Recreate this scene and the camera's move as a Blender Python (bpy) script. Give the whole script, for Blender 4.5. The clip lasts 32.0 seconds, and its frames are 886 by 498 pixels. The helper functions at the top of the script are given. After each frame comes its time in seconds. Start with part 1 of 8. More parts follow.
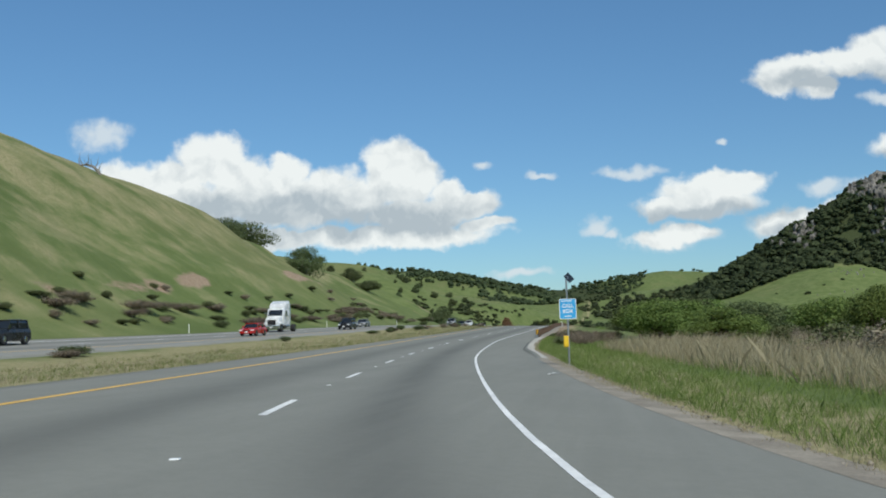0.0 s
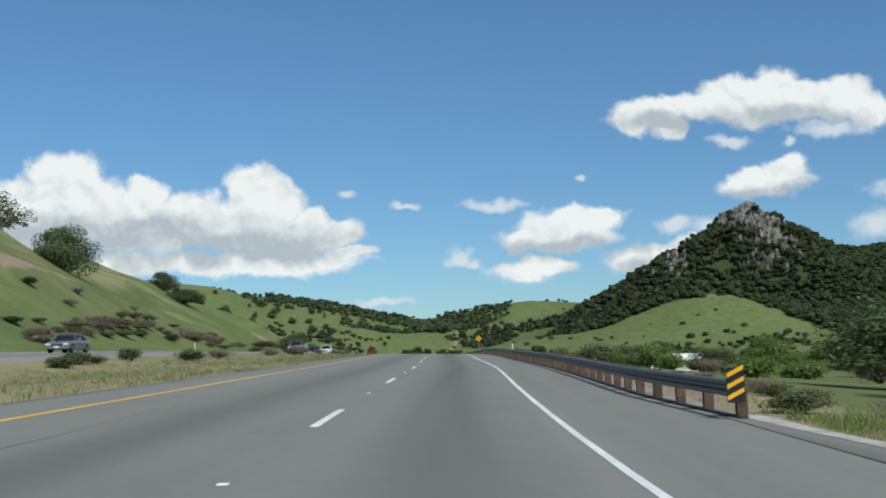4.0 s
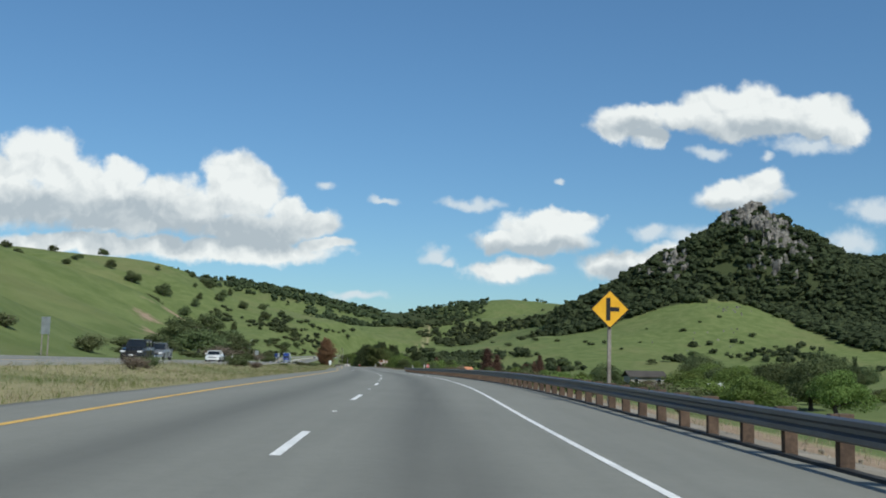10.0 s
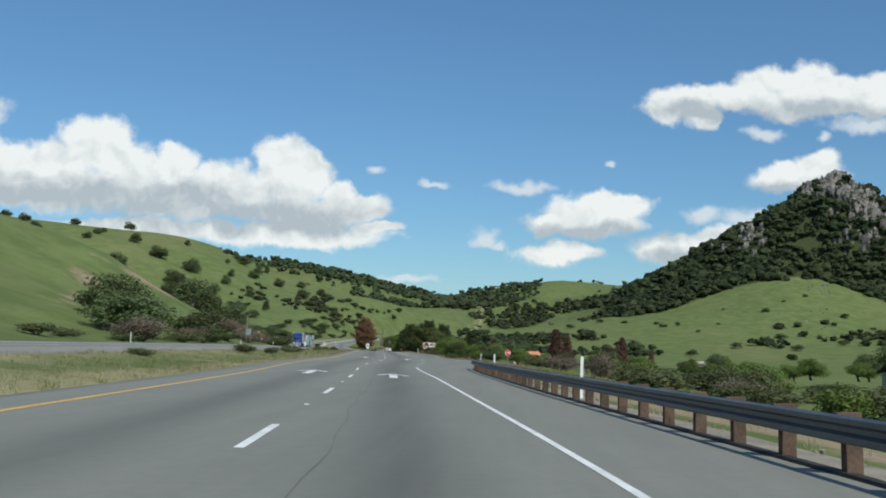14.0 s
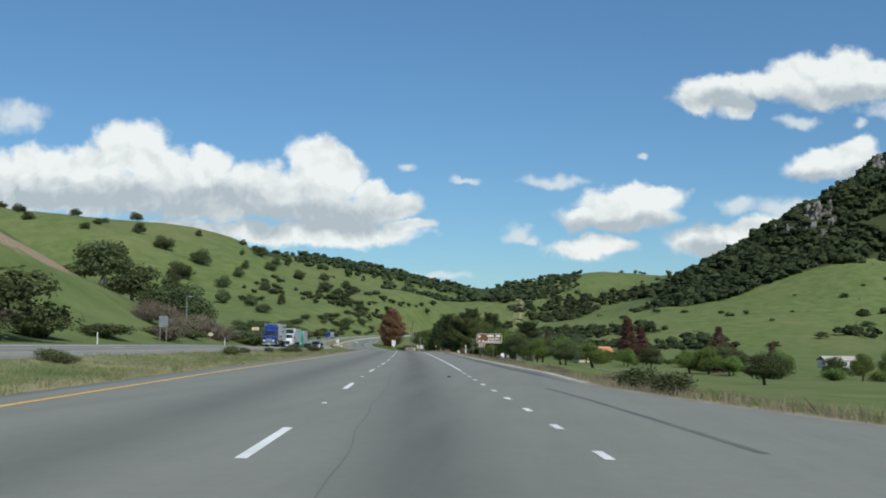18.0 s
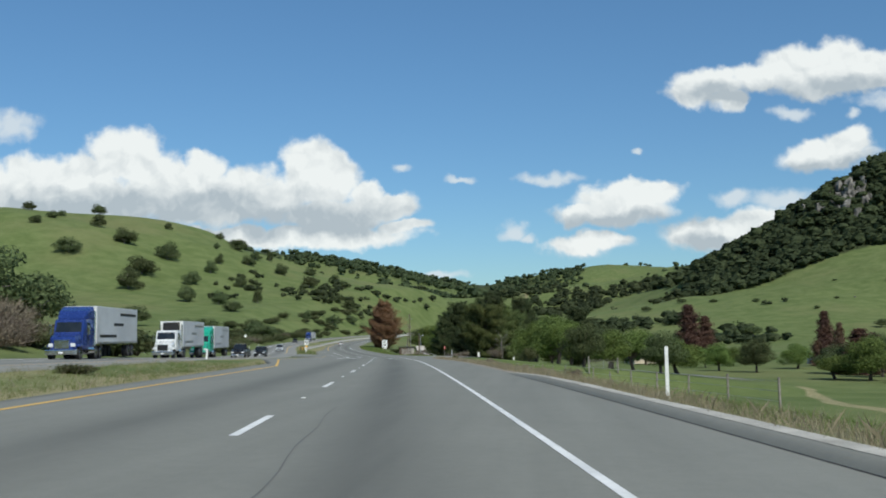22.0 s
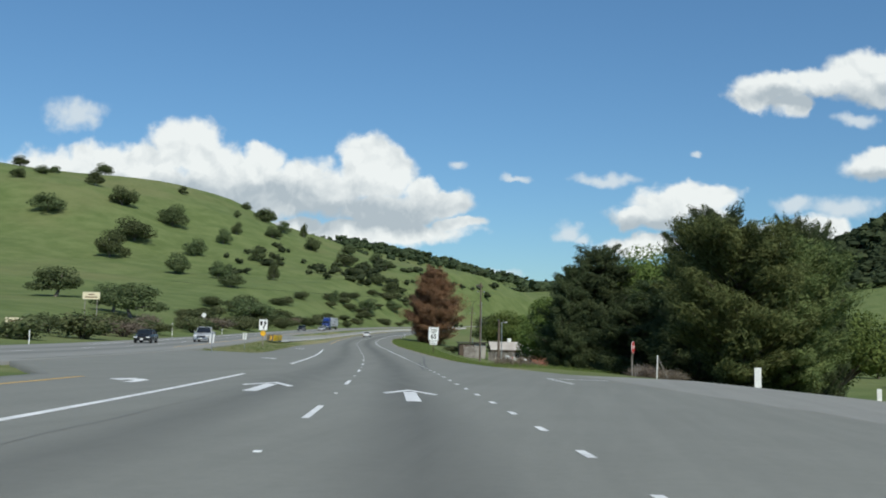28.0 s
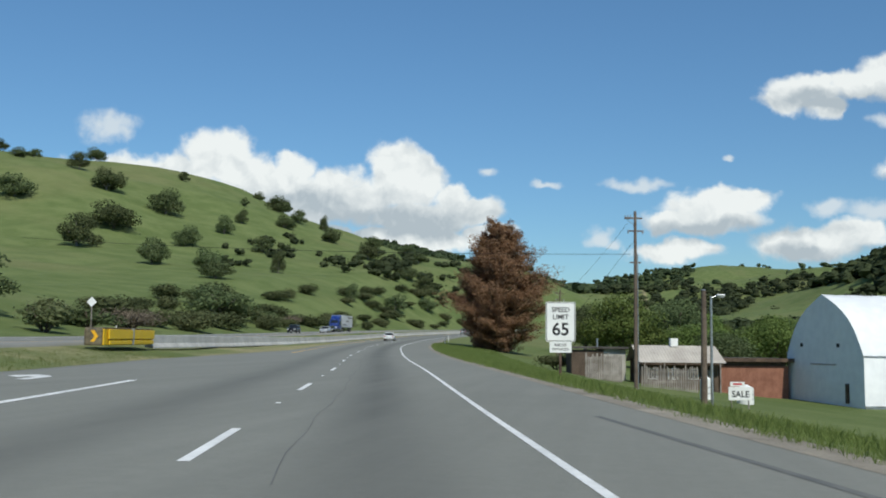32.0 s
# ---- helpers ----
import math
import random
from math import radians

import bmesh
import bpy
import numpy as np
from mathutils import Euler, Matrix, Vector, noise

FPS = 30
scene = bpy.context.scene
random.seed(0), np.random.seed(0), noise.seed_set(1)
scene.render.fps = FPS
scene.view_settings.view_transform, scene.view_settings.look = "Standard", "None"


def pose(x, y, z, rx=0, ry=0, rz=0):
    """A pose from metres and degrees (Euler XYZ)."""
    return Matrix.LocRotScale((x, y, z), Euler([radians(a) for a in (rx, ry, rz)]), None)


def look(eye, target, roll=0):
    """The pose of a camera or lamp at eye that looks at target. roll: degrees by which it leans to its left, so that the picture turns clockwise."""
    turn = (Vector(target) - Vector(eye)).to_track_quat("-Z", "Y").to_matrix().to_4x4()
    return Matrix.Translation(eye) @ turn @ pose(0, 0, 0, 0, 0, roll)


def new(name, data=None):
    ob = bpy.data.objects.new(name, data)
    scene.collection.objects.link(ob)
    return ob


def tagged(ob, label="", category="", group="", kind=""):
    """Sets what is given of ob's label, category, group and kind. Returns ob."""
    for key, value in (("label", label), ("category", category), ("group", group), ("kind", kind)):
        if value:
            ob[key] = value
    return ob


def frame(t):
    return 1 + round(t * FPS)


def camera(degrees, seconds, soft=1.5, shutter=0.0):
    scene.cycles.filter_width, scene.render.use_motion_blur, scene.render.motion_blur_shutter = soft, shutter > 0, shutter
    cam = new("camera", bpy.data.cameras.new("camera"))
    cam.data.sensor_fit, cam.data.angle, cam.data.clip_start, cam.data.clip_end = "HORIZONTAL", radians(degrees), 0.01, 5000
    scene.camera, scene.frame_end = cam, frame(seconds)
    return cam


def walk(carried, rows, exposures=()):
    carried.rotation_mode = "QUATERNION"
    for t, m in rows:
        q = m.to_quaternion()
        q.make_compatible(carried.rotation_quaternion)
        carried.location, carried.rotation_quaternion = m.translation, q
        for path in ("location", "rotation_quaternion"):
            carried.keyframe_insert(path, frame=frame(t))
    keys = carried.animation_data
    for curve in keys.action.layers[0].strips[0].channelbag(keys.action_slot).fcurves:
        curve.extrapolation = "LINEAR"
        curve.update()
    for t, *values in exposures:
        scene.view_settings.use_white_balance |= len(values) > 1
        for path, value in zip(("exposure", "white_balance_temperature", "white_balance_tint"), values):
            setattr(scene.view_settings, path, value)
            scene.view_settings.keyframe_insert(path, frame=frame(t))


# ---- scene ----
cam = camera(48.24, 32.0, soft=1.9, shutter=0.0)
PATH = [
    (0, (0.303, 0.056, 3.182), (-0.0273, 2.0215, 3.3532), -1.76),
    (0.5, (-2.102, 12.091, 3.102), (-2.4216, 14.0579, 3.2772), -1.83),
    (1, (-4.326, 24.187, 3.078), (-4.6308, 26.1561, 3.2529), -2.04),
    (1.5, (-6.510, 36.328, 3.089), (-6.7917, 38.3000, 3.2738), -2.18),
    (2, (-8.484, 48.553, 3.141), (-8.7193, 50.5300, 3.3342), -2.35),
    (2.5, (-10.054, 60.876, 3.218), (-10.2524, 62.8558, 3.4176), -2.25),
    (3, (-11.424, 73.238, 3.323), (-11.5567, 75.2235, 3.5221), -1.80),
    (3.5, (-12.339, 85.641, 3.471), (-12.4202, 87.6283, 3.6804), -1.64),
    (4, (-12.993, 98.071, 3.643), (-13.0475, 100.0576, 3.8654), -1.42),
    (4.5, (-13.447, 110.488, 3.843), (-13.4733, 112.4753, 4.0680), -1.21),
    (5, (-13.742, 122.925, 4.065), (-13.7500, 124.9121, 4.2927), -1.00),
    (5.5, (-13.926, 135.375, 4.302), (-13.9314, 137.3605, 4.5404), -0.80),
    (6, (-14.353, 147.850, 4.544), (-14.3471, 149.8356, 4.7832), -1.13),
    (6.5, (-14.722, 160.370, 4.775), (-14.7193, 162.3562, 5.0129), -0.68),
    (7, (-15.121, 172.930, 4.992), (-15.1142, 174.9164, 5.2227), -0.19),
    (7.5, (-15.338, 185.556, 5.176), (-15.3190, 187.5426, 5.4081), -0.07),
    (8, (-15.605, 198.244, 5.340), (-15.5843, 200.2314, 5.5648), -0.09),
    (8.5, (-15.987, 211.015, 5.470), (-15.9698, 213.0023, 5.6968), 0.25),
    (9, (-16.319, 223.879, 5.579), (-16.3118, 225.8662, 5.8029), 0.67),
    (9.5, (-16.819, 236.820, 5.656), (-16.8162, 238.8072, 5.8794), 0.92),
    (10, (-17.190, 249.861, 5.724), (-17.1957, 251.8495, 5.9405), 1.37),
    (10.5, (-17.491, 262.980, 5.773), (-17.4925, 264.9691, 5.9819), 1.53),
    (11, (-17.723, 276.189, 5.773), (-17.7313, 278.1791, 5.9760), 1.67),
    (11.5, (-18.019, 289.456, 5.698), (-18.0394, 291.4468, 5.8911), 1.67),
    (12, (-18.636, 302.763, 5.599), (-18.6741, 304.7526, 5.7974), 1.75),
    (12.5, (-19.457, 316.093, 5.512), (-19.5184, 318.0834, 5.6962), 1.51),
    (13, (-20.448, 329.452, 5.377), (-20.5298, 331.4415, 5.5632), 1.30),
    (13.5, (-21.374, 342.828, 5.206), (-21.4693, 344.8169, 5.3897), 1.21),
    (14, (-22.470, 356.196, 5.039), (-22.5760, 358.1850, 5.2200), 1.45),
    (14.5, (-23.736, 369.534, 4.873), (-23.8596, 371.5217, 5.0555), 1.31),
    (15, (-25.072, 382.841, 4.726), (-25.2137, 384.8278, 4.9057), 1.28),
    (15.5, (-26.338, 396.116, 4.586), (-26.4908, 398.1026, 4.7587), 1.55),
    (16, (-27.836, 409.335, 4.450), (-27.9866, 411.3215, 4.6254), 1.39),
    (16.5, (-29.003, 422.555, 4.329), (-29.1501, 424.5409, 4.5102), 1.22),
    (17, (-29.961, 435.723, 4.238), (-30.1106, 437.7097, 4.4171), 1.06),
    (17.5, (-30.729, 448.859, 4.151), (-30.9050, 450.8431, 4.3311), 0.90),
    (18, (-32.141, 461.862, 4.048), (-32.3136, 463.8471, 4.2208), 0.43),
    (18.5, (-33.569, 474.788, 3.948), (-33.7392, 476.7737, 4.1145), 0.03),
    (19, (-35.147, 487.635, 3.839), (-35.3096, 489.6219, 4.0053), -0.07),
    (19.5, (-36.517, 500.434, 3.716), (-36.6791, 502.4200, 3.8888), -0.40),
    (20, (-37.857, 513.153, 3.576), (-38.0144, 515.1400, 3.7449), -0.54),
    (20.5, (-39.224, 525.792, 3.444), (-39.3777, 527.7786, 3.6143), -0.59),
    (21, (-40.680, 538.349, 3.341), (-40.8333, 540.3361, 3.5085), -0.71),
    (21.5, (-42.125, 550.825, 3.234), (-42.2824, 552.8116, 3.4016), -0.87),
    (22, (-43.650, 563.241, 3.122), (-43.8156, 565.2262, 3.2939), -0.95),
    (22.5, (-45.200, 575.590, 3.010), (-45.3792, 577.5745, 3.1850), -0.73),
    (23, (-46.810, 587.894, 2.894), (-46.9883, 589.8780, 3.0707), -0.39),
    (23.5, (-48.426, 600.142, 2.774), (-48.6150, 602.1256, 2.9511), -0.22),
    (24, (-50.034, 612.342, 2.652), (-50.2157, 614.3263, 2.8283), -0.04),
    (24.5, (-51.701, 624.504, 2.512), (-51.8962, 626.4867, 2.6836), 0.23),
    (25, (-53.370, 636.625, 2.350), (-53.5784, 638.6073, 2.5139), 0.57),
    (25.5, (-55.168, 648.702, 2.160), (-55.3867, 650.6823, 2.3301), 0.80),
    (26, (-57.127, 660.737, 1.946), (-57.3479, 662.7180, 2.1147), 0.93),
    (26.5, (-59.047, 672.764, 1.730), (-59.2835, 674.7436, 1.8897), 1.05),
    (27, (-60.795, 684.811, 1.502), (-61.0364, 686.7895, 1.6612), 1.18),
    (27.5, (-62.444, 696.879, 1.280), (-62.7023, 698.8567, 1.4339), 1.31),
    (28, (-64.388, 708.921, 1.062), (-64.6611, 710.8954, 1.2290), 1.08),
    (28.5, (-66.501, 720.939, 0.852), (-66.7867, 722.9124, 1.0070), 1.16),
    (29, (-68.804, 732.944, 0.641), (-69.0974, 734.9155, 0.8027), 1.12),
    (29.5, (-71.057, 744.986, 0.445), (-71.3594, 746.9566, 0.6106), 0.82),
    (30, (-73.421, 757.040, 0.260), (-73.7335, 759.0087, 0.4202), 0.69),
    (30.5, (-75.862, 769.132, 0.085), (-76.1751, 771.1003, 0.2570), 0.72),
    (31, (-78.373, 781.245, -0.046), (-78.6965, 783.2115, 0.1258), 0.95),
    (31.5, (-80.916, 793.410, -0.149), (-81.2429, 795.3761, 0.0220), 0.83),
    (32, (-83.569, 805.607, -0.226), (-83.9037, 807.5703, -0.0456), 0.68),
]

walk(cam, [(t, look(eye, target, roll)) for t, eye, target, roll in PATH], [(0.0, 0.16, 6500, 4.5), (32.0, 0.16, 6500, 4.5)])

# ---- world: clear spring sky with fair-weather cumulus ----
SUN_DIR = Vector((0.50, -0.86, 1.05)).normalized()
world = bpy.data.worlds.new("sky")
scene.world = world
world.use_nodes = True


class Nodes:
    """A small helper to write node trees as expressions."""

    def __init__(self, tree):
        self.tree = tree

    def put(self, socket, v):
        if isinstance(v, bpy.types.NodeSocket):
            self.tree.links.new(v, socket)
        elif v is not None:
            socket.default_value = v

    def math(self, op, a, b=None, c=None, clamp=False):
        n = self.tree.nodes.new("ShaderNodeMath")
        n.operation, n.use_clamp = op, clamp
        for i, v in enumerate((a, b, c)):
            if v is not None:
                self.put(n.inputs[i], v)
        return n.outputs[0]

    def vec(self, op, a, b=None):
        n = self.tree.nodes.new("ShaderNodeVectorMath")
        n.operation = op
        self.put(n.inputs[0], a)
        if b is not None:
            self.put(n.inputs[3 if op == "SCALE" else 1], b)
        return n.outputs["Value"] if op in ("LENGTH", "DOT_PRODUCT", "DISTANCE") else n.outputs[0]

    def noise(self, v, scale, detail=5.0, rough=0.55, dist=0.0):
        n = self.tree.nodes.new("ShaderNodeTexNoise")
        self.put(n.inputs["Vector"], v)
        n.inputs["Scale"].default_value = scale
        n.inputs["Detail"].default_value = detail
        n.inputs["Roughness"].default_value = rough
        n.inputs["Distortion"].default_value = dist
        return n.outputs["Fac"]

    def ramp(self, fac, lo, hi, a=0.0, b=1.0, smooth=True):
        n = self.tree.nodes.new("ShaderNodeMapRange")
        n.interpolation_type = "SMOOTHSTEP" if smooth else "LINEAR"
        for i, v in enumerate((fac, lo, hi, a, b)):
            self.put(n.inputs[i], v)
        return n.outputs[0]

    def mix(self, fac, a, b):
        n = self.tree.nodes.new("ShaderNodeMix")
        n.data_type = "RGBA"
        self.put(n.inputs[0], fac)
        self.put(n.inputs[6], a if isinstance(a, bpy.types.NodeSocket) else (*a, 1.0))
        self.put(n.inputs[7], b if isinstance(b, bpy.types.NodeSocket) else (*b, 1.0))
        return n.outputs[2]


# Cloud puffs on the plane one unit ahead (+y): across, up, half width, half height.
WEST_CLOUD = [
    (-0.420, 0.191, 0.044, 0.034), (-0.380, 0.169, 0.043, 0.025), (-0.466, 0.171, 0.037, 0.024), (-0.522, 0.172, 0.037, 0.026),
    (-0.334, 0.177, 0.025, 0.019), (-0.289, 0.162, 0.033, 0.021), (-0.220, 0.181, 0.034, 0.026), (-0.194, 0.172, 0.022, 0.021),
    (-0.211, 0.157, 0.047, 0.027), (-0.162, 0.145, 0.021, 0.014), (-0.137, 0.133, 0.032, 0.014), (-0.325, 0.144, 0.137, 0.030),
    (-0.471, 0.147, 0.104, 0.027), (-0.571, 0.154, 0.075, 0.037), (-0.193, 0.125, 0.070, 0.019), (-0.216, 0.103, 0.111, 0.014),
    (-0.354, 0.106, 0.167, 0.011), (-0.123, 0.112, 0.028, 0.008),
    (-0.482, 0.166, 0.042, 0.028), (-0.530, 0.158, 0.038, 0.028), (-0.500, 0.141, 0.074, 0.020),
]
EAST_CLOUD = [
    (0.101, 0.135, 0.051, 0.017), (0.132, 0.140, 0.028, 0.014), (0.055, 0.120, 0.021, 0.013), (0.089, 0.119, 0.063, 0.014),
    (0.189, 0.095, 0.055, 0.016), (0.230, 0.106, 0.033, 0.014), (0.190, 0.247, 0.040, 0.016), (0.209, 0.230, 0.018, 0.011),
    (0.237, 0.253, 0.027, 0.015), (0.279, 0.263, 0.044, 0.022), (0.318, 0.270, 0.033, 0.021), (0.345, 0.256, 0.036, 0.026),
    (0.306, 0.246, 0.064, 0.018), (0.301, 0.171, 0.049, 0.015), (0.324, 0.184, 0.023, 0.016), (0.385, 0.258, 0.038, 0.022), (0.408, 0.246, 0.028, 0.020),
    (0.365, 0.243, 0.060, 0.012), (0.172, 0.236, 0.030, 0.014), (0.112, 0.141, 0.040, 0.014), (0.063, 0.091, 0.046, 0.011),
]
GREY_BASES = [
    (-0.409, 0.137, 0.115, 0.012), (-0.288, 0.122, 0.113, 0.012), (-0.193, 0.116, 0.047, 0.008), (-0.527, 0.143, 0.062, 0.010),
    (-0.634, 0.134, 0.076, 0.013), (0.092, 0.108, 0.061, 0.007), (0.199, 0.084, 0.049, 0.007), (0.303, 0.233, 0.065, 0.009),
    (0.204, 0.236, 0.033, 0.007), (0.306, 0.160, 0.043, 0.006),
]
THIN_CLOUD = [
    (0.063, 0.089, 0.053, 0.014), (-0.013, 0.105, 0.018, 0.012), (0.003, 0.097, 0.014, 0.007), (0.026, 0.156, 0.040, 0.008),
    (-0.123, 0.168, 0.013, 0.008), (-0.066, 0.158, 0.017, 0.005), (0.113, 0.182, 0.009, 0.005), (0.206, 0.128, 0.025, 0.011),
    (0.256, 0.127, 0.044, 0.015), (0.375, 0.224, 0.050, 0.010), (0.268, 0.214, 0.019, 0.010), (0.329, 0.211, 0.010, 0.005), (-0.088, 0.060, 0.040, 0.007),
    (-0.546, 0.230, 0.038, 0.023),
    (0.412, 0.125, 0.034, 0.019), (0.438, 0.160, 0.040, 0.015),
]


def cloud_field(name, puffs):
    """Density of cloud at a place on the plane: above nought inside a puff."""
    g = bpy.data.node_groups.new(name, "ShaderNodeTree")
    g.interface.new_socket("Place", in_out="INPUT", socket_type="NodeSocketVector")
    g.interface.new_socket("Density", in_out="OUTPUT", socket_type="NodeSocketFloat")
    n = Nodes(g)
    gin, gout = g.nodes.new("NodeGroupInput"), g.nodes.new("NodeGroupOutput")
    best = None
    for x, y, rx, ry in puffs:
        d = n.vec("SUBTRACT", gin.outputs[0], (x, y, 0.0))
        d = n.vec("MULTIPLY", d, (1 / rx, 1 / ry, 0.0))
        inside = n.math("SUBTRACT", 1.0, n.vec("LENGTH", d))
        best = inside if best is None else n.math("SMOOTH_MAX", best, inside, 0.15)
    g.links.new(best, gout.inputs[0])
    return g


def build_sky():
    tree = world.node_tree
    tree.nodes.clear()
    n = Nodes(tree)
    sky = tree.nodes.new("ShaderNodeTexSky")
    sky.sky_type, sky.sun_disc = "NISHITA", False
    sky.sun_elevation = math.asin(SUN_DIR.z)
    sky.sun_rotation = math.atan2(SUN_DIR.x, SUN_DIR.y)
    sky.altitude, sky.air_density, sky.dust_density, sky.ozone_density = 200.0, 1.0, 0.4, 2.2
    way = tree.nodes.new("ShaderNodeTexCoord").outputs["Generated"]
    sep = tree.nodes.new("ShaderNodeSeparateXYZ")
    tree.links.new(way, sep.inputs[0])
    ahead = n.math("MAXIMUM", sep.outputs[1], 0.05)
    com = tree.nodes.new("ShaderNodeCombineXYZ")
    tree.links.new(n.math("DIVIDE", sep.outputs[0], ahead), com.inputs[0])
    tree.links.new(n.math("DIVIDE", sep.outputs[2], ahead), com.inputs[1])
    place = com.outputs[0]
    # billows bend the puffs' outlines at two sizes
    warp = tree.nodes.new("ShaderNodeTexNoise")
    tree.links.new(place, warp.inputs["Vector"])
    warp.inputs["Scale"].default_value, warp.inputs["Detail"].default_value = 30.0, 4.0
    warp.inputs["Roughness"].default_value = 0.5
    off = n.vec("MULTIPLY", n.vec("SUBTRACT", warp.outputs["Color"], (0.5, 0.5, 0.5)), (0.034, 0.030, 0.0))
    bent = n.vec("ADD", place, off)

    def density(g, v):
        f = tree.nodes.new("ShaderNodeGroup")
        f.node_tree = g
        tree.links.new(v, f.inputs[0])
        return f.outputs[0]

    billow = n.math("SUBTRACT", n.noise(place, 70.0, 6.0, 0.55), 0.5)
    heaped = cloud_field("heaped_cloud", WEST_CLOUD + EAST_CLOUD)
    d = n.math("ADD", density(heaped, bent), n.math("MULTIPLY", billow, 0.55))
    thick = n.ramp(d, -0.16, 0.30)
    # smaller heads inside the cloud: each bright above, dimmer below
    up = n.vec("ADD", bent, (0.005, 0.011, 0.0))
    heads, above = n.noise(bent, 32.0, 4.0, 0.5), n.noise(up, 32.0, 4.0, 0.5)
    relief = n.math("MULTIPLY", n.math("SUBTRACT", heads, above), 1.7)
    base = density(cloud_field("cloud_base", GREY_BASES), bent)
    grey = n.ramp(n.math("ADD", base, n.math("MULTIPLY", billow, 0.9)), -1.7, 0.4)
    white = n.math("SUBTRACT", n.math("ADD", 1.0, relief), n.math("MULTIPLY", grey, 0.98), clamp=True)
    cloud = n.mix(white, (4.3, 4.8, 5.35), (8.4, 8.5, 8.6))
    thin = n.math("ADD", density(cloud_field("thin_cloud", THIN_CLOUD), bent), n.math("MULTIPLY", billow, 0.9))
    thin = n.ramp(thin, -0.10, 0.75, 0.0, 0.85)
    in_view = n.ramp(sep.outputs[1], 0.2, 0.5)
    cover = n.math("MULTIPLY", n.math("MAXIMUM", thick, 0.0), in_view)
    thin = n.math("MULTIPLY", thin, in_view)
    # scattered cloud over the rest of the sky
    rest = n.noise(n.vec("MULTIPLY", way, (1.0, 1.0, 3.0)), 3.2, 6.0, 0.6)
    others = n.math("MULTIPLY", n.ramp(rest, 0.54, 0.66), n.ramp(sep.outputs[1], 0.45, 0.15))
    others = n.math("MULTIPLY", others, n.ramp(sep.outputs[2], 0.02, 0.12))
    tint = n.mix(n.ramp(sep.outputs[2], 0.0, 0.45), (0.55, 0.75, 0.91), (0.66, 0.91, 1.07))
    mul = tree.nodes.new("ShaderNodeMix")
    mul.data_type, mul.blend_type = "RGBA", "MULTIPLY"
    mul.inputs[0].default_value = 1.0
    tree.links.new(sky.outputs[0], mul.inputs[6])
    tree.links.new(tint, mul.inputs[7])
    col = n.mix(thin, mul.outputs[2], (6.6, 7.1, 7.7))
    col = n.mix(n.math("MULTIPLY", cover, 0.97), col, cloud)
    col = n.mix(n.math("MULTIPLY", others, 0.9), col, (8.0, 8.2, 8.5))
    back = tree.nodes.new("ShaderNodeBackground")
    back.inputs["Strength"].default_value = 0.095
    tree.links.new(col, back.inputs[0])
    tree.links.new(back.outputs[0], tree.nodes.new("ShaderNodeOutputWorld").inputs[0])


build_sky()
sun = new("sun", bpy.data.lights.new("sun", "SUN"))
sun.data.energy, sun.data.angle, sun.data.color = 3.4, radians(0.55), (1.0, 0.95, 0.87)
sun.matrix_world = look(SUN_DIR * 100, (0, 0, 0))

# ---- materials ----


def material(name, rough=0.8, metal=0.0, spec=0.3):
    m = bpy.data.materials.new(name)
    m.use_nodes = True
    b = m.node_tree.nodes["Principled BSDF"]
    b.inputs["Roughness"].default_value, b.inputs["Metallic"].default_value = rough, metal
    b.inputs["Specular IOR Level"].default_value = spec
    return m, Nodes(m.node_tree), b


def place_of(n, obj=False):
    if obj:
        return n.tree.nodes.new("ShaderNodeTexCoord").outputs["Object"]
    return n.tree.nodes.new("ShaderNodeNewGeometry").outputs["Position"]


def bump(n, b, height, strength, distance):
    k = n.tree.nodes.new("ShaderNodeBump")
    k.inputs["Strength"].default_value, k.inputs["Distance"].default_value = strength, distance
    n.put(k.inputs["Height"], height)
    n.tree.links.new(k.outputs[0], b.inputs["Normal"])


def two_tone(name, a, b, coarse, fine, rough=0.8, metal=0.0, relief=0.0, spec=0.3, obj=True):
    """A surface of two colours mixed by coarse stains and fine grain."""
    m, n, p = material(name, rough, metal, spec)
    v = place_of(n, obj)
    f = n.math("ADD", n.math("MULTIPLY", n.noise(v, coarse, 4.0), 0.6), n.math("MULTIPLY", n.noise(v, fine, 4.0), 0.4))
    n.tree.links.new(n.mix(n.ramp(f, 0.35, 0.65), a, b), p.inputs["Base Color"])
    n.tree.links.new(n.ramp(f, 0.3, 0.7, max(rough - 0.12, 0.02), min(rough + 0.1, 1.0)), p.inputs["Roughness"])
    if relief:
        bump(n, p, n.noise(v, fine, 5.0), 0.6, relief)
    return m


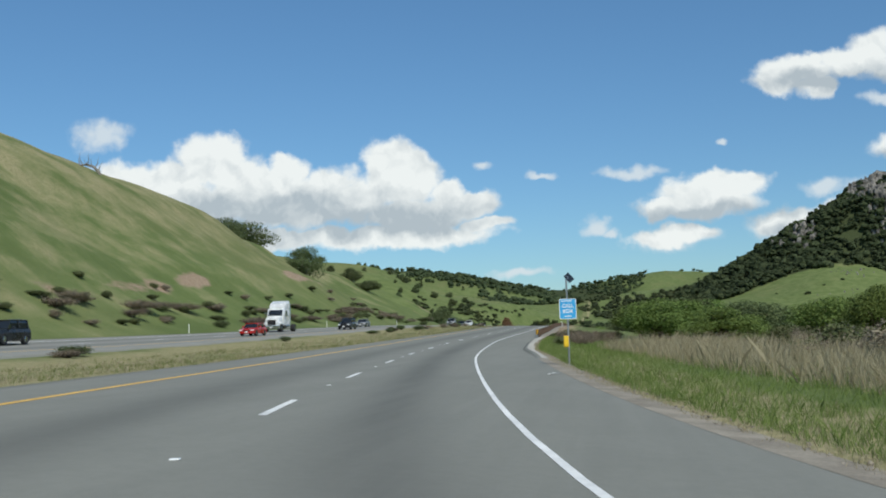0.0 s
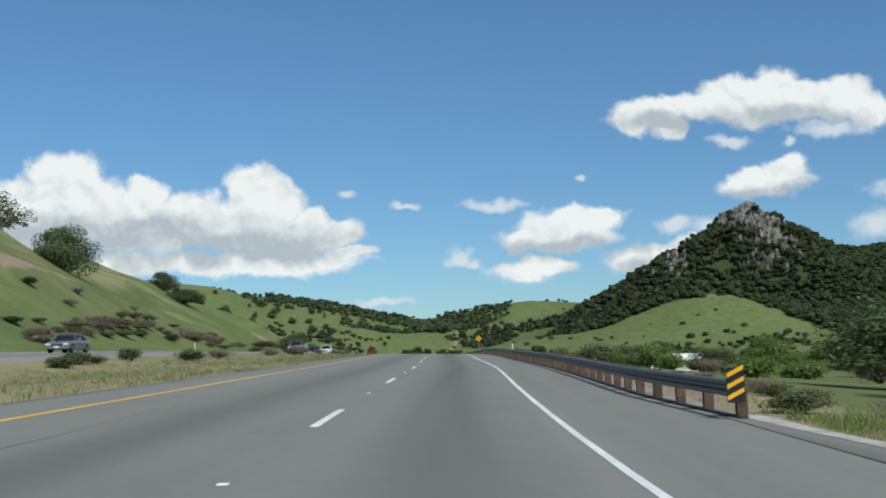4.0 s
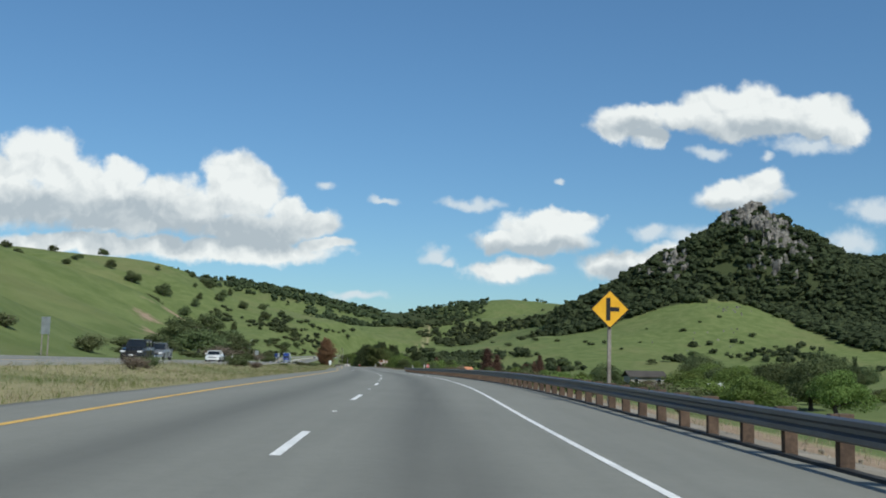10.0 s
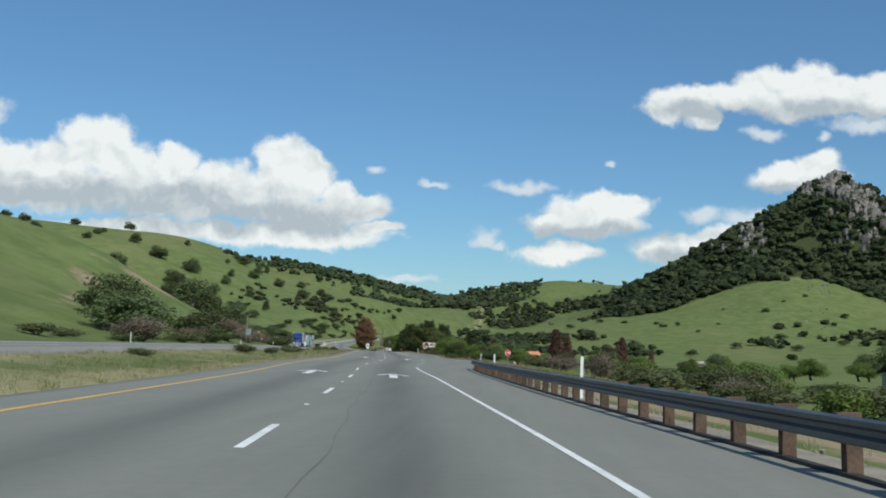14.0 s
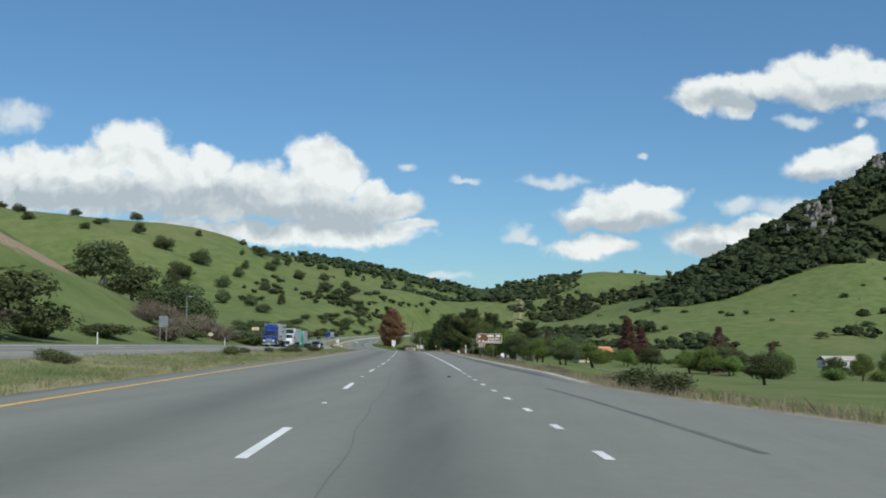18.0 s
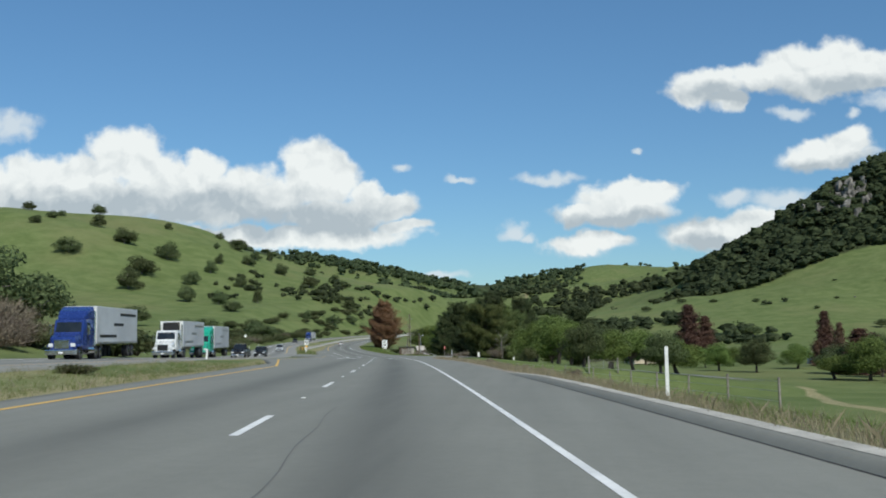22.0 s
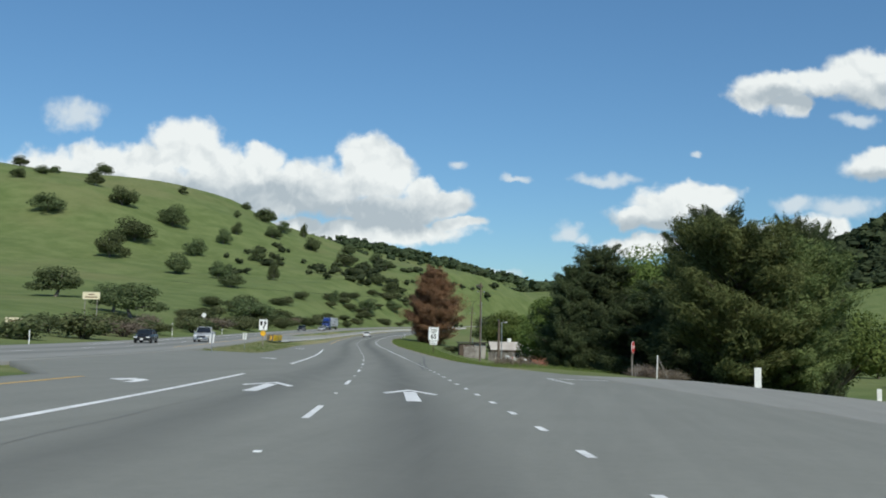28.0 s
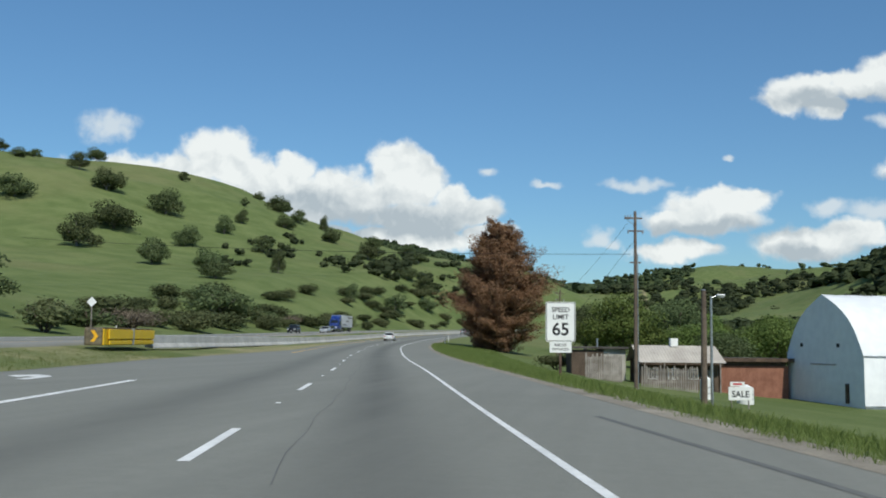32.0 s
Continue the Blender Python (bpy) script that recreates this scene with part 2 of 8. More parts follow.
def foliage(name, dark, light, grain=3.0):
    m, n, p = material(name, 0.8, 0.0, 0.08)
    info = n.tree.nodes.new("ShaderNodeObjectInfo")
    geo = n.tree.nodes.new("ShaderNodeNewGeometry")
    f = n.math("ADD", n.math("MULTIPLY", geo.outputs["Random Per Island"], 0.5), n.math("MULTIPLY", n.noise(geo.outputs["Position"], grain, 3.0), 0.5))
    col = n.mix(n.ramp(f, 0.2, 0.85), dark, light)
    hue = n.tree.nodes.new("ShaderNodeHueSaturation")
    n.tree.links.new(n.math("MULTIPLY_ADD", info.outputs["Random"], 0.03, 0.485), hue.inputs["Hue"])
    n.tree.links.new(n.math("MULTIPLY_ADD", info.outputs["Random"], 0.5, 0.75), hue.inputs["Value"])
    n.tree.links.new(col, hue.inputs["Color"])
    n.tree.links.new(hue.outputs[0], p.inputs["Base Color"])
    thin = n.tree.nodes.new("ShaderNodeBsdfTranslucent")
    n.tree.links.new(hue.outputs[0], thin.inputs[0])
    mixer = n.tree.nodes.new("ShaderNodeMixShader")
    mixer.inputs[0].default_value = 0.35
    out = n.tree.nodes["Material Output"]
    n.tree.links.new(p.outputs[0], mixer.inputs[1])
    n.tree.links.new(thin.outputs[0], mixer.inputs[2])
    n.tree.links.new(mixer.outputs[0], out.inputs[0])
    return m


def ground_material():
    """Spring grass with dry patches; bare soil, rock and verge by attribute."""
    m, n, p = material("grassland", 0.95, 0.0, 0.1)
    v = place_of(n)
    att = n.tree.nodes.new("ShaderNodeAttribute")
    att.attribute_name = "cover"
    sep = n.tree.nodes.new("ShaderNodeSeparateColor")
    n.tree.links.new(att.outputs["Color"], sep.inputs[0])
    soil, rock, dry = sep.outputs[0], sep.outputs[1], sep.outputs[2]
    big, mid, fine = n.noise(v, 0.012, 5.0, 0.6), n.noise(v, 0.09, 5.0, 0.65), n.noise(v, 2.6, 5.0, 0.7)
    grass = n.mix(n.ramp(mid, 0.3, 0.7), (0.102, 0.138, 0.046), (0.155, 0.190, 0.072))
    grass = n.mix(n.math("MULTIPLY", n.ramp(big, 0.45, 0.72), 0.6), grass, (0.185, 0.185, 0.085))
    grass = n.mix(n.math("MULTIPLY", n.ramp(fine, 0.45, 0.75), 0.45), grass, (0.075, 0.100, 0.034))
    straw = n.mix(n.ramp(fine, 0.35, 0.65), (0.21, 0.20, 0.10), (0.34, 0.30, 0.17))
    d = n.ramp(n.math("ADD", dry, n.math("MULTIPLY", n.math("SUBTRACT", mid, 0.5), 0.9)), 0.35, 0.65)
    col = n.mix(d, grass, straw)
    earth = n.mix(n.ramp(fine, 0.3, 0.7), (0.235, 0.165, 0.11), (0.36, 0.28, 0.20))
    s = n.ramp(n.math("ADD", soil, n.math("MULTIPLY", n.math("SUBTRACT", mid, 0.5), 1.1)), 0.42, 0.62)
    col = n.mix(s, col, earth)
    crack = n.noise(n.vec("MULTIPLY", v, (1.0, 1.0, 0.35)), 0.12, 7.0, 0.7)
    stone = n.mix(n.ramp(crack, 0.35, 0.65), (0.10, 0.095, 0.085), (0.33, 0.31, 0.28))
    r = n.ramp(n.math("ADD", rock, n.math("MULTIPLY", n.math("SUBTRACT", mid, 0.5), 0.8)), 0.4, 0.6)
    col = n.mix(r, col, stone)
    # leaf litter and low chaparral under the mountain's wood
    w = n.ramp(n.math("ADD", att.outputs["Alpha"], n.math("MULTIPLY", n.math("SUBTRACT", mid, 0.5), 0.5)), 0.3, 0.6)
    col = n.mix(w, col, n.mix(n.ramp(fine, 0.3, 0.7), (0.032, 0.044, 0.019), (0.062, 0.075, 0.034)))
    n.tree.links.new(col, p.inputs["Base Color"])
    bump(n, p, n.math("ADD", fine, n.math("MULTIPLY", mid, 3.0)), 0.5, 0.25)
    return m


def asphalt_material(name, a, b):
    m, n, p = material(name, 0.85, 0.0, 0.3)
    v = place_of(n)
    att = n.tree.nodes.new("ShaderNodeAttribute")
    att.attribute_name = "lane"
    sep = n.tree.nodes.new("ShaderNodeSeparateColor")
    n.tree.links.new(att.outputs["Color"], sep.inputs[0])
    fine, mid = n.noise(v, 60.0, 3.0, 0.7), n.noise(v, 0.35, 6.0, 0.5)
    long_ = n.noise(n.vec("MULTIPLY", v, (1.3, 0.05, 1.0)), 1.0, 5.0, 0.6)
    f = n.math("ADD", n.math("MULTIPLY", mid, 0.3), n.math("MULTIPLY", long_, 0.7))
    col = n.mix(n.ramp(f, 0.25, 0.75), a, b)
    col = n.mix(n.math("MULTIPLY", n.ramp(fine, 0.4, 0.8), 0.35), col, (0.30, 0.29, 0.27))
    # patchy binder and aggregate at hand size
    patch = n.noise(v, 5.0, 4.0, 0.65)
    col = n.mix(n.math("MULTIPLY", n.ramp(patch, 0.35, 0.7), 0.13), col, (0.115, 0.117, 0.104))
    # oil drips along the middle of each lane
    oil = n.math("MULTIPLY", sep.outputs[0], n.ramp(long_, 0.25, 0.7, 0.45, 1.0))
    col = n.mix(n.math("MULTIPLY", oil, 0.62), col, (0.058, 0.060, 0.055))
    n.tree.links.new(col, p.inputs["Base Color"])
    bump(n, p, fine, 0.5, 0.004)
    return m


GROUND = ground_material()
ASPHALT = asphalt_material("asphalt", (0.180, 0.182, 0.158), (0.222, 0.224, 0.195))
ASPHALT_OLD = asphalt_material("worn_asphalt", (0.225, 0.224, 0.202), (0.285, 0.282, 0.255))
PAINT_WHITE = two_tone("road_paint_white", (0.62, 0.62, 0.60), (0.82, 0.82, 0.80), 0.9, 9.0, 0.6, obj=False)
PAINT_YELLOW = two_tone("road_paint_yellow", (0.60, 0.36, 0.07), (0.72, 0.46, 0.12), 0.9, 9.0, 0.6, obj=False)
GRAVEL = two_tone("gravel", (0.19, 0.165, 0.13), (0.33, 0.295, 0.24), 0.8, 14.0, 0.95, relief=0.03, obj=False)
GRAVEL_PALE = two_tone("pale_gravel", (0.30, 0.285, 0.25), (0.50, 0.48, 0.43), 1.2, 16.0, 0.95, relief=0.03, obj=False)
STEEL_DULL = two_tone("weathered_galvanised_steel", (0.10, 0.108, 0.125), (0.18, 0.19, 0.21), 0.6, 12.0, 0.45, 0.45, 0.002, obj=False)
STEEL = two_tone("galvanised_steel", (0.33, 0.34, 0.35), (0.48, 0.49, 0.50), 2.0, 20.0, 0.42, 0.8)
TIMBER_POST = two_tone("brown_weathered_timber", (0.060, 0.040, 0.030), (0.14, 0.095, 0.068), 2.0, 18.0, 0.9, relief=0.006, obj=False)
TIMBER_GREY = two_tone("grey_weathered_timber", (0.16, 0.14, 0.12), (0.33, 0.30, 0.27), 1.2, 11.0, 0.9, relief=0.008)
TIMBER_POLE = two_tone("creosoted_pole_wood", (0.085, 0.062, 0.048), (0.18, 0.14, 0.11), 1.0, 12.0, 0.9, relief=0.01)
WHITE_PAINT = two_tone("white_paint", (0.66, 0.66, 0.64), (0.80, 0.80, 0.78), 1.5, 12.0, 0.5)
SIGN_WHITE = two_tone("white_sign_sheeting", (0.74, 0.75, 0.74), (0.82, 0.82, 0.81), 0.8, 10.0, 0.4)
SIGN_BLACK = two_tone("black_sign_ink", (0.012, 0.012, 0.013), (0.02, 0.02, 0.021), 1.0, 9.0, 0.5)
SIGN_YELLOW = two_tone("amber_sign_sheeting", (0.72, 0.37, 0.02), (0.80, 0.44, 0.035), 0.9, 8.0, 0.4)
SIGN_BLUE = two_tone("blue_sign_sheeting", (0.035, 0.29, 0.60), (0.06, 0.36, 0.68), 0.9, 8.0, 0.4)
SIGN_BROWN = two_tone("brown_sign_sheeting", (0.13, 0.058, 0.028), (0.17, 0.08, 0.038), 0.9, 8.0, 0.45)
SIGN_RED = two_tone("red_sign_sheeting", (0.42, 0.02, 0.02), (0.52, 0.035, 0.03), 0.9, 8.0, 0.45)
SIGN_CREAM = two_tone("cream_sign_sheeting", (0.68, 0.60, 0.42), (0.78, 0.70, 0.50), 0.9, 8.0, 0.45)
BOX_YELLOW = two_tone("yellow_plastic", (0.66, 0.42, 0.02), (0.78, 0.52, 0.04), 1.5, 9.0, 0.45)
DRUM_YELLOW = two_tone("scuffed_yellow_plastic", (0.62, 0.38, 0.015), (0.78, 0.50, 0.03), 2.0, 9.0, 0.5, relief=0.004)
RUBBER = two_tone("tyre_rubber", (0.016, 0.016, 0.017), (0.035, 0.035, 0.036), 3.0, 30.0, 0.85)
GLASS_DARK = two_tone("dark_car_glass", (0.012, 0.015, 0.018), (0.02, 0.024, 0.028), 0.5, 2.0, 0.06, 0.0, spec=0.6)
LAMP_GLASS = two_tone("lamp_lens", (0.62, 0.63, 0.64), (0.80, 0.81, 0.82), 5.0, 30.0, 0.12, spec=0.6)
LAMP_RED = two_tone("red_lamp_lens", (0.35, 0.01, 0.01), (0.45, 0.02, 0.02), 5.0, 30.0, 0.15)
CHROME = two_tone("polished_metal", (0.55, 0.56, 0.57), (0.68, 0.69, 0.70), 3.0, 20.0, 0.18, 1.0)
BARK = two_tone("bark", (0.055, 0.042, 0.032), (0.15, 0.12, 0.095), 1.5, 8.0, 0.95, relief=0.02)
BARK_GREY = two_tone("grey_bark", (0.14, 0.125, 0.11), (0.27, 0.25, 0.22), 1.5, 8.0, 0.95, relief=0.02)
ROCK = two_tone("grey_outcrop_rock", (0.075, 0.070, 0.064), (0.29, 0.27, 0.245), 0.06, 0.35, 0.95, relief=0.8, obj=False)
OAK_LEAF = foliage("oak_leaf", (0.070, 0.092, 0.040), (0.145, 0.175, 0.080), 0.8)
WOOD_LEAF = foliage("dark_woodland_leaf", (0.042, 0.057, 0.030), (0.088, 0.110, 0.053), 0.06)
GREEN_LEAF = foliage("fresh_green_leaf", (0.098, 0.145, 0.038), (0.200, 0.265, 0.080), 0.7)
PINE_LEAF = foliage("dark_pine_needle", (0.050, 0.068, 0.034), (0.125, 0.155, 0.070), 0.7)
CEDAR_LEAF = foliage("yellow_green_conifer", (0.072, 0.100, 0.036), (0.215, 0.245, 0.095), 0.7)
DEAD_LEAF = foliage("rust_brown_dead_foliage", (0.150, 0.076, 0.048), (0.31, 0.175, 0.11), 0.7)
RUSSET_LEAF = foliage("brown_russet_leaf", (0.095, 0.056, 0.042), (0.19, 0.118, 0.085), 0.7)
BUSH_LEAF = foliage("olive_bush_leaf", (0.085, 0.102, 0.044), (0.180, 0.195, 0.095), 1.2)
BRUSH = foliage("dry_brown_brush", (0.150, 0.122, 0.094), (0.32, 0.265, 0.20), 1.5)
GRASS_BLADE = foliage("grass_blade", (0.120, 0.170, 0.045), (0.225, 0.275, 0.090), 0.6)
STRAW = foliage("straw_grass_blade", (0.29, 0.255, 0.155), (0.50, 0.445, 0.30), 0.6)

# ---- plan: the highway's line ----
# metres along, x, y, height of the road
LINE_SEEN = [
    (-150, 58, -138, 2.89), (-100, 38.7, -91.8, 2.89), (-50, 19.3, -45.8, 2.49), (0, 0, 0, 1.96), (50, -8.85, 49.26, 1.93),
    (100, -13.14, 99.06, 2.43), (150, -14.65, 148.86, 3.33), (200, -15.9, 199.02, 4.11), (250, -17.45, 248.81, 4.49), (300, -17.84, 298.78, 4.40),
    (350, -20.73, 348.78, 3.91), (400, -25.78, 398.57, 3.33), (450, -30.13, 448.38, 2.94), (500, -35.32, 497.97, 2.52), (550, -41.26, 547.63, 2.04),
    (600, -47.88, 597.22, 1.59), (650, -54.89, 646.77, 0.97), (700, -62.13, 696.2, 0.08), (750, -70.67, 745.55, -0.79), (800, -80.98, 794.42, -1.37),
    (850, -92.46, 843.08, -1.53),
]
LINE_BEYOND = [
    (900, -103, 892, -1.42), (950, -111.5, 941, -1.05), (1000, -118, 990.5, -0.50), (1050, -122, 1040, 0.20), (1100, -123, 1090, 0.90),
    (1150, -121, 1140, 1.60), (1200, -116, 1190, 2.30), (1300, -98, 1288, 3.80), (1400, -70, 1384, 5.40), (1500, -35, 1478, 6.90),
]
LINE = np.array(LINE_SEEN + LINE_BEYOND)


def spline(at, knots, values):
    """Smooth cubic through the knots (Catmull-Rom slopes)."""
    slopes = np.gradient(values, knots)
    i = np.clip(np.searchsorted(knots, at) - 1, 0, len(knots) - 2)
    h = knots[i + 1] - knots[i]
    u = np.clip((at - knots[i]) / h, -1.0, 2.0)
    return ((2 * u**3 - 3 * u**2 + 1) * values[i] + (u**3 - 2 * u**2 + u) * h * slopes[i]
            + (-2 * u**3 + 3 * u**2) * values[i + 1] + (u**3 - u**2) * h * slopes[i + 1])


def bank(s):
    """Cross slope: metres of rise per metre to the left."""
    return np.interp(s, (0, 70, 150, 250, 340, 450, 520, 620, 740, 850, 1000), (0.0714, 0.0646, 0.0404, 0.0249, 0.0192, 0.0237, 0.0343, 0.0283, 0.0199, 0.0143, 0.0000))


OPP_U = ((-150, 0, 100, 200, 300, 400, 700, 850, 1000, 1500), (-33, -31, -28, -26.5, -24.5, -23.0, -22.5, -23.0, -24, -24))
OPP_Z = ((-150, 0, 100, 200, 300, 400, 600, 690, 760, 850, 1000), (1.2, 1.2, 1.2, 1.0, 0.75, 0.9, 0.7, 0.45, 0.5, 0.9, 0.9))


# sideways wander of the painted lane about the plan line
EASE_S = np.array((-150.0, *range(0, 926, 25), 1000.0, 1500.0))
EASE_U = np.array((0.29, 0.29, 0.52, 0.38, 0.37, 0.23, 0.47, 0.69, 0.48, 0.46, 0.63, 0.69, -0.06, -0.59, -0.92, -1.13, -0.95, -0.87, -1.41, -0.68, -0.67, -0.89, -0.84, -0.82, -0.66, -0.40, -0.20, -0.08, -0.32, -0.06, -0.04, -0.25, -0.23, -0.16, 0.01, 0.09, -0.36, -0.75, -1.30, -1.80, -1.80))
EDGE_U = np.array((1.96, 1.96, 2.08, 1.96, 1.86, 1.82, 1.89, 2.03, 2.08, 2.14, 2.11, 2.16, 2.18, 2.29, 2.30, 2.21, 2.15, 1.94, 1.71, 1.92, 2.04, 2.07, 2.11, 2.15, 2.20, 2.17, 2.15, 2.07, 2.00, 2.03, 2.04, 1.99, 1.97, 1.95, 1.95, 1.93, 1.88, 1.80, 1.65, 1.86, 1.86))


def ease(s):
    return spline(np.clip(s, -150, 1500), EASE_S, EASE_U)


def road_at(s, u, lift=0.0):
    """World places for metres along and metres to the right of the camera's line."""
    s, u = np.broadcast_arrays(np.asarray(s, float), np.asarray(u, float))
    k = LINE[:, 0]
    x, y, z = (spline(s, k, LINE[:, c]) for c in (1, 2, 3))
    tx = spline(s + 0.5, k, LINE[:, 1]) - spline(s - 0.5, k, LINE[:, 1])
    ty = spline(s + 0.5, k, LINE[:, 2]) - spline(s - 0.5, k, LINE[:, 2])
    ln = np.hypot(tx, ty)
    b, ou = bank(s), np.interp(s, *OPP_U)
    off = ease(s)
    k = np.clip((u + 11.6) / (ou + 6.3 + 11.6), 0, 1)
    own, other = z - np.maximum(u, -11.6) * b, z + np.interp(s, *OPP_Z) - (np.minimum(u, ou + 6.3) - ou) * b
    zz = own * (1 - k) + other * k + lift
    return np.stack([x + (u + off) * ty / ln, y - (u + off) * tx / ln, zz], -1)


def heading(s):
    a, b = road_at(s - 0.5, 0.0), road_at(s + 0.5, 0.0)
    return math.degrees(math.atan2(-(b[0] - a[0]), b[1] - a[1]))


RIGHT_EDGE = ((-150, 0, 40, 62, 75, 100, 118, 150, 400, 425, 450, 480, 488, 496, 520, 540, 565, 590, 640, 700, 712, 722, 765, 785, 800, 826, 900, 1500),
              (5.4, 5.1, 5.6, 5.8, 5.15, 5.42, 5.5, 5.5, 5.6, 7.0, 8.4, 8.8, 7.3, 6.2, 5.5, 5.4, 5.36, 5.48, 5.5, 5.6, 8.5, 10.6, 10.6, 7.2, 5.8, 5.4, 5.0, 5.0))
LEFT_EDGE = ((-150, 600, 630, 655, 745, 758, 795, 806, 860, 900, 1500), (-7.6, -7.6, -8.0, -11.6, -11.6, -17.5, -17.5, -11.6, -11.0, -7.6, -7.6))

# ---- lie of the land ----
_grid = np.random.default_rng(7).random((256, 256))


def value_noise(x, y):
    xi, yi = np.floor(x).astype(int), np.floor(y).astype(int)
    fx, fy = x - xi, y - yi
    fx, fy = fx * fx * (3 - 2 * fx), fy * fy * (3 - 2 * fy)
    a, b = _grid[xi % 256, yi % 256], _grid[(xi + 1) % 256, yi % 256]
    c, d = _grid[xi % 256, (yi + 1) % 256], _grid[(xi + 1) % 256, (yi + 1) % 256]
    return (a * (1 - fx) + b * fx) * (1 - fy) + (c * (1 - fx) + d * fx) * fy


def fbm(x, y, size, octaves=4):
    out, amp = 0.0, 1.0
    for k in range(octaves):
        out = out + amp * (value_noise(x / size + 17.3 * k, y / size - 9.1 * k) - 0.5)
        size, amp = size / 2, amp / 2
    return out


# crest lines: x, y, height, half width of the flank
START_HILL = [
    (-120, -120, 26, 60), (-105, 40, 32, 52), (-116, 130, 44, 38), (-128, 220, 47, 51), (-132, 300, 29, 49), (-128, 360, 31, 48), (-138, 430, 18, 48),
]
MIDDLE_HILL = [
    (-420, 330, 70, 130), (-280, 480, 56, 90), (-200, 550, 44, 60), (-150, 610, 29, 45), (-132, 660, 12, 40),
]
OAK_HILL = [
    (-1100, 1200, 130, 300), (-700, 1330, 135, 280), (-483, 1376, 109, 218), (-410, 1430, 106, 193), (-370, 1500, 108, 109), (-331, 1495, 88, 132),
    (-280, 1474, 64, 162), (-228, 1419, 50, 133), (-190, 1328, 30, 110), (-178, 1240, 14, 80),
]
FAR_LEFT_RIDGE = [
    (-900, 2350, 190, 350), (-546, 2524, 164, 380), (-427, 2755, 148, 272), (-326, 2972, 134, 273), (-252, 3080, 123, 268), (-157, 3186, 125, 242),
]
FAR_CENTRE_RIDGE = [
    (-84, 3288, 141, 220), (38, 3287, 163, 270), (159, 3280, 178, 288), (282, 3268, 173, 303), (364, 3155, 159, 300), (427, 3043, 154, 299),
    (700, 2900, 200, 330),
]
VALLEY_HEAD = [
    (-260, 1990, 52, 150), (-150, 2080, 58, 160), (-40, 2120, 60, 180), (80, 2180, 74, 200), (190, 2150, 92, 200),
]
ROCKY_PEAK = [
    (170, 1900, 62, 120), (226, 1800, 93, 114), (271, 1745, 122, 111), (314, 1716, 141, 149), (368, 1728, 188, 86), (425, 1758, 231, 114),
    (460, 1769, 246, 76), (490, 1772, 226, 88), (535, 1776, 204, 107), (600, 1790, 172, 136), (750, 1850, 178, 188), (900, 1900, 170, 240),
    (1300, 1950, 190, 300),
]
PEAK_SHOULDER = [
    (314, 1690, 150, 74), (440, 1690, 203, 54), (600, 1700, 125, 169), (800, 1720, 110, 200),
]
EAST_RIDGE = [
    (840, 2284, 211, 259), (930, 2245, 221, 259), (1300, 2200, 240, 300),
]
GREEN_KNOLL = [
    (60, 1455, 9, 120), (157, 1525, 38, 150), (236, 1545, 48, 182), (330, 1570, 78, 154), (400, 1620, 75, 179), (520, 1600, 60, 180),
    (700, 1540, 40, 180),
]
RIDGES = [START_HILL, MIDDLE_HILL, OAK_HILL, FAR_LEFT_RIDGE, FAR_CENTRE_RIDGE, VALLEY_HEAD, ROCKY_PEAK, PEAK_SHOULDER, EAST_RIDGE, GREEN_KNOLL]


def natural(x, y):
    """Height of the land without the highway."""
    left = np.interp(y, (0, 300, 700, 1000, 1500, 2500), (3.49, 5.66, 1.30, 0.90, 8.00, 20.00))
    right = np.interp(y, (-100, 0, 250, 450, 550, 720, 900, 1200, 1500, 2500), (0.79, 0.79, 0.61, 0.15, -1.12, -6.67, -7.12, -6.80, 2.00, 20.00))
    xc = spline(y, LINE[:, 2], LINE[:, 1])
    side = 1 / (1 + np.exp(-(x - xc + 10) / 12.0))
    base = left * (1 - side) + right * side
    total = np.zeros_like(x)
    for crest in RIDGES:
        best = np.zeros_like(x)
        for (x0, y0, z0, w0), (x1, y1, z1, w1) in zip(crest, crest[1:]):
            dx, dy = x1 - x0, y1 - y0
            k = np.clip(((x - x0) * dx + (y - y0) * dy) / (dx * dx + dy * dy), 0, 1)
            d = np.hypot(x - x0 - k * dx, y - y0 - k * dy)
            w = w0 + k * (w1 - w0)
            best = np.maximum(best, (z0 + k * (z1 - z0)) * np.exp(-((d / w) ** 1.7) * 0.72))
        total = total + best**8
    hill = total**0.125
    rough = fbm(x, y, 130.0, 4) * np.clip(hill / 60.0, 0, 1) * 13.0 + fbm(x, y, 26.0, 3) * np.clip(hill / 30, 0, 1) * 1.6
    soft = np.clip(hill / 6.0, 0, 1)
    return base * (1 - 0.7 * np.clip(hill / 60, 0, 1)) + hill * soft + rough * soft + fbm(x, y, 30.0, 3) * 0.35


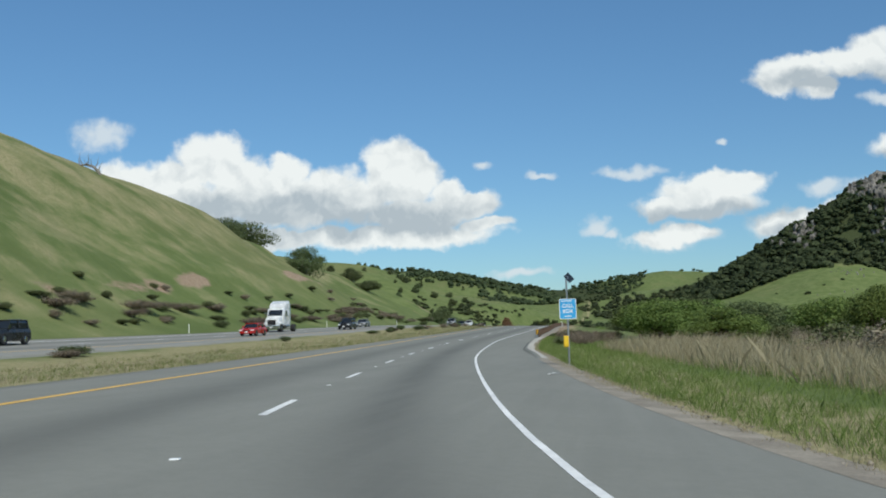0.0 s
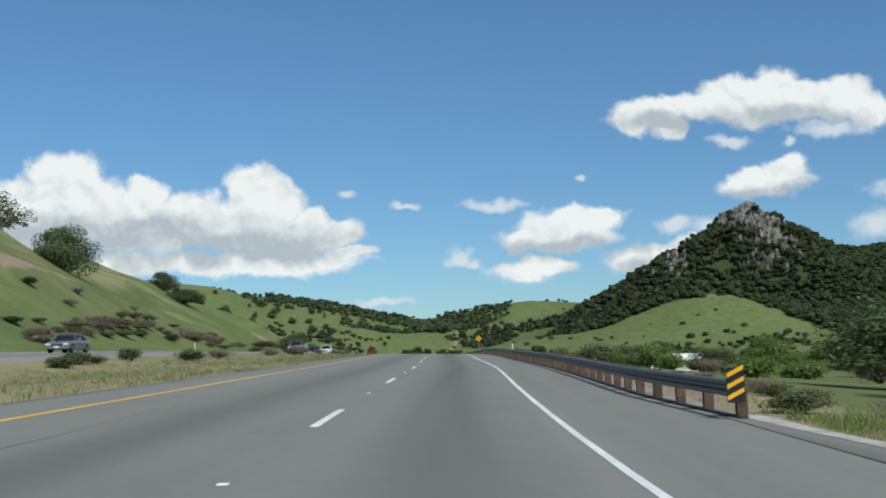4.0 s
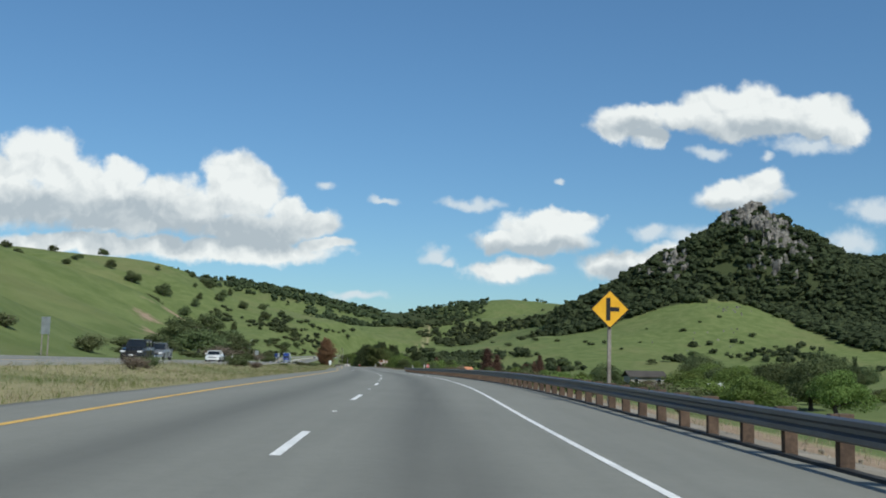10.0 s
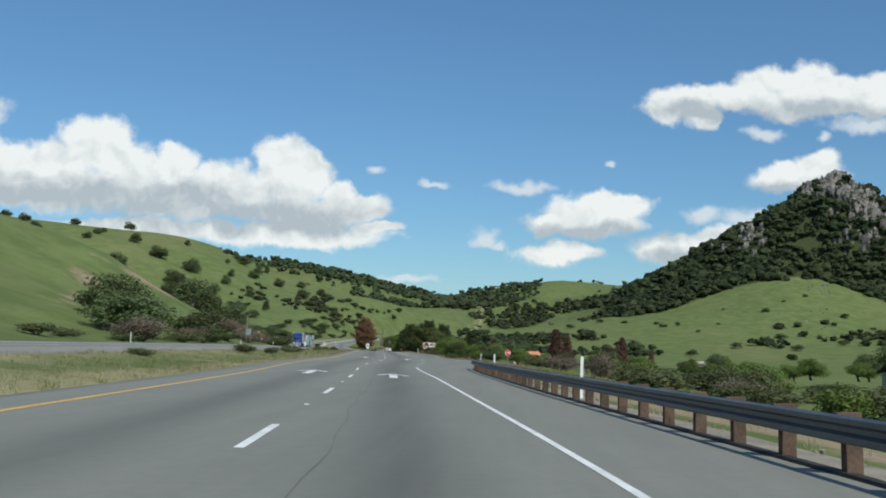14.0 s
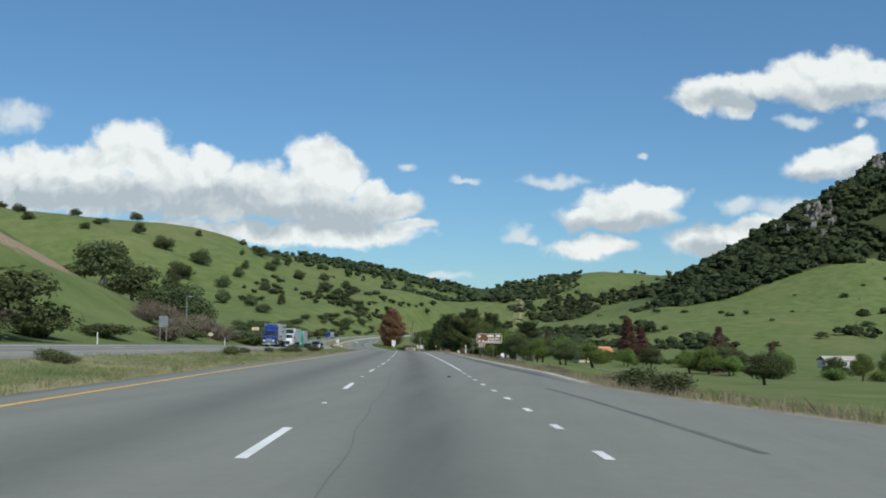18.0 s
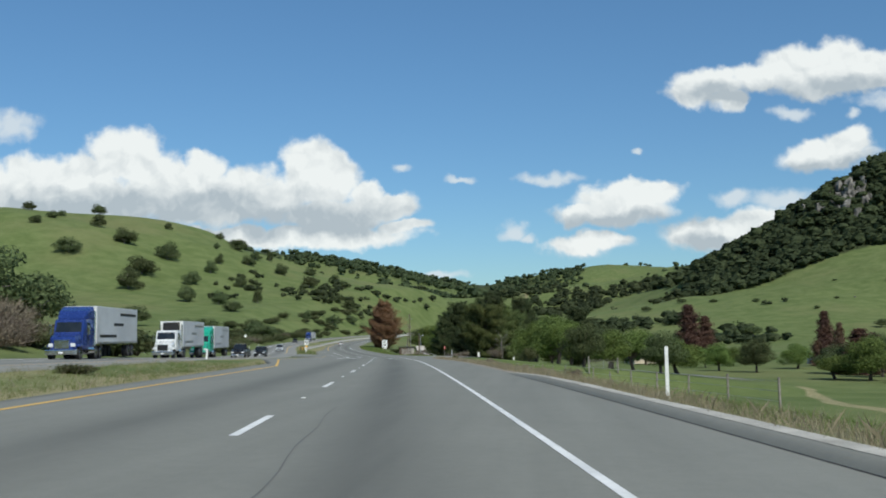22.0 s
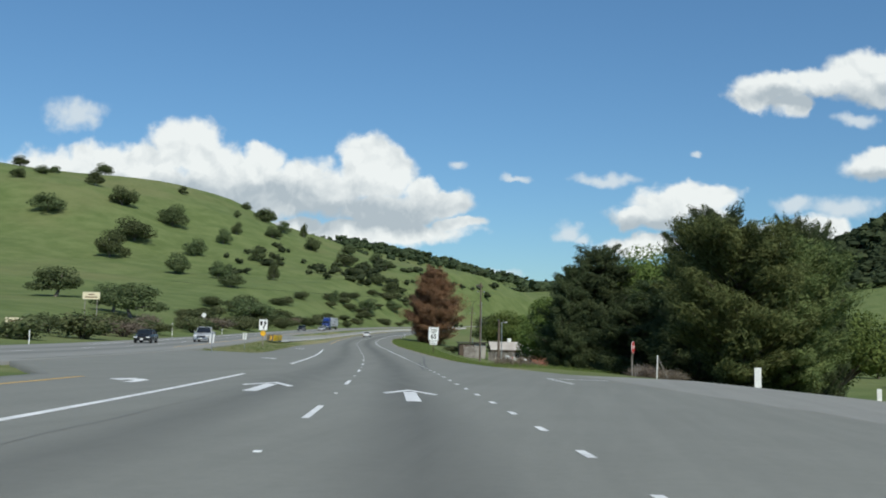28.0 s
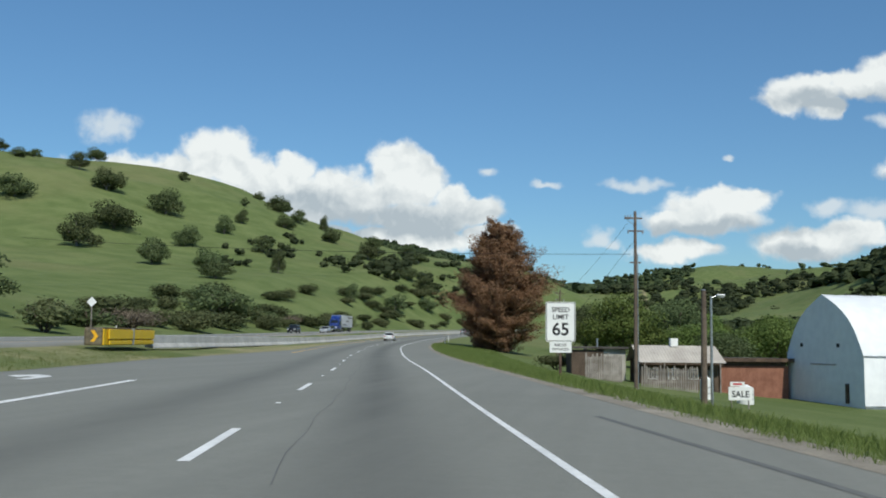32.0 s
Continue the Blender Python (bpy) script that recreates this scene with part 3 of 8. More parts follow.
def land(x, y):
    """Height of the ground sheet: the land, graded to carry both carriageways."""
    x, y = np.asarray(x, float), np.asarray(y, float)
    ym, lm = LINE[:, 2], LINE
    s = np.interp(y, ym, LINE[:, 0])
    xc = spline(y, ym, lm[:, 1])
    slope = (spline(y + 1, ym, lm[:, 1]) - spline(y - 1, ym, lm[:, 1])) / 2
    cosh = 1 / np.sqrt(1 + slope * slope)
    u = (x - xc) * cosh
    s = s + (x - xc) * slope * cosh
    u = u - ease(s)
    zr = spline(s, lm[:, 0], lm[:, 3])
    oz, ou = np.interp(s, *OPP_Z), np.interp(s, *OPP_U)
    re, le = np.interp(s, *RIGHT_EDGE), np.interp(s, *LEFT_EDGE)
    b = bank(s)
    other = zr + oz - (np.clip(u, ou - 6.4, ou + 6.4) - ou) * b
    nat = natural(x, y)
    own = zr - np.clip(u, le, re) * b - 0.16
    # median dips gently between the carriageways
    q = np.clip((u - (ou + 6.2)) / np.maximum(le - (ou + 6.2), 0.5), 0, 1)
    med = (other - 0.06) * (1 - q) + (zr - le * b - 0.06) * q - 0.28 * np.sin(np.pi * q) * np.clip((le - ou - 9) / 8, 0, 1) + fbm(x, y, 6.0, 3) * 0.14
    med = np.where((s > 752) & (s < 801), np.minimum(med, own), med)
    z = np.where(u > le, own, med)
    z = np.where(u < ou + 6.4, other - 0.16, z)
    # right bank, then left bank, run out to the land
    out_r = u - re
    drop = np.interp(out_r, (0, 1.0, 3.0, 14.0, 32.0), (0.0, 0.0, 0.12, 0.62, 1.0))
    drop = np.where((s > 705) & (s < 790), np.interp(out_r, (0, 4, 60), (0, 0, 1.0)), drop)
    z = np.where(out_r > 0, (zr - re * b - 0.06) * (1 - drop) + nat * drop, z)
    out_l = (ou - 6.6) - u
    rise = np.interp(out_l, (0, 1.5, 6.0, 22.0, 45.0), (0.0, 0.0, 0.12, 0.7, 1.0))
    z = np.where(out_l > 0, (other - 0.06) * (1 - rise) + nat * rise, z)
    far = np.clip((y - 1480) / 60, 0, 1)
    return z * (1 - far) + nat * far


def ground_z(x, y):
    return float(land(np.array([x]), np.array([y]))[0])


def spaced(near, step, far, grow):
    out, d = list(np.arange(0, near, step)), near
    while d < far:
        out.append(d)
        step *= grow
        d += step
    return out + [far]


def mesh_from(name, verts, faces, mat, smooth=True, colours=None, layer="cover"):
    me = bpy.data.meshes.new(name)
    me.from_pydata(np.asarray(verts, float).reshape(-1, 3).tolist(), [], faces if isinstance(faces, list) else np.asarray(faces).tolist())
    me.materials.append(mat)
    if smooth:
        me.polygons.foreach_set("use_smooth", np.ones(len(me.polygons), bool))
    if colours is not None:
        a = me.color_attributes.new(layer, "FLOAT_COLOR", "POINT")
        a.data.foreach_set("color", np.asarray(colours, np.float32).ravel())
    me.update()
    return me


def grid_faces(rows, cols):
    i = np.arange((rows - 1) * cols).reshape(rows - 1, cols)[:, :-1].ravel()
    return np.stack([i, i + 1, i + cols + 1, i + cols], 1)


def near_line(x, y, pts, w):
    d = np.full_like(x, 1e9)
    for (x0, y0), (x1, y1) in zip(pts, pts[1:]):
        dx, dy = x1 - x0, y1 - y0
        k = np.clip(((x - x0) * dx + (y - y0) * dy) / (dx * dx + dy * dy), 0, 1)
        d = np.minimum(d, np.hypot(x - x0 - k * dx, y - y0 - k * dy))
    return np.exp(-((d / w) ** 2))


def chaparral(x, y):
    """Share of dark scrub on the rocky mountain's slopes, none on the green knoll before it."""
    crest = np.interp(x, (60, 157, 236, 330, 400, 440, 470), (1480, 1535, 1560, 1580, 1600, 1515, 1380))
    cover = np.clip((y - crest) / 25, 0, 1) * np.clip((2050 - y) / 60, 0, 1) * np.clip((x - 120) / 30, 0, 1)
    patch = np.clip(1.25 + 0.9 * fbm(x, y, 90.0, 3) - np.clip((1500 - y) / 260, 0, 0.6), 0, 1)
    far = near_line(x, y, [(-900, 2350), (-546, 2524), (-427, 2755), (-326, 2972), (-252, 3080), (-157, 3186)], 260.0) * np.clip(0.75 + 1.6 * fbm(x, y, 160.0, 3), 0, 1)
    return np.maximum(cover * patch, far)


def build_ground():
    side = spaced(48.0, 1.0, 2600.0, 1.055)
    vs = np.array([-d for d in side[:0:-1]] + side)
    ahead = np.array(spaced(1060.0, 4.0, 4700.0, 1.04))
    ys = np.concatenate([[-1500, -700, -400, -260], np.arange(-200, 0, 5.0), ahead])
    y, v = np.meshgrid(ys, vs, indexing="ij")
    xc = spline(np.clip(ys, -140, 1480), LINE[:, 2], LINE[:, 1])
    x = xc[:, None] + v
    z = land(x, y)
    u = v
    soil = (near_line(x, y, [(-60, 60), (-60, 103), (-64, 126), (-67, 154), (-68.5, 172), (-72, 230), (-76, 280)], 2.4) * (0.40 + 1.1 * fbm(x, y, 22.0)) + near_line(x, y, [(-112, 590), (-120, 660)], 13.0) * (0.42 + 1.1 * fbm(x, y, 22.0))
            + near_line(x, y, [(-104, 540), (-118, 600)], 9.0) * (0.25 + 0.8 * fbm(x, y, 18.0)))
    rock = (near_line(x, y, [(425, 1735), (470, 1752), (505, 1750)], 34.0) + near_line(x, y, [(400, 1690), (455, 1672)], 30.0) + near_line(x, y, [(285, 1690), (330, 1665)], 24.0))
    dry = 0.62 * np.exp(-(((u + 9) / 3.0) ** 2)) + 0.7 * np.exp(-(((u - 7.6) / 2.4) ** 2)) * np.where(y > 780, 0.25, 1.0) + 0.48 * np.exp(-(((u + 17) / 6.0) ** 2))
    dry = dry + 0.55 * near_line(x, y, [(22, 30), (26, 60), (18, 95)], 12.0) + 0.54 * near_line(x, y, [(-100, 60), (-115, 220), (-125, 330)], 70.0)
    dry = dry + 0.8 * near_line(x, y, [(8, 46), (6, 74)], 6.0) + 0.95 * near_line(x, y, [(-11, 600), (-12, 640), (-9, 680), (2, 735)], 1.3)
    soil = soil + 0.75 * np.exp(-(((u - 7.0) / 1.9) ** 2)) * np.clip((y - 110) / 15, 0, 1) * np.clip((415 - y) / 15, 0, 1)
    col = np.stack([np.clip(soil, 0, 1), np.clip(rock, 0, 1), np.clip(dry, 0, 1), chaparral(x, y)], -1)
    me = mesh_from("ground", np.stack([x, y, z], -1), grid_faces(*x.shape), GROUND, True, col)
    tagged(new("ground", me), "rolling spring grassland with green hills and a rocky peak", "ground", kind="structure")


build_ground()


# ---- carriageways ----
def strip(s0, s1, step, left, right, cols, lift=0.0, opposite=False):
    ss = np.linspace(s0, s1, max(2, int(round((s1 - s0) / step)) + 1))
    lo = np.interp(ss, *left) if isinstance(left, tuple) else np.full(len(ss), float(left))
    hi = np.interp(ss, *right) if isinstance(right, tuple) else np.full(len(ss), float(right))
    k = np.linspace(0, 1, cols)
    u = lo[:, None] + (hi - lo)[:, None] * k
    return road_at(np.repeat(ss[:, None], cols, 1), u, lift), u, len(ss)


def part(name, data, material_, parent, label="", place=None):
    """Links a bmesh or mesh as one object under a thing or a part."""
    if isinstance(data, bmesh.types.BMesh):
        me = bpy.data.meshes.new(name)
        data.to_mesh(me)
        data.free()
        if material_:
            me.materials.append(material_)
    else:
        me = data
    ob = new(name, me)
    ob.parent = parent
    if place is not None:
        ob.matrix_local = place
    return tagged(ob, label)


def build_road():
    p, u, n = strip(-150, 1300, 5.0, LEFT_EDGE, RIGHT_EDGE, 41)
    oil = np.exp(-((u / 0.75) ** 2)) + 0.8 * np.exp(-(((u + 3.75) / 0.7) ** 2)) * (u > -6)
    col = np.stack([np.clip(oil, 0, 1), 0 * u, 0 * u, 1 + 0 * u], -1)
    # a skirt closes the slab at both sides
    low = p.copy()[:, [0, -1]]
    low[:, :, 2] -= 0.35
    p = np.concatenate([low[:, :1], p, low[:, 1:]], 1)
    col = np.concatenate([col[:, :1], col, col[:, -1:]], 1)
    road = tagged(new("road", mesh_from("road", p, grid_faces(n, 43), ASPHALT, True, col, "lane")), "grey asphalt highway carriageway with dark oil-stained lanes", "road", kind="structure")
    ss = np.linspace(-150, 1300, 291)
    c = np.interp(ss, *OPP_U)
    k = np.concatenate([[-6.3], np.linspace(-6.3, 6.3, 15), [6.3]])
    uu = c[:, None] + k
    q = road_at(np.repeat(ss[:, None], 17, 1), uu)
    q[:, [0, -1], 2] -= 0.35
    col = np.stack([np.exp(-(((np.abs(k) - 1.85) / 0.8) ** 2)) + 0 * uu, 0 * uu, 0 * uu, 1 + 0 * uu], -1)
    far = tagged(new("road_opposite", mesh_from("road_opposite", q, grid_faces(291, 17), ASPHALT_OLD, True, col, "lane")), "pale worn asphalt of the opposite carriageway beyond a grassy median", "road", kind="structure")
    # lane between the stop line and the trees
    a, b = np.linspace(0, 1, 30), np.linspace(-1, 1, 9)
    along = 744 + 4 * a
    wide = np.interp(a, (0, 0.12, 0.3, 1), (27, 16, 9, 6))
    s2 = along[:, None] + wide[:, None] * b
    u2 = 8.5 + 62 * a[:, None] + 0 * b
    w = road_at(s2, np.minimum(u2, 11)) 
    far_pts = road_at(s2, u2)
    gz = land(far_pts[..., 0], far_pts[..., 1]) + 0.10
    mixk = np.clip((u2 - 9) / 5, 0, 1)
    far_pts[..., 2] = w[..., 2] * (1 - mixk) + gz * mixk - 0.012
    tagged(new("side_road", mesh_from("side_road", far_pts, grid_faces(30, 9), ASPHALT_OLD, True, np.ones((30, 9, 4)) * (0, 0, 0, 1), "lane")), "narrow side road joining the highway between trees", "road", kind="structure")
    return road, far


ROAD, ROAD_OPP = build_road()


def stripe(name, s0, s1, u0, width, mat, parent, label="", step=4.0, u1=None, lift=0.005):
    """A painted line along the road."""
    n = max(2, int(math.ceil(abs(s1 - s0) / step)) + 1)
    ss = np.linspace(s0, s1, n)
    uu = u0(ss) if callable(u0) else np.linspace(u0, u0 if u1 is None else u1, n)
    p = np.concatenate([road_at(ss, uu - width / 2, lift)[:, None], road_at(ss, uu + width / 2, lift)[:, None]], 1)
    return part(name, mesh_from(name, p, grid_faces(n, 2), mat, False), None, parent, label)


YELLOW_U = -6.4


def yellow_u(s):
    return np.interp(s, (-150, 75, 100, 180, 232, 265, 282, 342, 394, 440, 499, 532, 555, 605, 1500), (-5.9, -5.9, -6.1, -6.3, -6.06, -5.95, -6.12, -6.19, -6.13, -6.4, -6.7, -6.6, -6.75, -6.49, -6.4))



LANE_U = -1.87


def lane_u(s):
    return LANE_U + 0.0 * s


def edge_u(s):
    return spline(np.clip(s, -150, 1500), EASE_S, EDGE_U)


DASH_K = (-8, 1, 2, 3, 4, 5, 6, 7, 10, 11, 12, 13, 14, 15, 16, 17, 18, 19, 20, 21, 22, 23, 24, 25, 26, 27, 28, 31, 32, 33, 34, 35, 36, 37, 38, 39, 40, 41, 42, 43, 44, 45, 48, 49, 50, 52, 53, 54, 55, 56, 85)
DASH_S = (-115.0, 17.3, 30.6, 44.5, 58.0, 71.6, 86.2, 100.2, 144.9, 159.5, 174.5, 189.0, 203.6, 218.4, 232.5, 248.2, 264.4, 279.3, 294.5, 309.7, 326.0, 341.3, 356.0, 371.1, 385.6, 400.1, 413.2, 460.6, 475.6, 490.7, 505.8, 520.0, 535.5, 551.7, 565.5, 580.8, 595.6, 611.0, 625.8, 639.9, 655.9, 669.1, 716.9, 731.5, 746.8, 777.6, 791.7, 807.4, 823.3, 837.3, 1262.0)


def build_markings():
    for k in range(-4, 70):
        s = float(np.interp(k, DASH_K, DASH_S))
        stripe("lane_dash", s - 1.83, s + 1.83, lane_u, 0.13, PAINT_WHITE, ROAD, step=1.9)
        m = road_at(s + 7.3, lane_u(s + 7.3), 0.008)
        bm = bmesh.new()
        bmesh.ops.create_cube(bm, size=1.0, matrix=Matrix.Diagonal((0.10, 0.10, 0.016, 1)))
        bmesh.ops.bevel(bm, geom=bm.edges[:], offset=0.006, segments=1, affect="EDGES")
        part("road_stud", bm, SIGN_WHITE, ROAD, "", pose(*m, 0, 0, heading(s + 7.3)))
    for a, b in ((-150, 424), (510, 700), (803, 1280)):
        stripe("edge_line", a, b, edge_u, 0.12, PAINT_WHITE, ROAD, "solid white edge line")
    for s in (*np.arange(431.75, 509, 3.95), *np.arange(705.7, 801, 3.92)):
        stripe("turn_lane_dash", s - 0.45, s + 0.45, edge_u, 0.13, PAINT_WHITE, ROAD, step=1.0)
    stripe("centre_line", -150, 620, yellow_u, 0.15, PAINT_YELLOW, ROAD, "solid yellow edge line beside the median")
    stripe("centre_line", 620, 652, YELLOW_U, 0.15, PAINT_YELLOW, ROAD, u1=-9.9)
    stripe("centre_line", 652, 744, -9.9, 0.15, PAINT_YELLOW, ROAD)
    stripe("centre_line", 885, 1280, YELLOW_U, 0.15, PAINT_YELLOW, ROAD)
    stripe("turn_lane_line", 668, 752, -5.45, 0.2, PAINT_WHITE, ROAD, u1=-6.1)
    stripe("turn_lane_line", 772, 838.5, -6.05, 0.2, PAINT_WHITE, ROAD, u1=-6.5)
    stripe("side_road_line", 753.2, 759.6, 7.1, 0.13, PAINT_WHITE, ROAD, lift=0.008)
    stripe("stop_line", 759.5, 759.85, 8.55, 3.0, PAINT_WHITE, ROAD, lift=0.008)
    for side in (-3.75, 3.75):
        ss = np.linspace(-150, 1290, 289)
        c = np.interp(ss, *OPP_U) + side
        for a, b in ((0, 179), (191, 288)):
            p = np.concatenate([road_at(ss[a:b], c[a:b] - 0.08, 0.006)[:, None], road_at(ss[a:b], c[a:b] + 0.08, 0.006)[:, None]], 1)
            part("edge_line", mesh_from("edge_line", p, grid_faces(b - a, 2), PAINT_WHITE if side < 0 else PAINT_YELLOW, False), None, ROAD_OPP)
    for k in range(0, 90):
        s = -60 + 14.63 * k
        c = float(np.interp(s, *OPP_U))
        stripe("lane_dash", s, s + 3.66, c, 0.13, PAINT_WHITE, ROAD_OPP, step=1.9, lift=0.006)

    def arrow(s, u, kind):
        """Straight arrow, or one bent to the left."""
        if kind == "ahead":
            shape = [(-0.18, 0), (0.18, 0), (0.18, 5.0), (-0.18, 5.0), (0.0, 6.5), (-0.76, 4.0), (-0.64, 3.5), (0.0, 5.7), (0.64, 3.5), (0.76, 4.0)]
            faces = [(0, 1, 2, 3), (4, 5, 6, 7), (4, 7, 8, 9)]
        else:
            shape = [(-0.02, 0), (0.28, 0), (0.28, 1.9), (-0.05, 2.6), (-0.35, 2.6), (-0.35, 3.2), (-0.95, 2.0), (-0.35, 1.1), (-0.35, 1.75), (-0.02, 1.45)]
            faces = [(0, 1, 2, 9), (9, 2, 3, 4), (9, 4, 8), (8, 4, 5, 6), (8, 6, 7)]
        p = [road_at(s + y, u + x, 0.006) for x, y in shape]
        part("lane_arrow", mesh_from("lane_arrow", p, faces, PAINT_WHITE, False), None, ROAD, "white painted lane arrow")

    for s, u, v, w in ((399.9, -0.03, 401.0, -3.85), (455.8, 0.32, 457.2, -3.85), (671.2, 0.06, 672.9, -4.0), (695.9, 0.08, 697.6, -4.0), (736.2, 0.09, 738.4, -4.05)):
        arrow(s, u, "ahead")
        arrow(v, w, "ahead")
    # give-way line and taper of the first side road
    stripe("stop_line", 469.5, 469.75, 6.6, 1.25, PAINT_WHITE, ROAD, lift=0.008)
    stripe("side_road_line", 467.2, 469.6, 6.6, 0.12, PAINT_WHITE, ROAD, u1=6.05, lift=0.008)
    arrow(741, -7.9, "left")
    arrow(667, -7.2, "left")
    arrow(837.5, -9.2, "left")
    arrow(784.8, -8.5, "left")


build_markings()

# ---- small mesh builders ----


def box(bm, x0, x1, y0, y1, z0, z1, bevel=0.0):
    m = Matrix.Translation(((x0 + x1) / 2, (y0 + y1) / 2, (z0 + z1) / 2)) @ Matrix.Diagonal((x1 - x0, y1 - y0, z1 - z0, 1))
    g = bmesh.ops.create_cube(bm, size=1.0, matrix=m)
    if bevel:
        es = {e for v in g["verts"] for e in v.link_edges}
        bmesh.ops.bevel(bm, geom=list(es), offset=bevel, segments=2, affect="EDGES", profile=0.6)
    return bm


def boxed(*a, bevel=0.0):
    return box(bmesh.new(), *a, bevel=bevel)


def rod(bm, a, b, r0, r1=None, seg=8):
    a, b = Vector(a), Vector(b)
    m = Matrix.Translation((a + b) / 2) @ (b - a).to_track_quat("Z", "Y").to_matrix().to_4x4()
    bmesh.ops.create_cone(bm, cap_ends=True, segments=seg, radius1=r0, radius2=r0 if r1 is None else r1, depth=(b - a).length, matrix=m)
    return bm


def rodded(a, b, r0, r1=None, seg=8):
    return rod(bmesh.new(), a, b, r0, r1, seg)


def prism(shape, depth, axis="y", bevel=0.0):
    """A flat outline (pairs) pushed out by depth along an axis, centred on it."""
    bm = bmesh.new()
    put = (lambda p, d: (p[0], d, p[1])) if axis == "y" else (lambda p, d: (d, p[0], p[1])) if axis == "x" else (lambda p, d: (p[0], p[1], d))
    lo = [bm.verts.new(put(p, -depth / 2)) for p in shape]
    hi = [bm.verts.new(put(p, depth / 2)) for p in shape]
    bm.faces.new(lo)
    bm.faces.new(hi[::-1])
    n = len(shape)
    for i in range(n):
        bm.faces.new((lo[i], hi[i], hi[(i + 1) % n], lo[(i + 1) % n]))
    bmesh.ops.recalc_face_normals(bm, faces=bm.faces[:])
    if bevel:
        bmesh.ops.bevel(bm, geom=bm.edges[:], offset=bevel, segments=2, affect="EDGES")
    return bm


def rounded(w, h, r, n=4):
    """Outline of a rounded rectangle."""
    out = []
    for cx, cz, a0 in ((w / 2 - r, h / 2 - r, 0), (-w / 2 + r, h / 2 - r, 90), (-w / 2 + r, -h / 2 + r, 180), (w / 2 - r, -h / 2 + r, 270)):
        for k in range(n + 1):
            a = radians(a0 + 90 * k / n)
            out.append((cx + r * math.cos(a), cz + r * math.sin(a)))
    return out


def thing(name, label, category, place, group="", kind=""):
    ob = new(name)
    ob.matrix_world = place
    return tagged(ob, label, category, group, kind)


def lettering(text, size, mat, parent, x, z, y, align="CENTER"):
    cu = bpy.data.curves.new("lettering", "FONT")
    cu.body, cu.size, cu.align_x, cu.align_y, cu.extrude, cu.offset = text, size, align, "CENTER", 0.002, size * 0.02
    tmp = bpy.data.objects.new("lettering", cu)
    scene.collection.objects.link(tmp)
    me = bpy.data.meshes.new_from_object(tmp.evaluated_get(bpy.context.evaluated_depsgraph_get()))
    bpy.data.objects.remove(tmp)
    me.materials.clear()
    me.materials.append(mat)
    return part("lettering", me, None, parent, "", pose(x, y, z, 90, 0, 0))


def on_road(s, u, lift=0.0, turn=0.0):
    x, y, z = road_at(s, u, lift)
    return pose(x, y, z, 0, 0, heading(s) + turn)


def on_land(s, u, lift=0.0, turn=0.0):
    x, y, _ = road_at(s, u)
    return pose(x, y, ground_z(x, y) + lift, 0, 0, heading(s) + turn)


# ---- guard rail ----
EDGE_BLACK = two_tone("edge_black", (0.022, 0.022, 0.022), (0.05, 0.049, 0.047), 1.0, 9.0, 0.8)


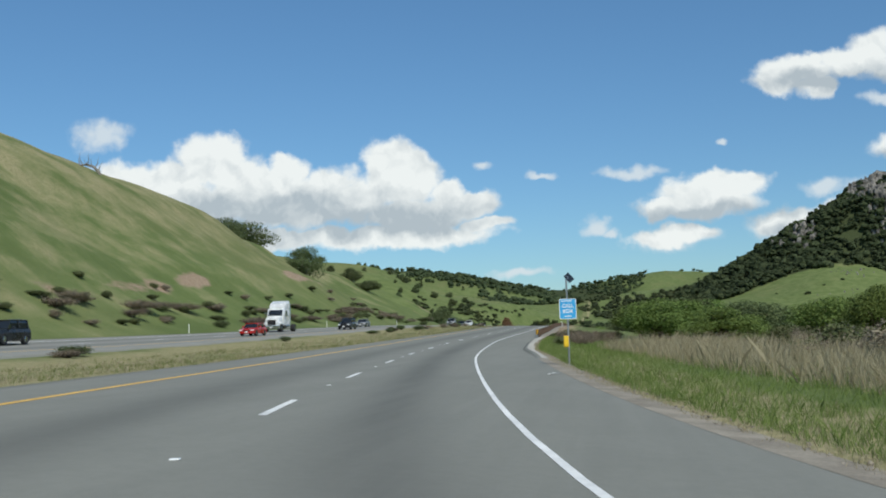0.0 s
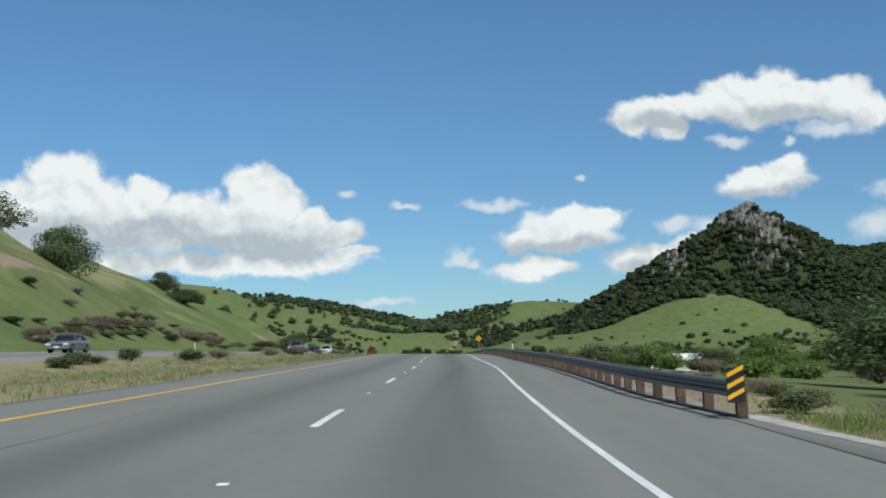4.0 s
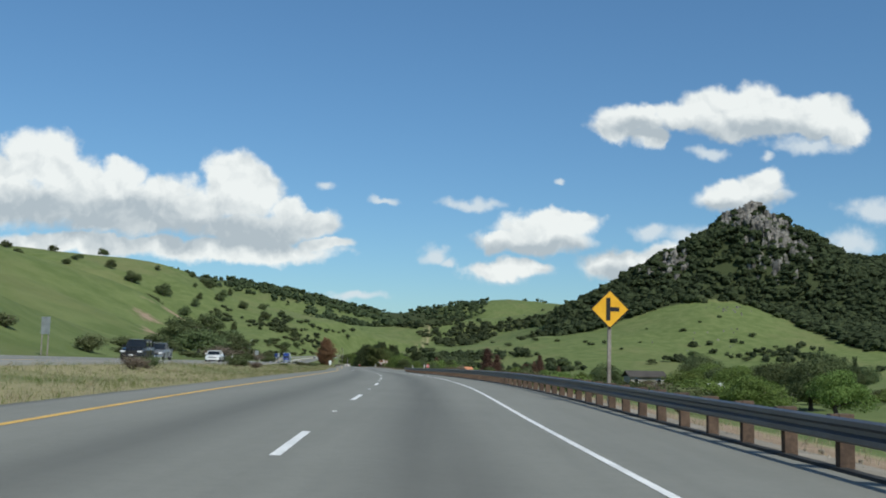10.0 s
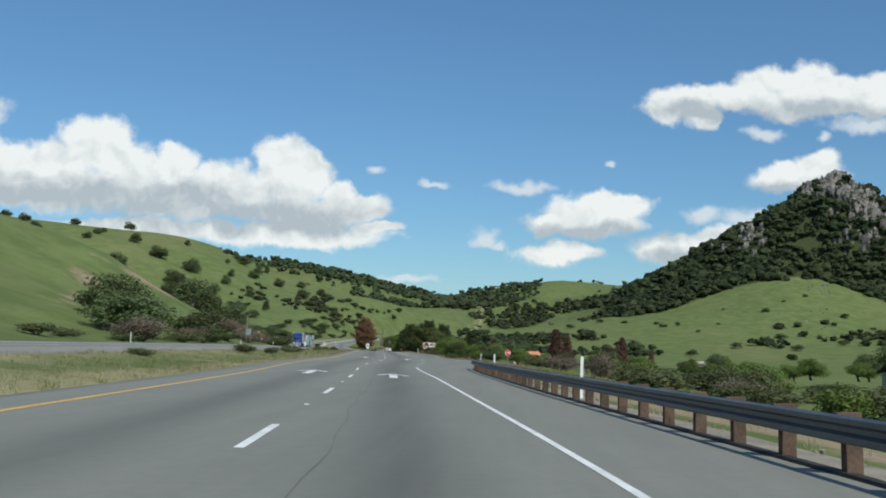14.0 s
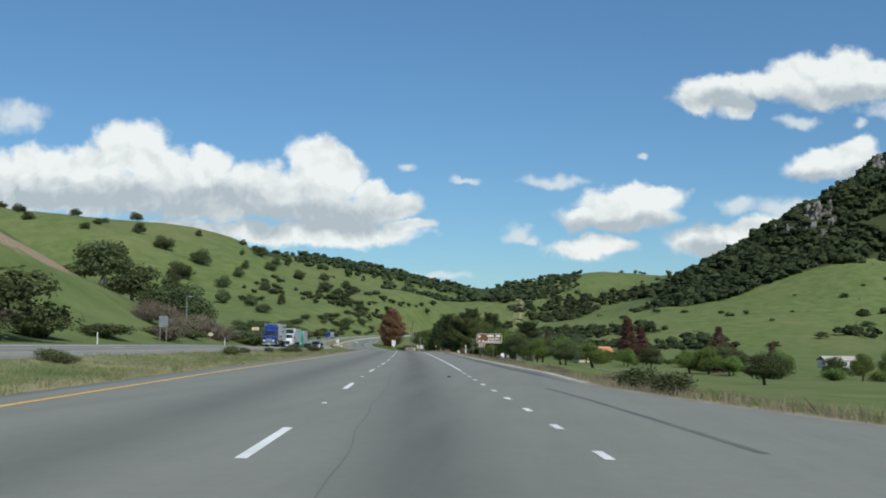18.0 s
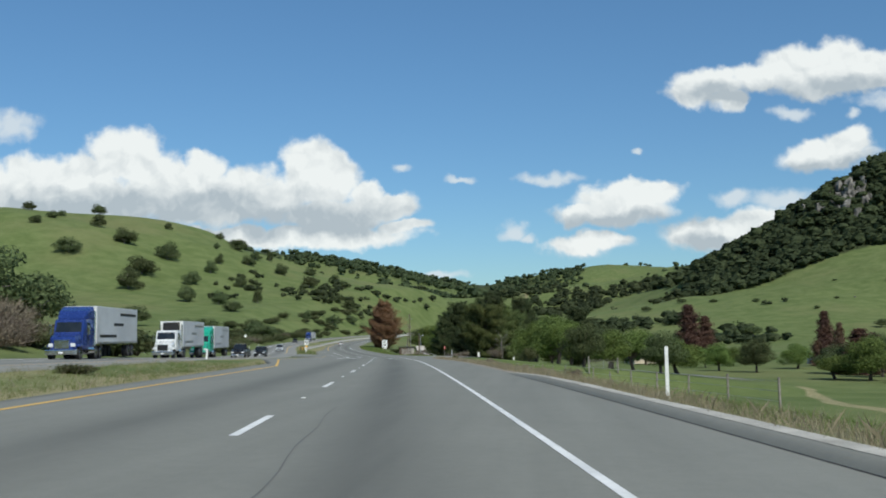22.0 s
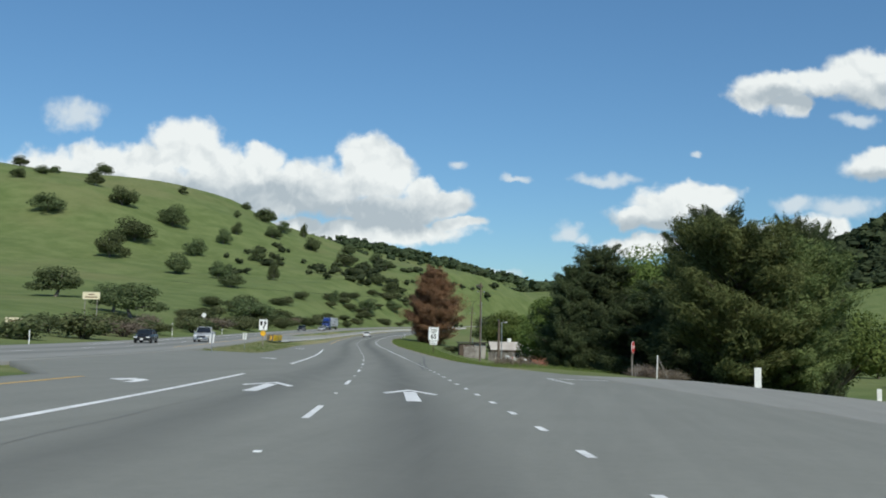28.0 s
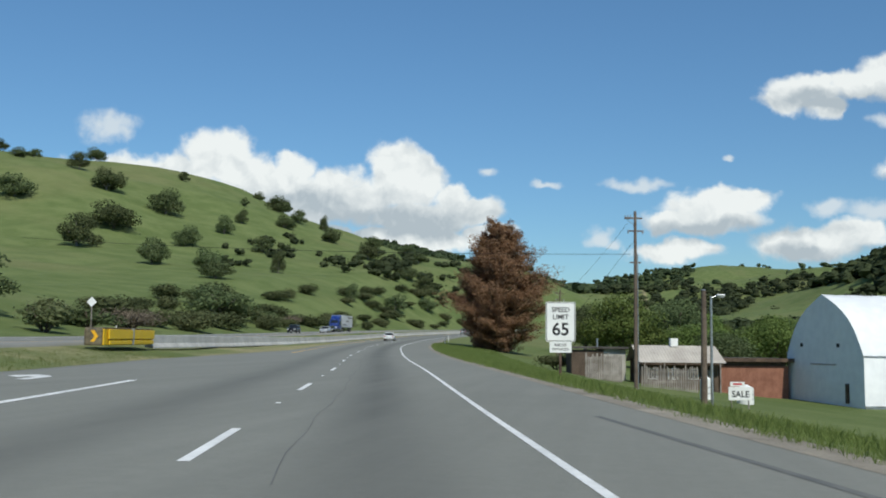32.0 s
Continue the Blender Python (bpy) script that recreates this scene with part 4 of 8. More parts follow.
def build_guardrail():
    s0, s1 = 117.0, 427.81

    def rail_u(s):
        return np.interp(s, (117, 124, 165, 215, 268, 320, 372, 396, 412, 428), (5.2, 4.72, 4.72, 4.8, 5.12, 5.06, 5.0, 4.95, 5.2, 5.6))

    x, y, z = road_at(s0, 4.6)
    rail = thing("guard_rail", "long dark weathered steel guard rail on brown timber posts", "guard rail", pose(x, y, z))
    inv = rail.matrix_world.inverted()
    # W-section beam
    prof = [(0.045, 0.0), (0.0, 0.03), (0.0, 0.09), (0.075, 0.13), (0.075, 0.185), (0.0, 0.225), (0.0, 0.285), (0.045, 0.315)]
    back = [(a + 0.006, b) for a, b in prof[::-1]]
    ring = prof + back
    for k in range(int((s1 - s0) / 7.4)):
        a = s0 + k * 7.4
        ss = np.linspace(a - 0.06, a + 7.4, 4)
        verts = []
        for s in ss:
            for du, dz in ring:
                p = road_at(s, float(rail_u(s)) - 0.08 + du - (0.004 if k % 2 else 0.0), 0.39 + dz * 1.0)
                verts.append(inv @ Vector(p))
        n, faces = len(ring), []
        for i in range(3):
            for j in range(n):
                faces.append((i * n + j, i * n + (j + 1) % n, (i + 1) * n + (j + 1) % n, (i + 1) * n + j))
        faces += [tuple(range(n))[::-1], tuple(range(3 * n, 4 * n))]
        part("beam", mesh_from("beam", [tuple(v) for v in verts], faces, STEEL_DULL, False), None, rail)
    post = bpy.data.meshes.new("post")
    bm = boxed(-0.1, 0.1, -0.075, 0.075, -0.5, 0.73, bevel=0.012)
    bm.to_mesh(post)
    bm.free()
    post.materials.append(TIMBER_POST)
    block = bpy.data.meshes.new("spacer_block")
    bm = boxed(-0.06, 0.06, -0.07, 0.07, -0.17, 0.17, bevel=0.01)
    bm.to_mesh(block)
    bm.free()
    block.materials.append(TIMBER_POST)
    # low raised black strip along the foot of the rail
    for k in range(int((s1 - s0) / 14.8)):
        ss = np.linspace(s0 + k * 14.8, s0 + (k + 1) * 14.8, 5)
        ring2 = [(0.04, 0.0), (0.06, 0.045), (0.2, 0.05), (0.22, 0.0)]
        verts = [tuple(inv @ Vector(road_at(s, float(rail_u(s)) + a, b))) for s in ss for a, b in ring2]
        faces = [(i * 4 + j, i * 4 + j + 1, i * 4 + j + 5, i * 4 + j + 4) for i in range(4) for j in range(3)] + [(0, 1, 2, 3), (16, 17, 18, 19)]
        part("edge_strip", mesh_from("edge_strip", verts, faces, EDGE_BLACK, False), None, rail, "low black strip under the rail")
    rng = random.Random(3)
    for k in range(int((s1 - s0) / 1.905)):
        s = s0 + 0.4 + 1.905 * k
        u = float(rail_u(s))
        p = road_at(s, u + 0.22)
        p[2] = min(p[2], road_at(s, 5.2)[2])
        ob = part("post", post, None, rail, "", inv @ pose(*p, rng.uniform(-1, 1), rng.uniform(-1.5, 1.5), heading(s)))
        q = road_at(s, u + 0.07, 0.55)
        part("spacer_block", block, None, rail, "", inv @ pose(*q, 0, 0, heading(s)))
    for s, side in ((117.2, 1),):
        u = float(rail_u(s))
        e = part("end_marker", prism(rounded(0.32, 0.62, 0.04), 0.02), SIGN_BLACK, rail, "black and yellow striped end marker", inv @ on_road(s - 0.4 * side, u - 0.05, 0.62))
        for j in range(3):
            q = -0.2 + 0.2 * j
            part("stripe", prism([(-0.15, q - 0.07), (0.15, q + 0.08), (0.15, q + 0.16), (-0.15, q + 0.01)], 0.006), SIGN_YELLOW, e, "", pose(0, -0.014, 0))


build_guardrail()


# ---- signs and posts ----
def sign_posts(root, xs, top, mat, bury=0.6, w=0.09):
    for x in xs:
        part("post", boxed(x - w / 2, x + w / 2, -w / 2, w / 2, -bury, top, bevel=0.008), mat, root)


def call_box(s, u):
    r = thing("call_box", "roadside call box, blue sign and yellow cabinet on steel pole", "call box", on_land(s, u))
    part("pole", rodded((0, 0, -0.4), (0, 0, 4.3), 0.045), STEEL, r)
    part("base_plate", boxed(-0.18, 0.18, -0.18, 0.18, -0.02, 0.05, bevel=0.01), STEEL, r)
    b = part("sign_board", prism(rounded(0.76, 0.92, 0.06), 0.02), SIGN_BLUE, r, "blue sign board", pose(0.02, -0.06, 2.72))
    part("border", prism(rounded(0.82, 0.98, 0.07), 0.014), SIGN_WHITE, b, "", pose(0, 0.004, 0))
    lettering("CALL", 0.24, SIGN_WHITE, b, 0, 0.14, -0.014)
    lettering("BOX", 0.24, SIGN_WHITE, b, 0, -0.12, -0.014)
    for x, w in ((-0.05, 0.5), (0.0, 0.34)):
        part("bar", boxed(x - w / 2, x + w / 2, -0.014, -0.01, 0.36 if x else -0.37, 0.40 if x else -0.33), SIGN_WHITE, b)
    c = part("cabinet", boxed(-0.24, 0.0, -0.16, 0.06, 0.9, 1.44, bevel=0.03), BOX_YELLOW, r, "yellow plastic telephone cabinet")
    part("door", boxed(-0.22, -0.02, -0.175, -0.163, 0.94, 1.40, bevel=0.004), BOX_YELLOW, c)
    p = part("solar_panel", boxed(-0.22, 0.22, -0.012, 0.012, -0.16, 0.16, bevel=0.004), GLASS_DARK, r, "small dark solar panel", pose(0.14, 0.0, 4.22, -20, 50, 0))
    part("bracket", rodded((-0.1, 0.0, 0.0), (0.0, 0.0, -0.06), 0.015), STEEL, p)


call_box(47.9, 6.45)


def diamond_sign(s, u, bottom, half, label, symbol="junction"):
    r = thing("warning_sign", label, "road sign", on_land(s, u))
    sign_posts(r, (0.0,), bottom + 2 * half - 0.15, TIMBER_GREY, w=0.11)
    c = bottom + half
    b = part("sign_board", prism([(0, -half), (half, 0), (0, half), (-half, 0)], 0.02, bevel=0.004), SIGN_BLACK if symbol != "blank" else SIGN_WHITE, r, "diamond sign board", pose(0, -0.09, c))
    k = half * 0.93
    part("face", prism([(0, -k), (k, 0), (0, k), (-k, 0)], 0.008), SIGN_YELLOW if symbol != "blank" else SIGN_WHITE, b, "amber diamond face" if symbol != "blank" else "", pose(0, -0.013, 0))
    if symbol == "junction":
        part("upright_bar", boxed(-0.2 * half, 0.02 * half, -0.022, -0.016, -0.58 * half, 0.58 * half), SIGN_BLACK, b)
        part("side_bar", boxed(0.02 * half, 0.48 * half, -0.022, -0.016, -0.11 * half, 0.11 * half), SIGN_BLACK, b)


diamond_sign(283.0, 5.95, 2.45, 0.63, "amber diamond side-road warning sign on a grey timber post")
diamond_sign(932, -36.2, 2.9, 0.62, "faded pale diamond sign seen from behind beside the opposite carriageway", "blank")


def park_sign(s, u):
    r = thing("park_sign", "brown park direction sign with white lettering on two timber posts", "road sign", on_land(s, u, 0, 0))
    sign_posts(r, (-0.93, 0.47), 2.55, TIMBER_POST, w=0.12)
    b = part("sign_board", prism(rounded(2.76, 1.03, 0.12), 0.03), SIGN_WHITE, r, "brown sign board with white border", pose(0, -0.09, 2.4))
    part("face", prism(rounded(2.69, 0.96, 0.10), 0.008), SIGN_BROWN, b, "", pose(0, -0.016, 0))
    part("bar", boxed(-0.22, 0.50, -0.024, -0.021, 0.20, 0.36), SIGN_WHITE, b)
    part("bar", boxed(0.76, 1.22, -0.024, -0.021, 0.20, 0.36), SIGN_WHITE, b)
    lettering("State Park", 0.30, SIGN_WHITE, b, 0.50, -0.03, -0.024)
    lettering("Dowdy Entrance", 0.30, SIGN_WHITE, b, 0.22, -0.33, -0.024)
    part("arrow", prism([(-1.25, 0.20), (-1.07, 0.35), (-1.07, 0.25), (-0.93, 0.25), (-0.93, 0.15), (-1.07, 0.15), (-1.07, 0.05)], 0.005), SIGN_WHITE, b, "", pose(0, -0.022, 0))
    part("symbol", prism([(-1.08 + 0.09 * math.cos(k * math.pi / 6), -0.27 + 0.09 * math.sin(k * math.pi / 6)) for k in range(12)], 0.005), SIGN_WHITE, b, "", pose(0, -0.022, 0))
    a = part("lower_panel", prism(rounded(0.72, 0.36, 0.05), 0.02), SIGN_WHITE, r, "small brown lower panel", pose(-0.88, -0.09, 1.62))
    part("face", prism(rounded(0.67, 0.31, 0.04), 0.006), SIGN_BROWN, a, "", pose(0, -0.012, 0))
    lettering("CLOSED", 0.12, SIGN_WHITE, a, 0, 0.065, -0.018)
    lettering("FOR SEASON", 0.10, SIGN_WHITE, a, 0, -0.075, -0.018)


park_sign(574.0, 8.58)


def speed_sign(s, u):
    r = thing("speed_limit_sign", "white 65 speed limit sign on a timber post in grass", "road sign", on_land(s, u))
    sign_posts(r, (0.0,), 3.8, TIMBER_POST, w=0.12)
    b = part("sign_board", prism(rounded(1.58, 2.08, 0.1), 0.02), SIGN_WHITE, r, "white sign board", pose(0, -0.08, 2.95))
    part("border", prism(rounded(1.52, 2.02, 0.09), 0.005), SIGN_BLACK, b, "", pose(0, -0.0115, 0))
    part("face", prism(rounded(1.46, 1.96, 0.08), 0.005), SIGN_WHITE, b, "", pose(0, -0.0155, 0))
    lettering("SPEED", 0.36, SIGN_BLACK, b, 0, 0.62, -0.019)
    lettering("LIMIT", 0.36, SIGN_BLACK, b, 0, 0.24, -0.019)
    lettering("65", 0.92, SIGN_BLACK, b, 0, -0.42, -0.019)
    a = part("lower_panel", prism(rounded(1.16, 0.56, 0.05), 0.02), SIGN_WHITE, r, "white lower panel", pose(0, -0.08, 1.62))
    lettering("RADAR", 0.20, SIGN_BLACK, a, 0, 0.11, -0.012)
    lettering("ENFORCED", 0.17, SIGN_BLACK, a, 0, -0.11, -0.012)


speed_sign(863.2, 9.5)


def stop_sign(s, u, turn, up=2.15):
    r = thing("stop_sign", "red octagonal stop sign on a grey post beside a side road", "road sign", on_land(s, u, 0, turn))
    sign_posts(r, (0.0,), up - 0.15, TIMBER_GREY, w=0.08)
    o = [(0.40 * math.cos(radians(22.5 + 45 * k)), 0.40 * math.sin(radians(22.5 + 45 * k))) for k in range(8)]
    b = part("sign_board", prism(o, 0.02), SIGN_WHITE, r, "red octagon", pose(0, -0.06, up))
    part("face", prism([(x * 0.94, z * 0.94) for x, z in o], 0.006), SIGN_RED, b, "", pose(0, -0.012, 0))
    part("back_face", prism([(x * 0.94, z * 0.94) for x, z in o], 0.006), SIGN_RED, b, "", pose(0, 0.012, 0))
    lettering("STOP", 0.26, SIGN_WHITE, b, 0, 0, -0.017)


stop_sign(773.6, 14.8, 60, 1.78)
stop_sign(479.0, 13.1, 18, 1.5)


def marker_post(s, u, h=1.05, label="slim white reflective marker post beside the road", w=0.09, turn=0.0, lean=0.0, plate=True):
    r = thing("marker_post", label, "marker post", on_land(s, u, 0, turn) @ pose(0, 0, 0, 0, lean, 0), group="roadside marker posts")
    part("post", prism(rounded(w, h + 0.3, 0.02, 2), 0.02), WHITE_PAINT, r, "", pose(0, 0, h / 2 - 0.15))
    if plate:
        part("reflector", prism(rounded(w * 0.8, 0.16, 0.01, 2), 0.006), SIGN_WHITE, r, "", pose(0, -0.013, h - 0.14))
    return r


for s, u, h, lean in ((193.1, 6.05, 1.24, 0), (387.6, 5.65, 1.33, 0), (421.8, 6.7, 1.32, 0), (485.5, 10.4, 1.15, 7), (590.6, 7.0, 1.35, 0), (965, 6.6, 1.0, 0), (985, 6.6, 1.0, 0)):
    marker_post(s, u, h, lean=lean)
for s in (60, 112, 170, 230, 300, 392, 470, 560, 628, 700, 800, 870, 925):
    o = float(np.interp(s, *OPP_U))
    marker_post(s, o - 7.4, 1.2, "slim white marker post beyond the opposite carriageway")
marker_post(655, -16.5, 1.05, "white marker post on the grassy median", w=0.16, lean=4)
marker_post(904, -37.0, 1.7, "slim white marker post beyond the opposite carriageway", w=0.14)
for s, u in ((820.5, -14.4), (795.0, -14.2)):
    pair = thing("twin_marker", "pair of narrow white marker boards on one thin post", "marker post", on_land(s, u), group="median marker boards")
    part("post", boxed(-0.025, 0.025, -0.02, 0.02, -0.4, 1.75, bevel=0.004), STEEL, pair)
    for x in (-0.13, 0.13):
        part("marker_board", prism(rounded(0.14, 0.74, 0.02, 2), 0.012), WHITE_PAINT, pair, "narrow white board", pose(x, -0.035, 1.42, 0, 3, 0))
        part("bracket", boxed(min(0, x), max(0, x), -0.028, -0.018, 1.40, 1.44), STEEL, pair)
marker_post(770.6, 21.6, 1.25, "broad white stone-like post beside the side road", w=0.42, plate=False)
marker_post(770.5, 29.0, 0.8, "short white post beside the side road", w=0.3, plate=False)


def keep_right_sign(s, u):
    r = thing("divided_road_sign", "white divided-road sign with black arrows above an amber marker", "road sign", on_land(s, u))
    sign_posts(r, (0.0,), 3.2, TIMBER_GREY, w=0.1)
    b = part("sign_board", prism(rounded(1.04, 1.32, 0.07), 0.02), SIGN_WHITE, r, "white sign board", pose(0, -0.06, 2.72))
    part("shield", prism([(-0.38, 0.44), (-0.08, 0.44), (-0.10, 0.05), (-0.17, -0.08), (-0.30, -0.08), (-0.36, 0.05)], 0.005), SIGN_BLACK, b, "", pose(0, -0.013, 0))
    part("arrow", prism([(-0.02, -0.52), (0.12, -0.52), (0.14, -0.22), (0.30, 0.02), (0.33, 0.18), (0.46, 0.16), (0.25, 0.50), (0.02, 0.22), (0.16, 0.20), (0.13, 0.06), (-0.01, -0.18)], 0.005), SIGN_BLACK, b, "", pose(0, -0.013, 0))
    part("amber_marker", prism([(0.34 * math.cos(k * math.pi / 4 + 0.39), 0.34 * math.sin(k * math.pi / 4 + 0.39)) for k in range(8)], 0.015), SIGN_YELLOW, r, "round amber marker", pose(0, -0.06, 1.66))


keep_right_sign(838.2, -14.0)


def crash_cushion(s, u):
    """Rows of yellow modules between long side panels, in front of the concrete barrier."""
    r = thing("crash_cushion", "scuffed yellow crash cushion boxes at the median nose", "crash cushion", on_road(s, u) @ pose(0, 0, 0.12, 0, 0, -4))
    for i in range(9):
        m = part("module", boxed(-0.5, 0.5, i * 1.0, i * 1.0 + 0.94, 0.0, 0.90, bevel=0.06), DRUM_YELLOW, r)
        part("lid", boxed(-0.52, 0.52, i * 1.0 - 0.01, i * 1.0 + 0.95, 0.90, 0.97, bevel=0.03), WALL_DUSTY, m, "dust-darkened lid")
    for x in (-0.6, 0.6):
        for y in (0.5, 4.75):
            part("side_panel", boxed(x - 0.05, x + 0.05, y, y + 4.1, 0.34, 0.86, bevel=0.03), BOX_YELLOW, r, "ribbed yellow side panel")
            part("lower_panel", boxed(x - 0.045, x + 0.045, y + 0.1, y + 4.0, 0.04, 0.26, bevel=0.03), BOX_YELLOW, r)
        part("strut", boxed(x - 0.08, x + 0.08, 4.58, 4.76, 0.0, 0.95, bevel=0.02), STEEL, r)
    part("nose", boxed(-0.48, 0.48, -0.32, -0.03, 0.0, 0.92, bevel=0.12), WALL_DUSTY, r, "scuffed dark nose")
    part("chevron", prism([(-0.1, -0.25), (0.1, -0.25), (0.3, 0.05), (0.1, 0.35), (-0.1, 0.35), (0.1, 0.05)], 0.01), SIGN_YELLOW, r, "", pose(0, -0.33, 0.45))


WALL_DUSTY = two_tone("dusty_dark_plastic", (0.09, 0.075, 0.05), (0.20, 0.165, 0.10), 1.5, 9.0, 0.7)
crash_cushion(865.3, -15.1)
CONCRETE = two_tone("pale_concrete", (0.36, 0.35, 0.33), (0.52, 0.51, 0.48), 0.5, 6.0, 0.9, relief=0.004, obj=False)


def median_barrier():
    x, y, z = road_at(874.6, -14.35)
    r = thing("median_barrier", "long pale concrete barrier between the carriageways", "barrier", pose(x, y, z))
    inv = r.matrix_world.inverted()
    prof = [(-0.3, 0), (-0.3, 0.08), (-0.12, 0.32), (-0.08, 0.81), (0.08, 0.81), (0.12, 0.32), (0.3, 0.08), (0.3, 0)]
    for k in range(60):
        a = 874.6 + 6.0 * k
        verts = []
        for s in (a, a + 5.96):
            u = float(np.interp(s, (872, 960, 1300), (-14.4, -10.5, -10.0)))
            for du, dz in prof:
                verts.append(tuple(inv @ Vector(road_at(s, u + du, dz))))
        faces = [(j, (j + 1) % 8, 8 + (j + 1) % 8, 8 + j) for j in range(8)] + [tuple(range(8))[::-1], tuple(range(8, 16))]
        part("barrier_section", mesh_from("barrier_section", verts, faces, CONCRETE, False), None, r)


median_barrier()


def board_sign(s, u, bottom, w, h, label, mat, rows, ink, turn=0.0, legs=2):
    r = thing("board_sign", label, "sign", on_land(s, u, 0, turn))
    sign_posts(r, (-w * 0.35, w * 0.35) if legs == 2 else (0.0,), bottom + h * 0.9, TIMBER_GREY, w=0.1)
    b = part("sign_board", boxed(-w / 2, w / 2, -0.02, 0.02, -h / 2, h / 2, bevel=0.006), mat, r, "", pose(0, -0.08, bottom + h / 2))
    for z, k in rows:
        part("bar", boxed(-k * w / 2, k * w / 2, -0.026, -0.022, z * h - 0.07 * h, z * h + 0.07 * h), ink, b)
    return r


board_sign(881, -45.9, 4.4, 2.8, 1.2, "cream board sign with a dark line of writing", SIGN_CREAM, ((0.15, 0.35), (-0.2, 0.7)), SIGN_BROWN)
board_sign(766, -46, 1.6, 2.3, 1.0, "cream roadside board with faint writing", SIGN_CREAM, ((0.2, 0.6), (-0.15, 0.75)), SIGN_BROWN)
board_sign(820, -38, 1.2, 1.8, 0.8, "cream roadside board with faint writing", SIGN_CREAM, ((0.1, 0.6),), SIGN_BROWN)
board_sign(600, -33.5, 2.0, 1.2, 1.5, "pair of grey sign backs on timber posts", STEEL, (), SIGN_BROWN)
board_sign(345, -32.5, 2.0, 0.8, 1.6, "grey sign back on timber posts", STEEL, (), SIGN_BROWN)
board_sign(640, -34.5, 1.0, 0.7, 0.5, "small cream sign beside the opposite carriageway", SIGN_CREAM, ((0, 0.6),), SIGN_BROWN, legs=1)


def street_lamp(s, u, h, label):
    r = thing("street_lamp", label, "street lamp", on_land(s, u))
    part("pole", rodded((0, 0, -0.5), (0, 0, h), 0.10, 0.07, 10), STEEL, r)
    part("arm", rodded((0, 0, h - 0.15), (0.5, 0, h + 0.05), 0.04), STEEL, r)
    hd = part("lamp_head", boxed(0.35, 0.95, -0.13, 0.13, h - 0.05, h + 0.12, bevel=0.05), STEEL, r)
    part("lens", boxed(0.45, 0.85, -0.09, 0.09, h - 0.09, h - 0.045, bevel=0.01), LAMP_GLASS, hd)


street_lamp(636, -38.0, 6.5, "tall grey lamp pole beside the opposite carriageway")
street_lamp(876.2, 22.0, 7.2, "pale steel yard lamp pole beside timber sheds")


# ---- utility poles and wires ----
def utility_pole(s, u, h, label, lean=0.0):
    r = thing("utility_pole", label, "utility pole", on_land(s, u) @ pose(0, 0, 0, 0, lean, 0), group="utility poles")
    part("pole", rodded((0, 0, -1.0), (0, 0, h), 0.17, 0.11, 12), TIMBER_POLE, r)
    a = part("crossarm", boxed(-0.85, 0.55, -0.06, 0.06, h - 0.62, h - 0.5, bevel=0.01), TIMBER_POLE, r)
    for x in (-0.78, -0.58, -0.38):
        i = part("insulator", rodded((x, 0, h - 0.5), (x, 0, h - 0.3), 0.035, 0.025), TIMBER_GREY, a)
    b = part("lower_crossarm", boxed(-0.55, 0.6, -0.05, 0.05, h - 1.62, h - 1.52, bevel=0.01), TIMBER_POLE, r)
    for x in (-0.55, 0.6):
        part("insulator", rodded((x, 0, h - 1.75), (x, 0, h - 1.5), 0.09, 0.07), STEEL, b)
    part("brace", rodded((-0.7, 0.07, h - 0.55), (0, 0.12, h - 1.2), 0.02), STEEL, r)
    part("bracket", boxed(-0.45, 0.45, -0.05, 0.05, h - 4.1, h - 4.0, bevel=0.01), TIMBER_POLE, r)
    part("conduit", rodded((0.16, -0.1, 0), (0.16, -0.1, h - 3.4), 0.04), STEEL, r)
    return r


P1 = utility_pole(888, 19.9, 13.9, "tall weathered timber utility pole with crossarms beside the sheds")
P2 = utility_pole(968, 24.0, 10.5, "leaning distant timber utility pole with crossarm", 3)


def wire(name, a, b, sag, r=0.012):
    cu = bpy.data.curves.new(name, "CURVE")
    cu.dimensions, cu.bevel_depth, cu.bevel_resolution = "3D", r, 1
    sp = cu.splines.new("POLY")
    n = 16
    sp.points.add(n)
    for i in range(n + 1):
        k = i / n
        p = Vector(a).lerp(Vector(b), k)
        p.z -= sag * 4 * k * (1 - k)
        sp.points[i].co = (*p, 1)
    cu.materials.append(SIGN_BLACK)
    ob = new(name, cu)
    return tagged(ob, "thin dark overhead wire between poles", "wire", group="overhead wires")


def top(r, x, z):
    return r.matrix_world @ Vector((x, 0, z))


wire("overhead_wire", top(P1, -0.4, 10.5), Vector(road_at(925, -42.0)) + Vector((0, 0, 11.0)), 0.5, 0.02)
wire("overhead_wire", top(P1, -0.55, 13.0), top(P2, -0.5, 8.9), 0.6)
wire("guy_wire", top(P1, 0.1, 11.8), top(P1, -6.0, 4.0), 0.0)


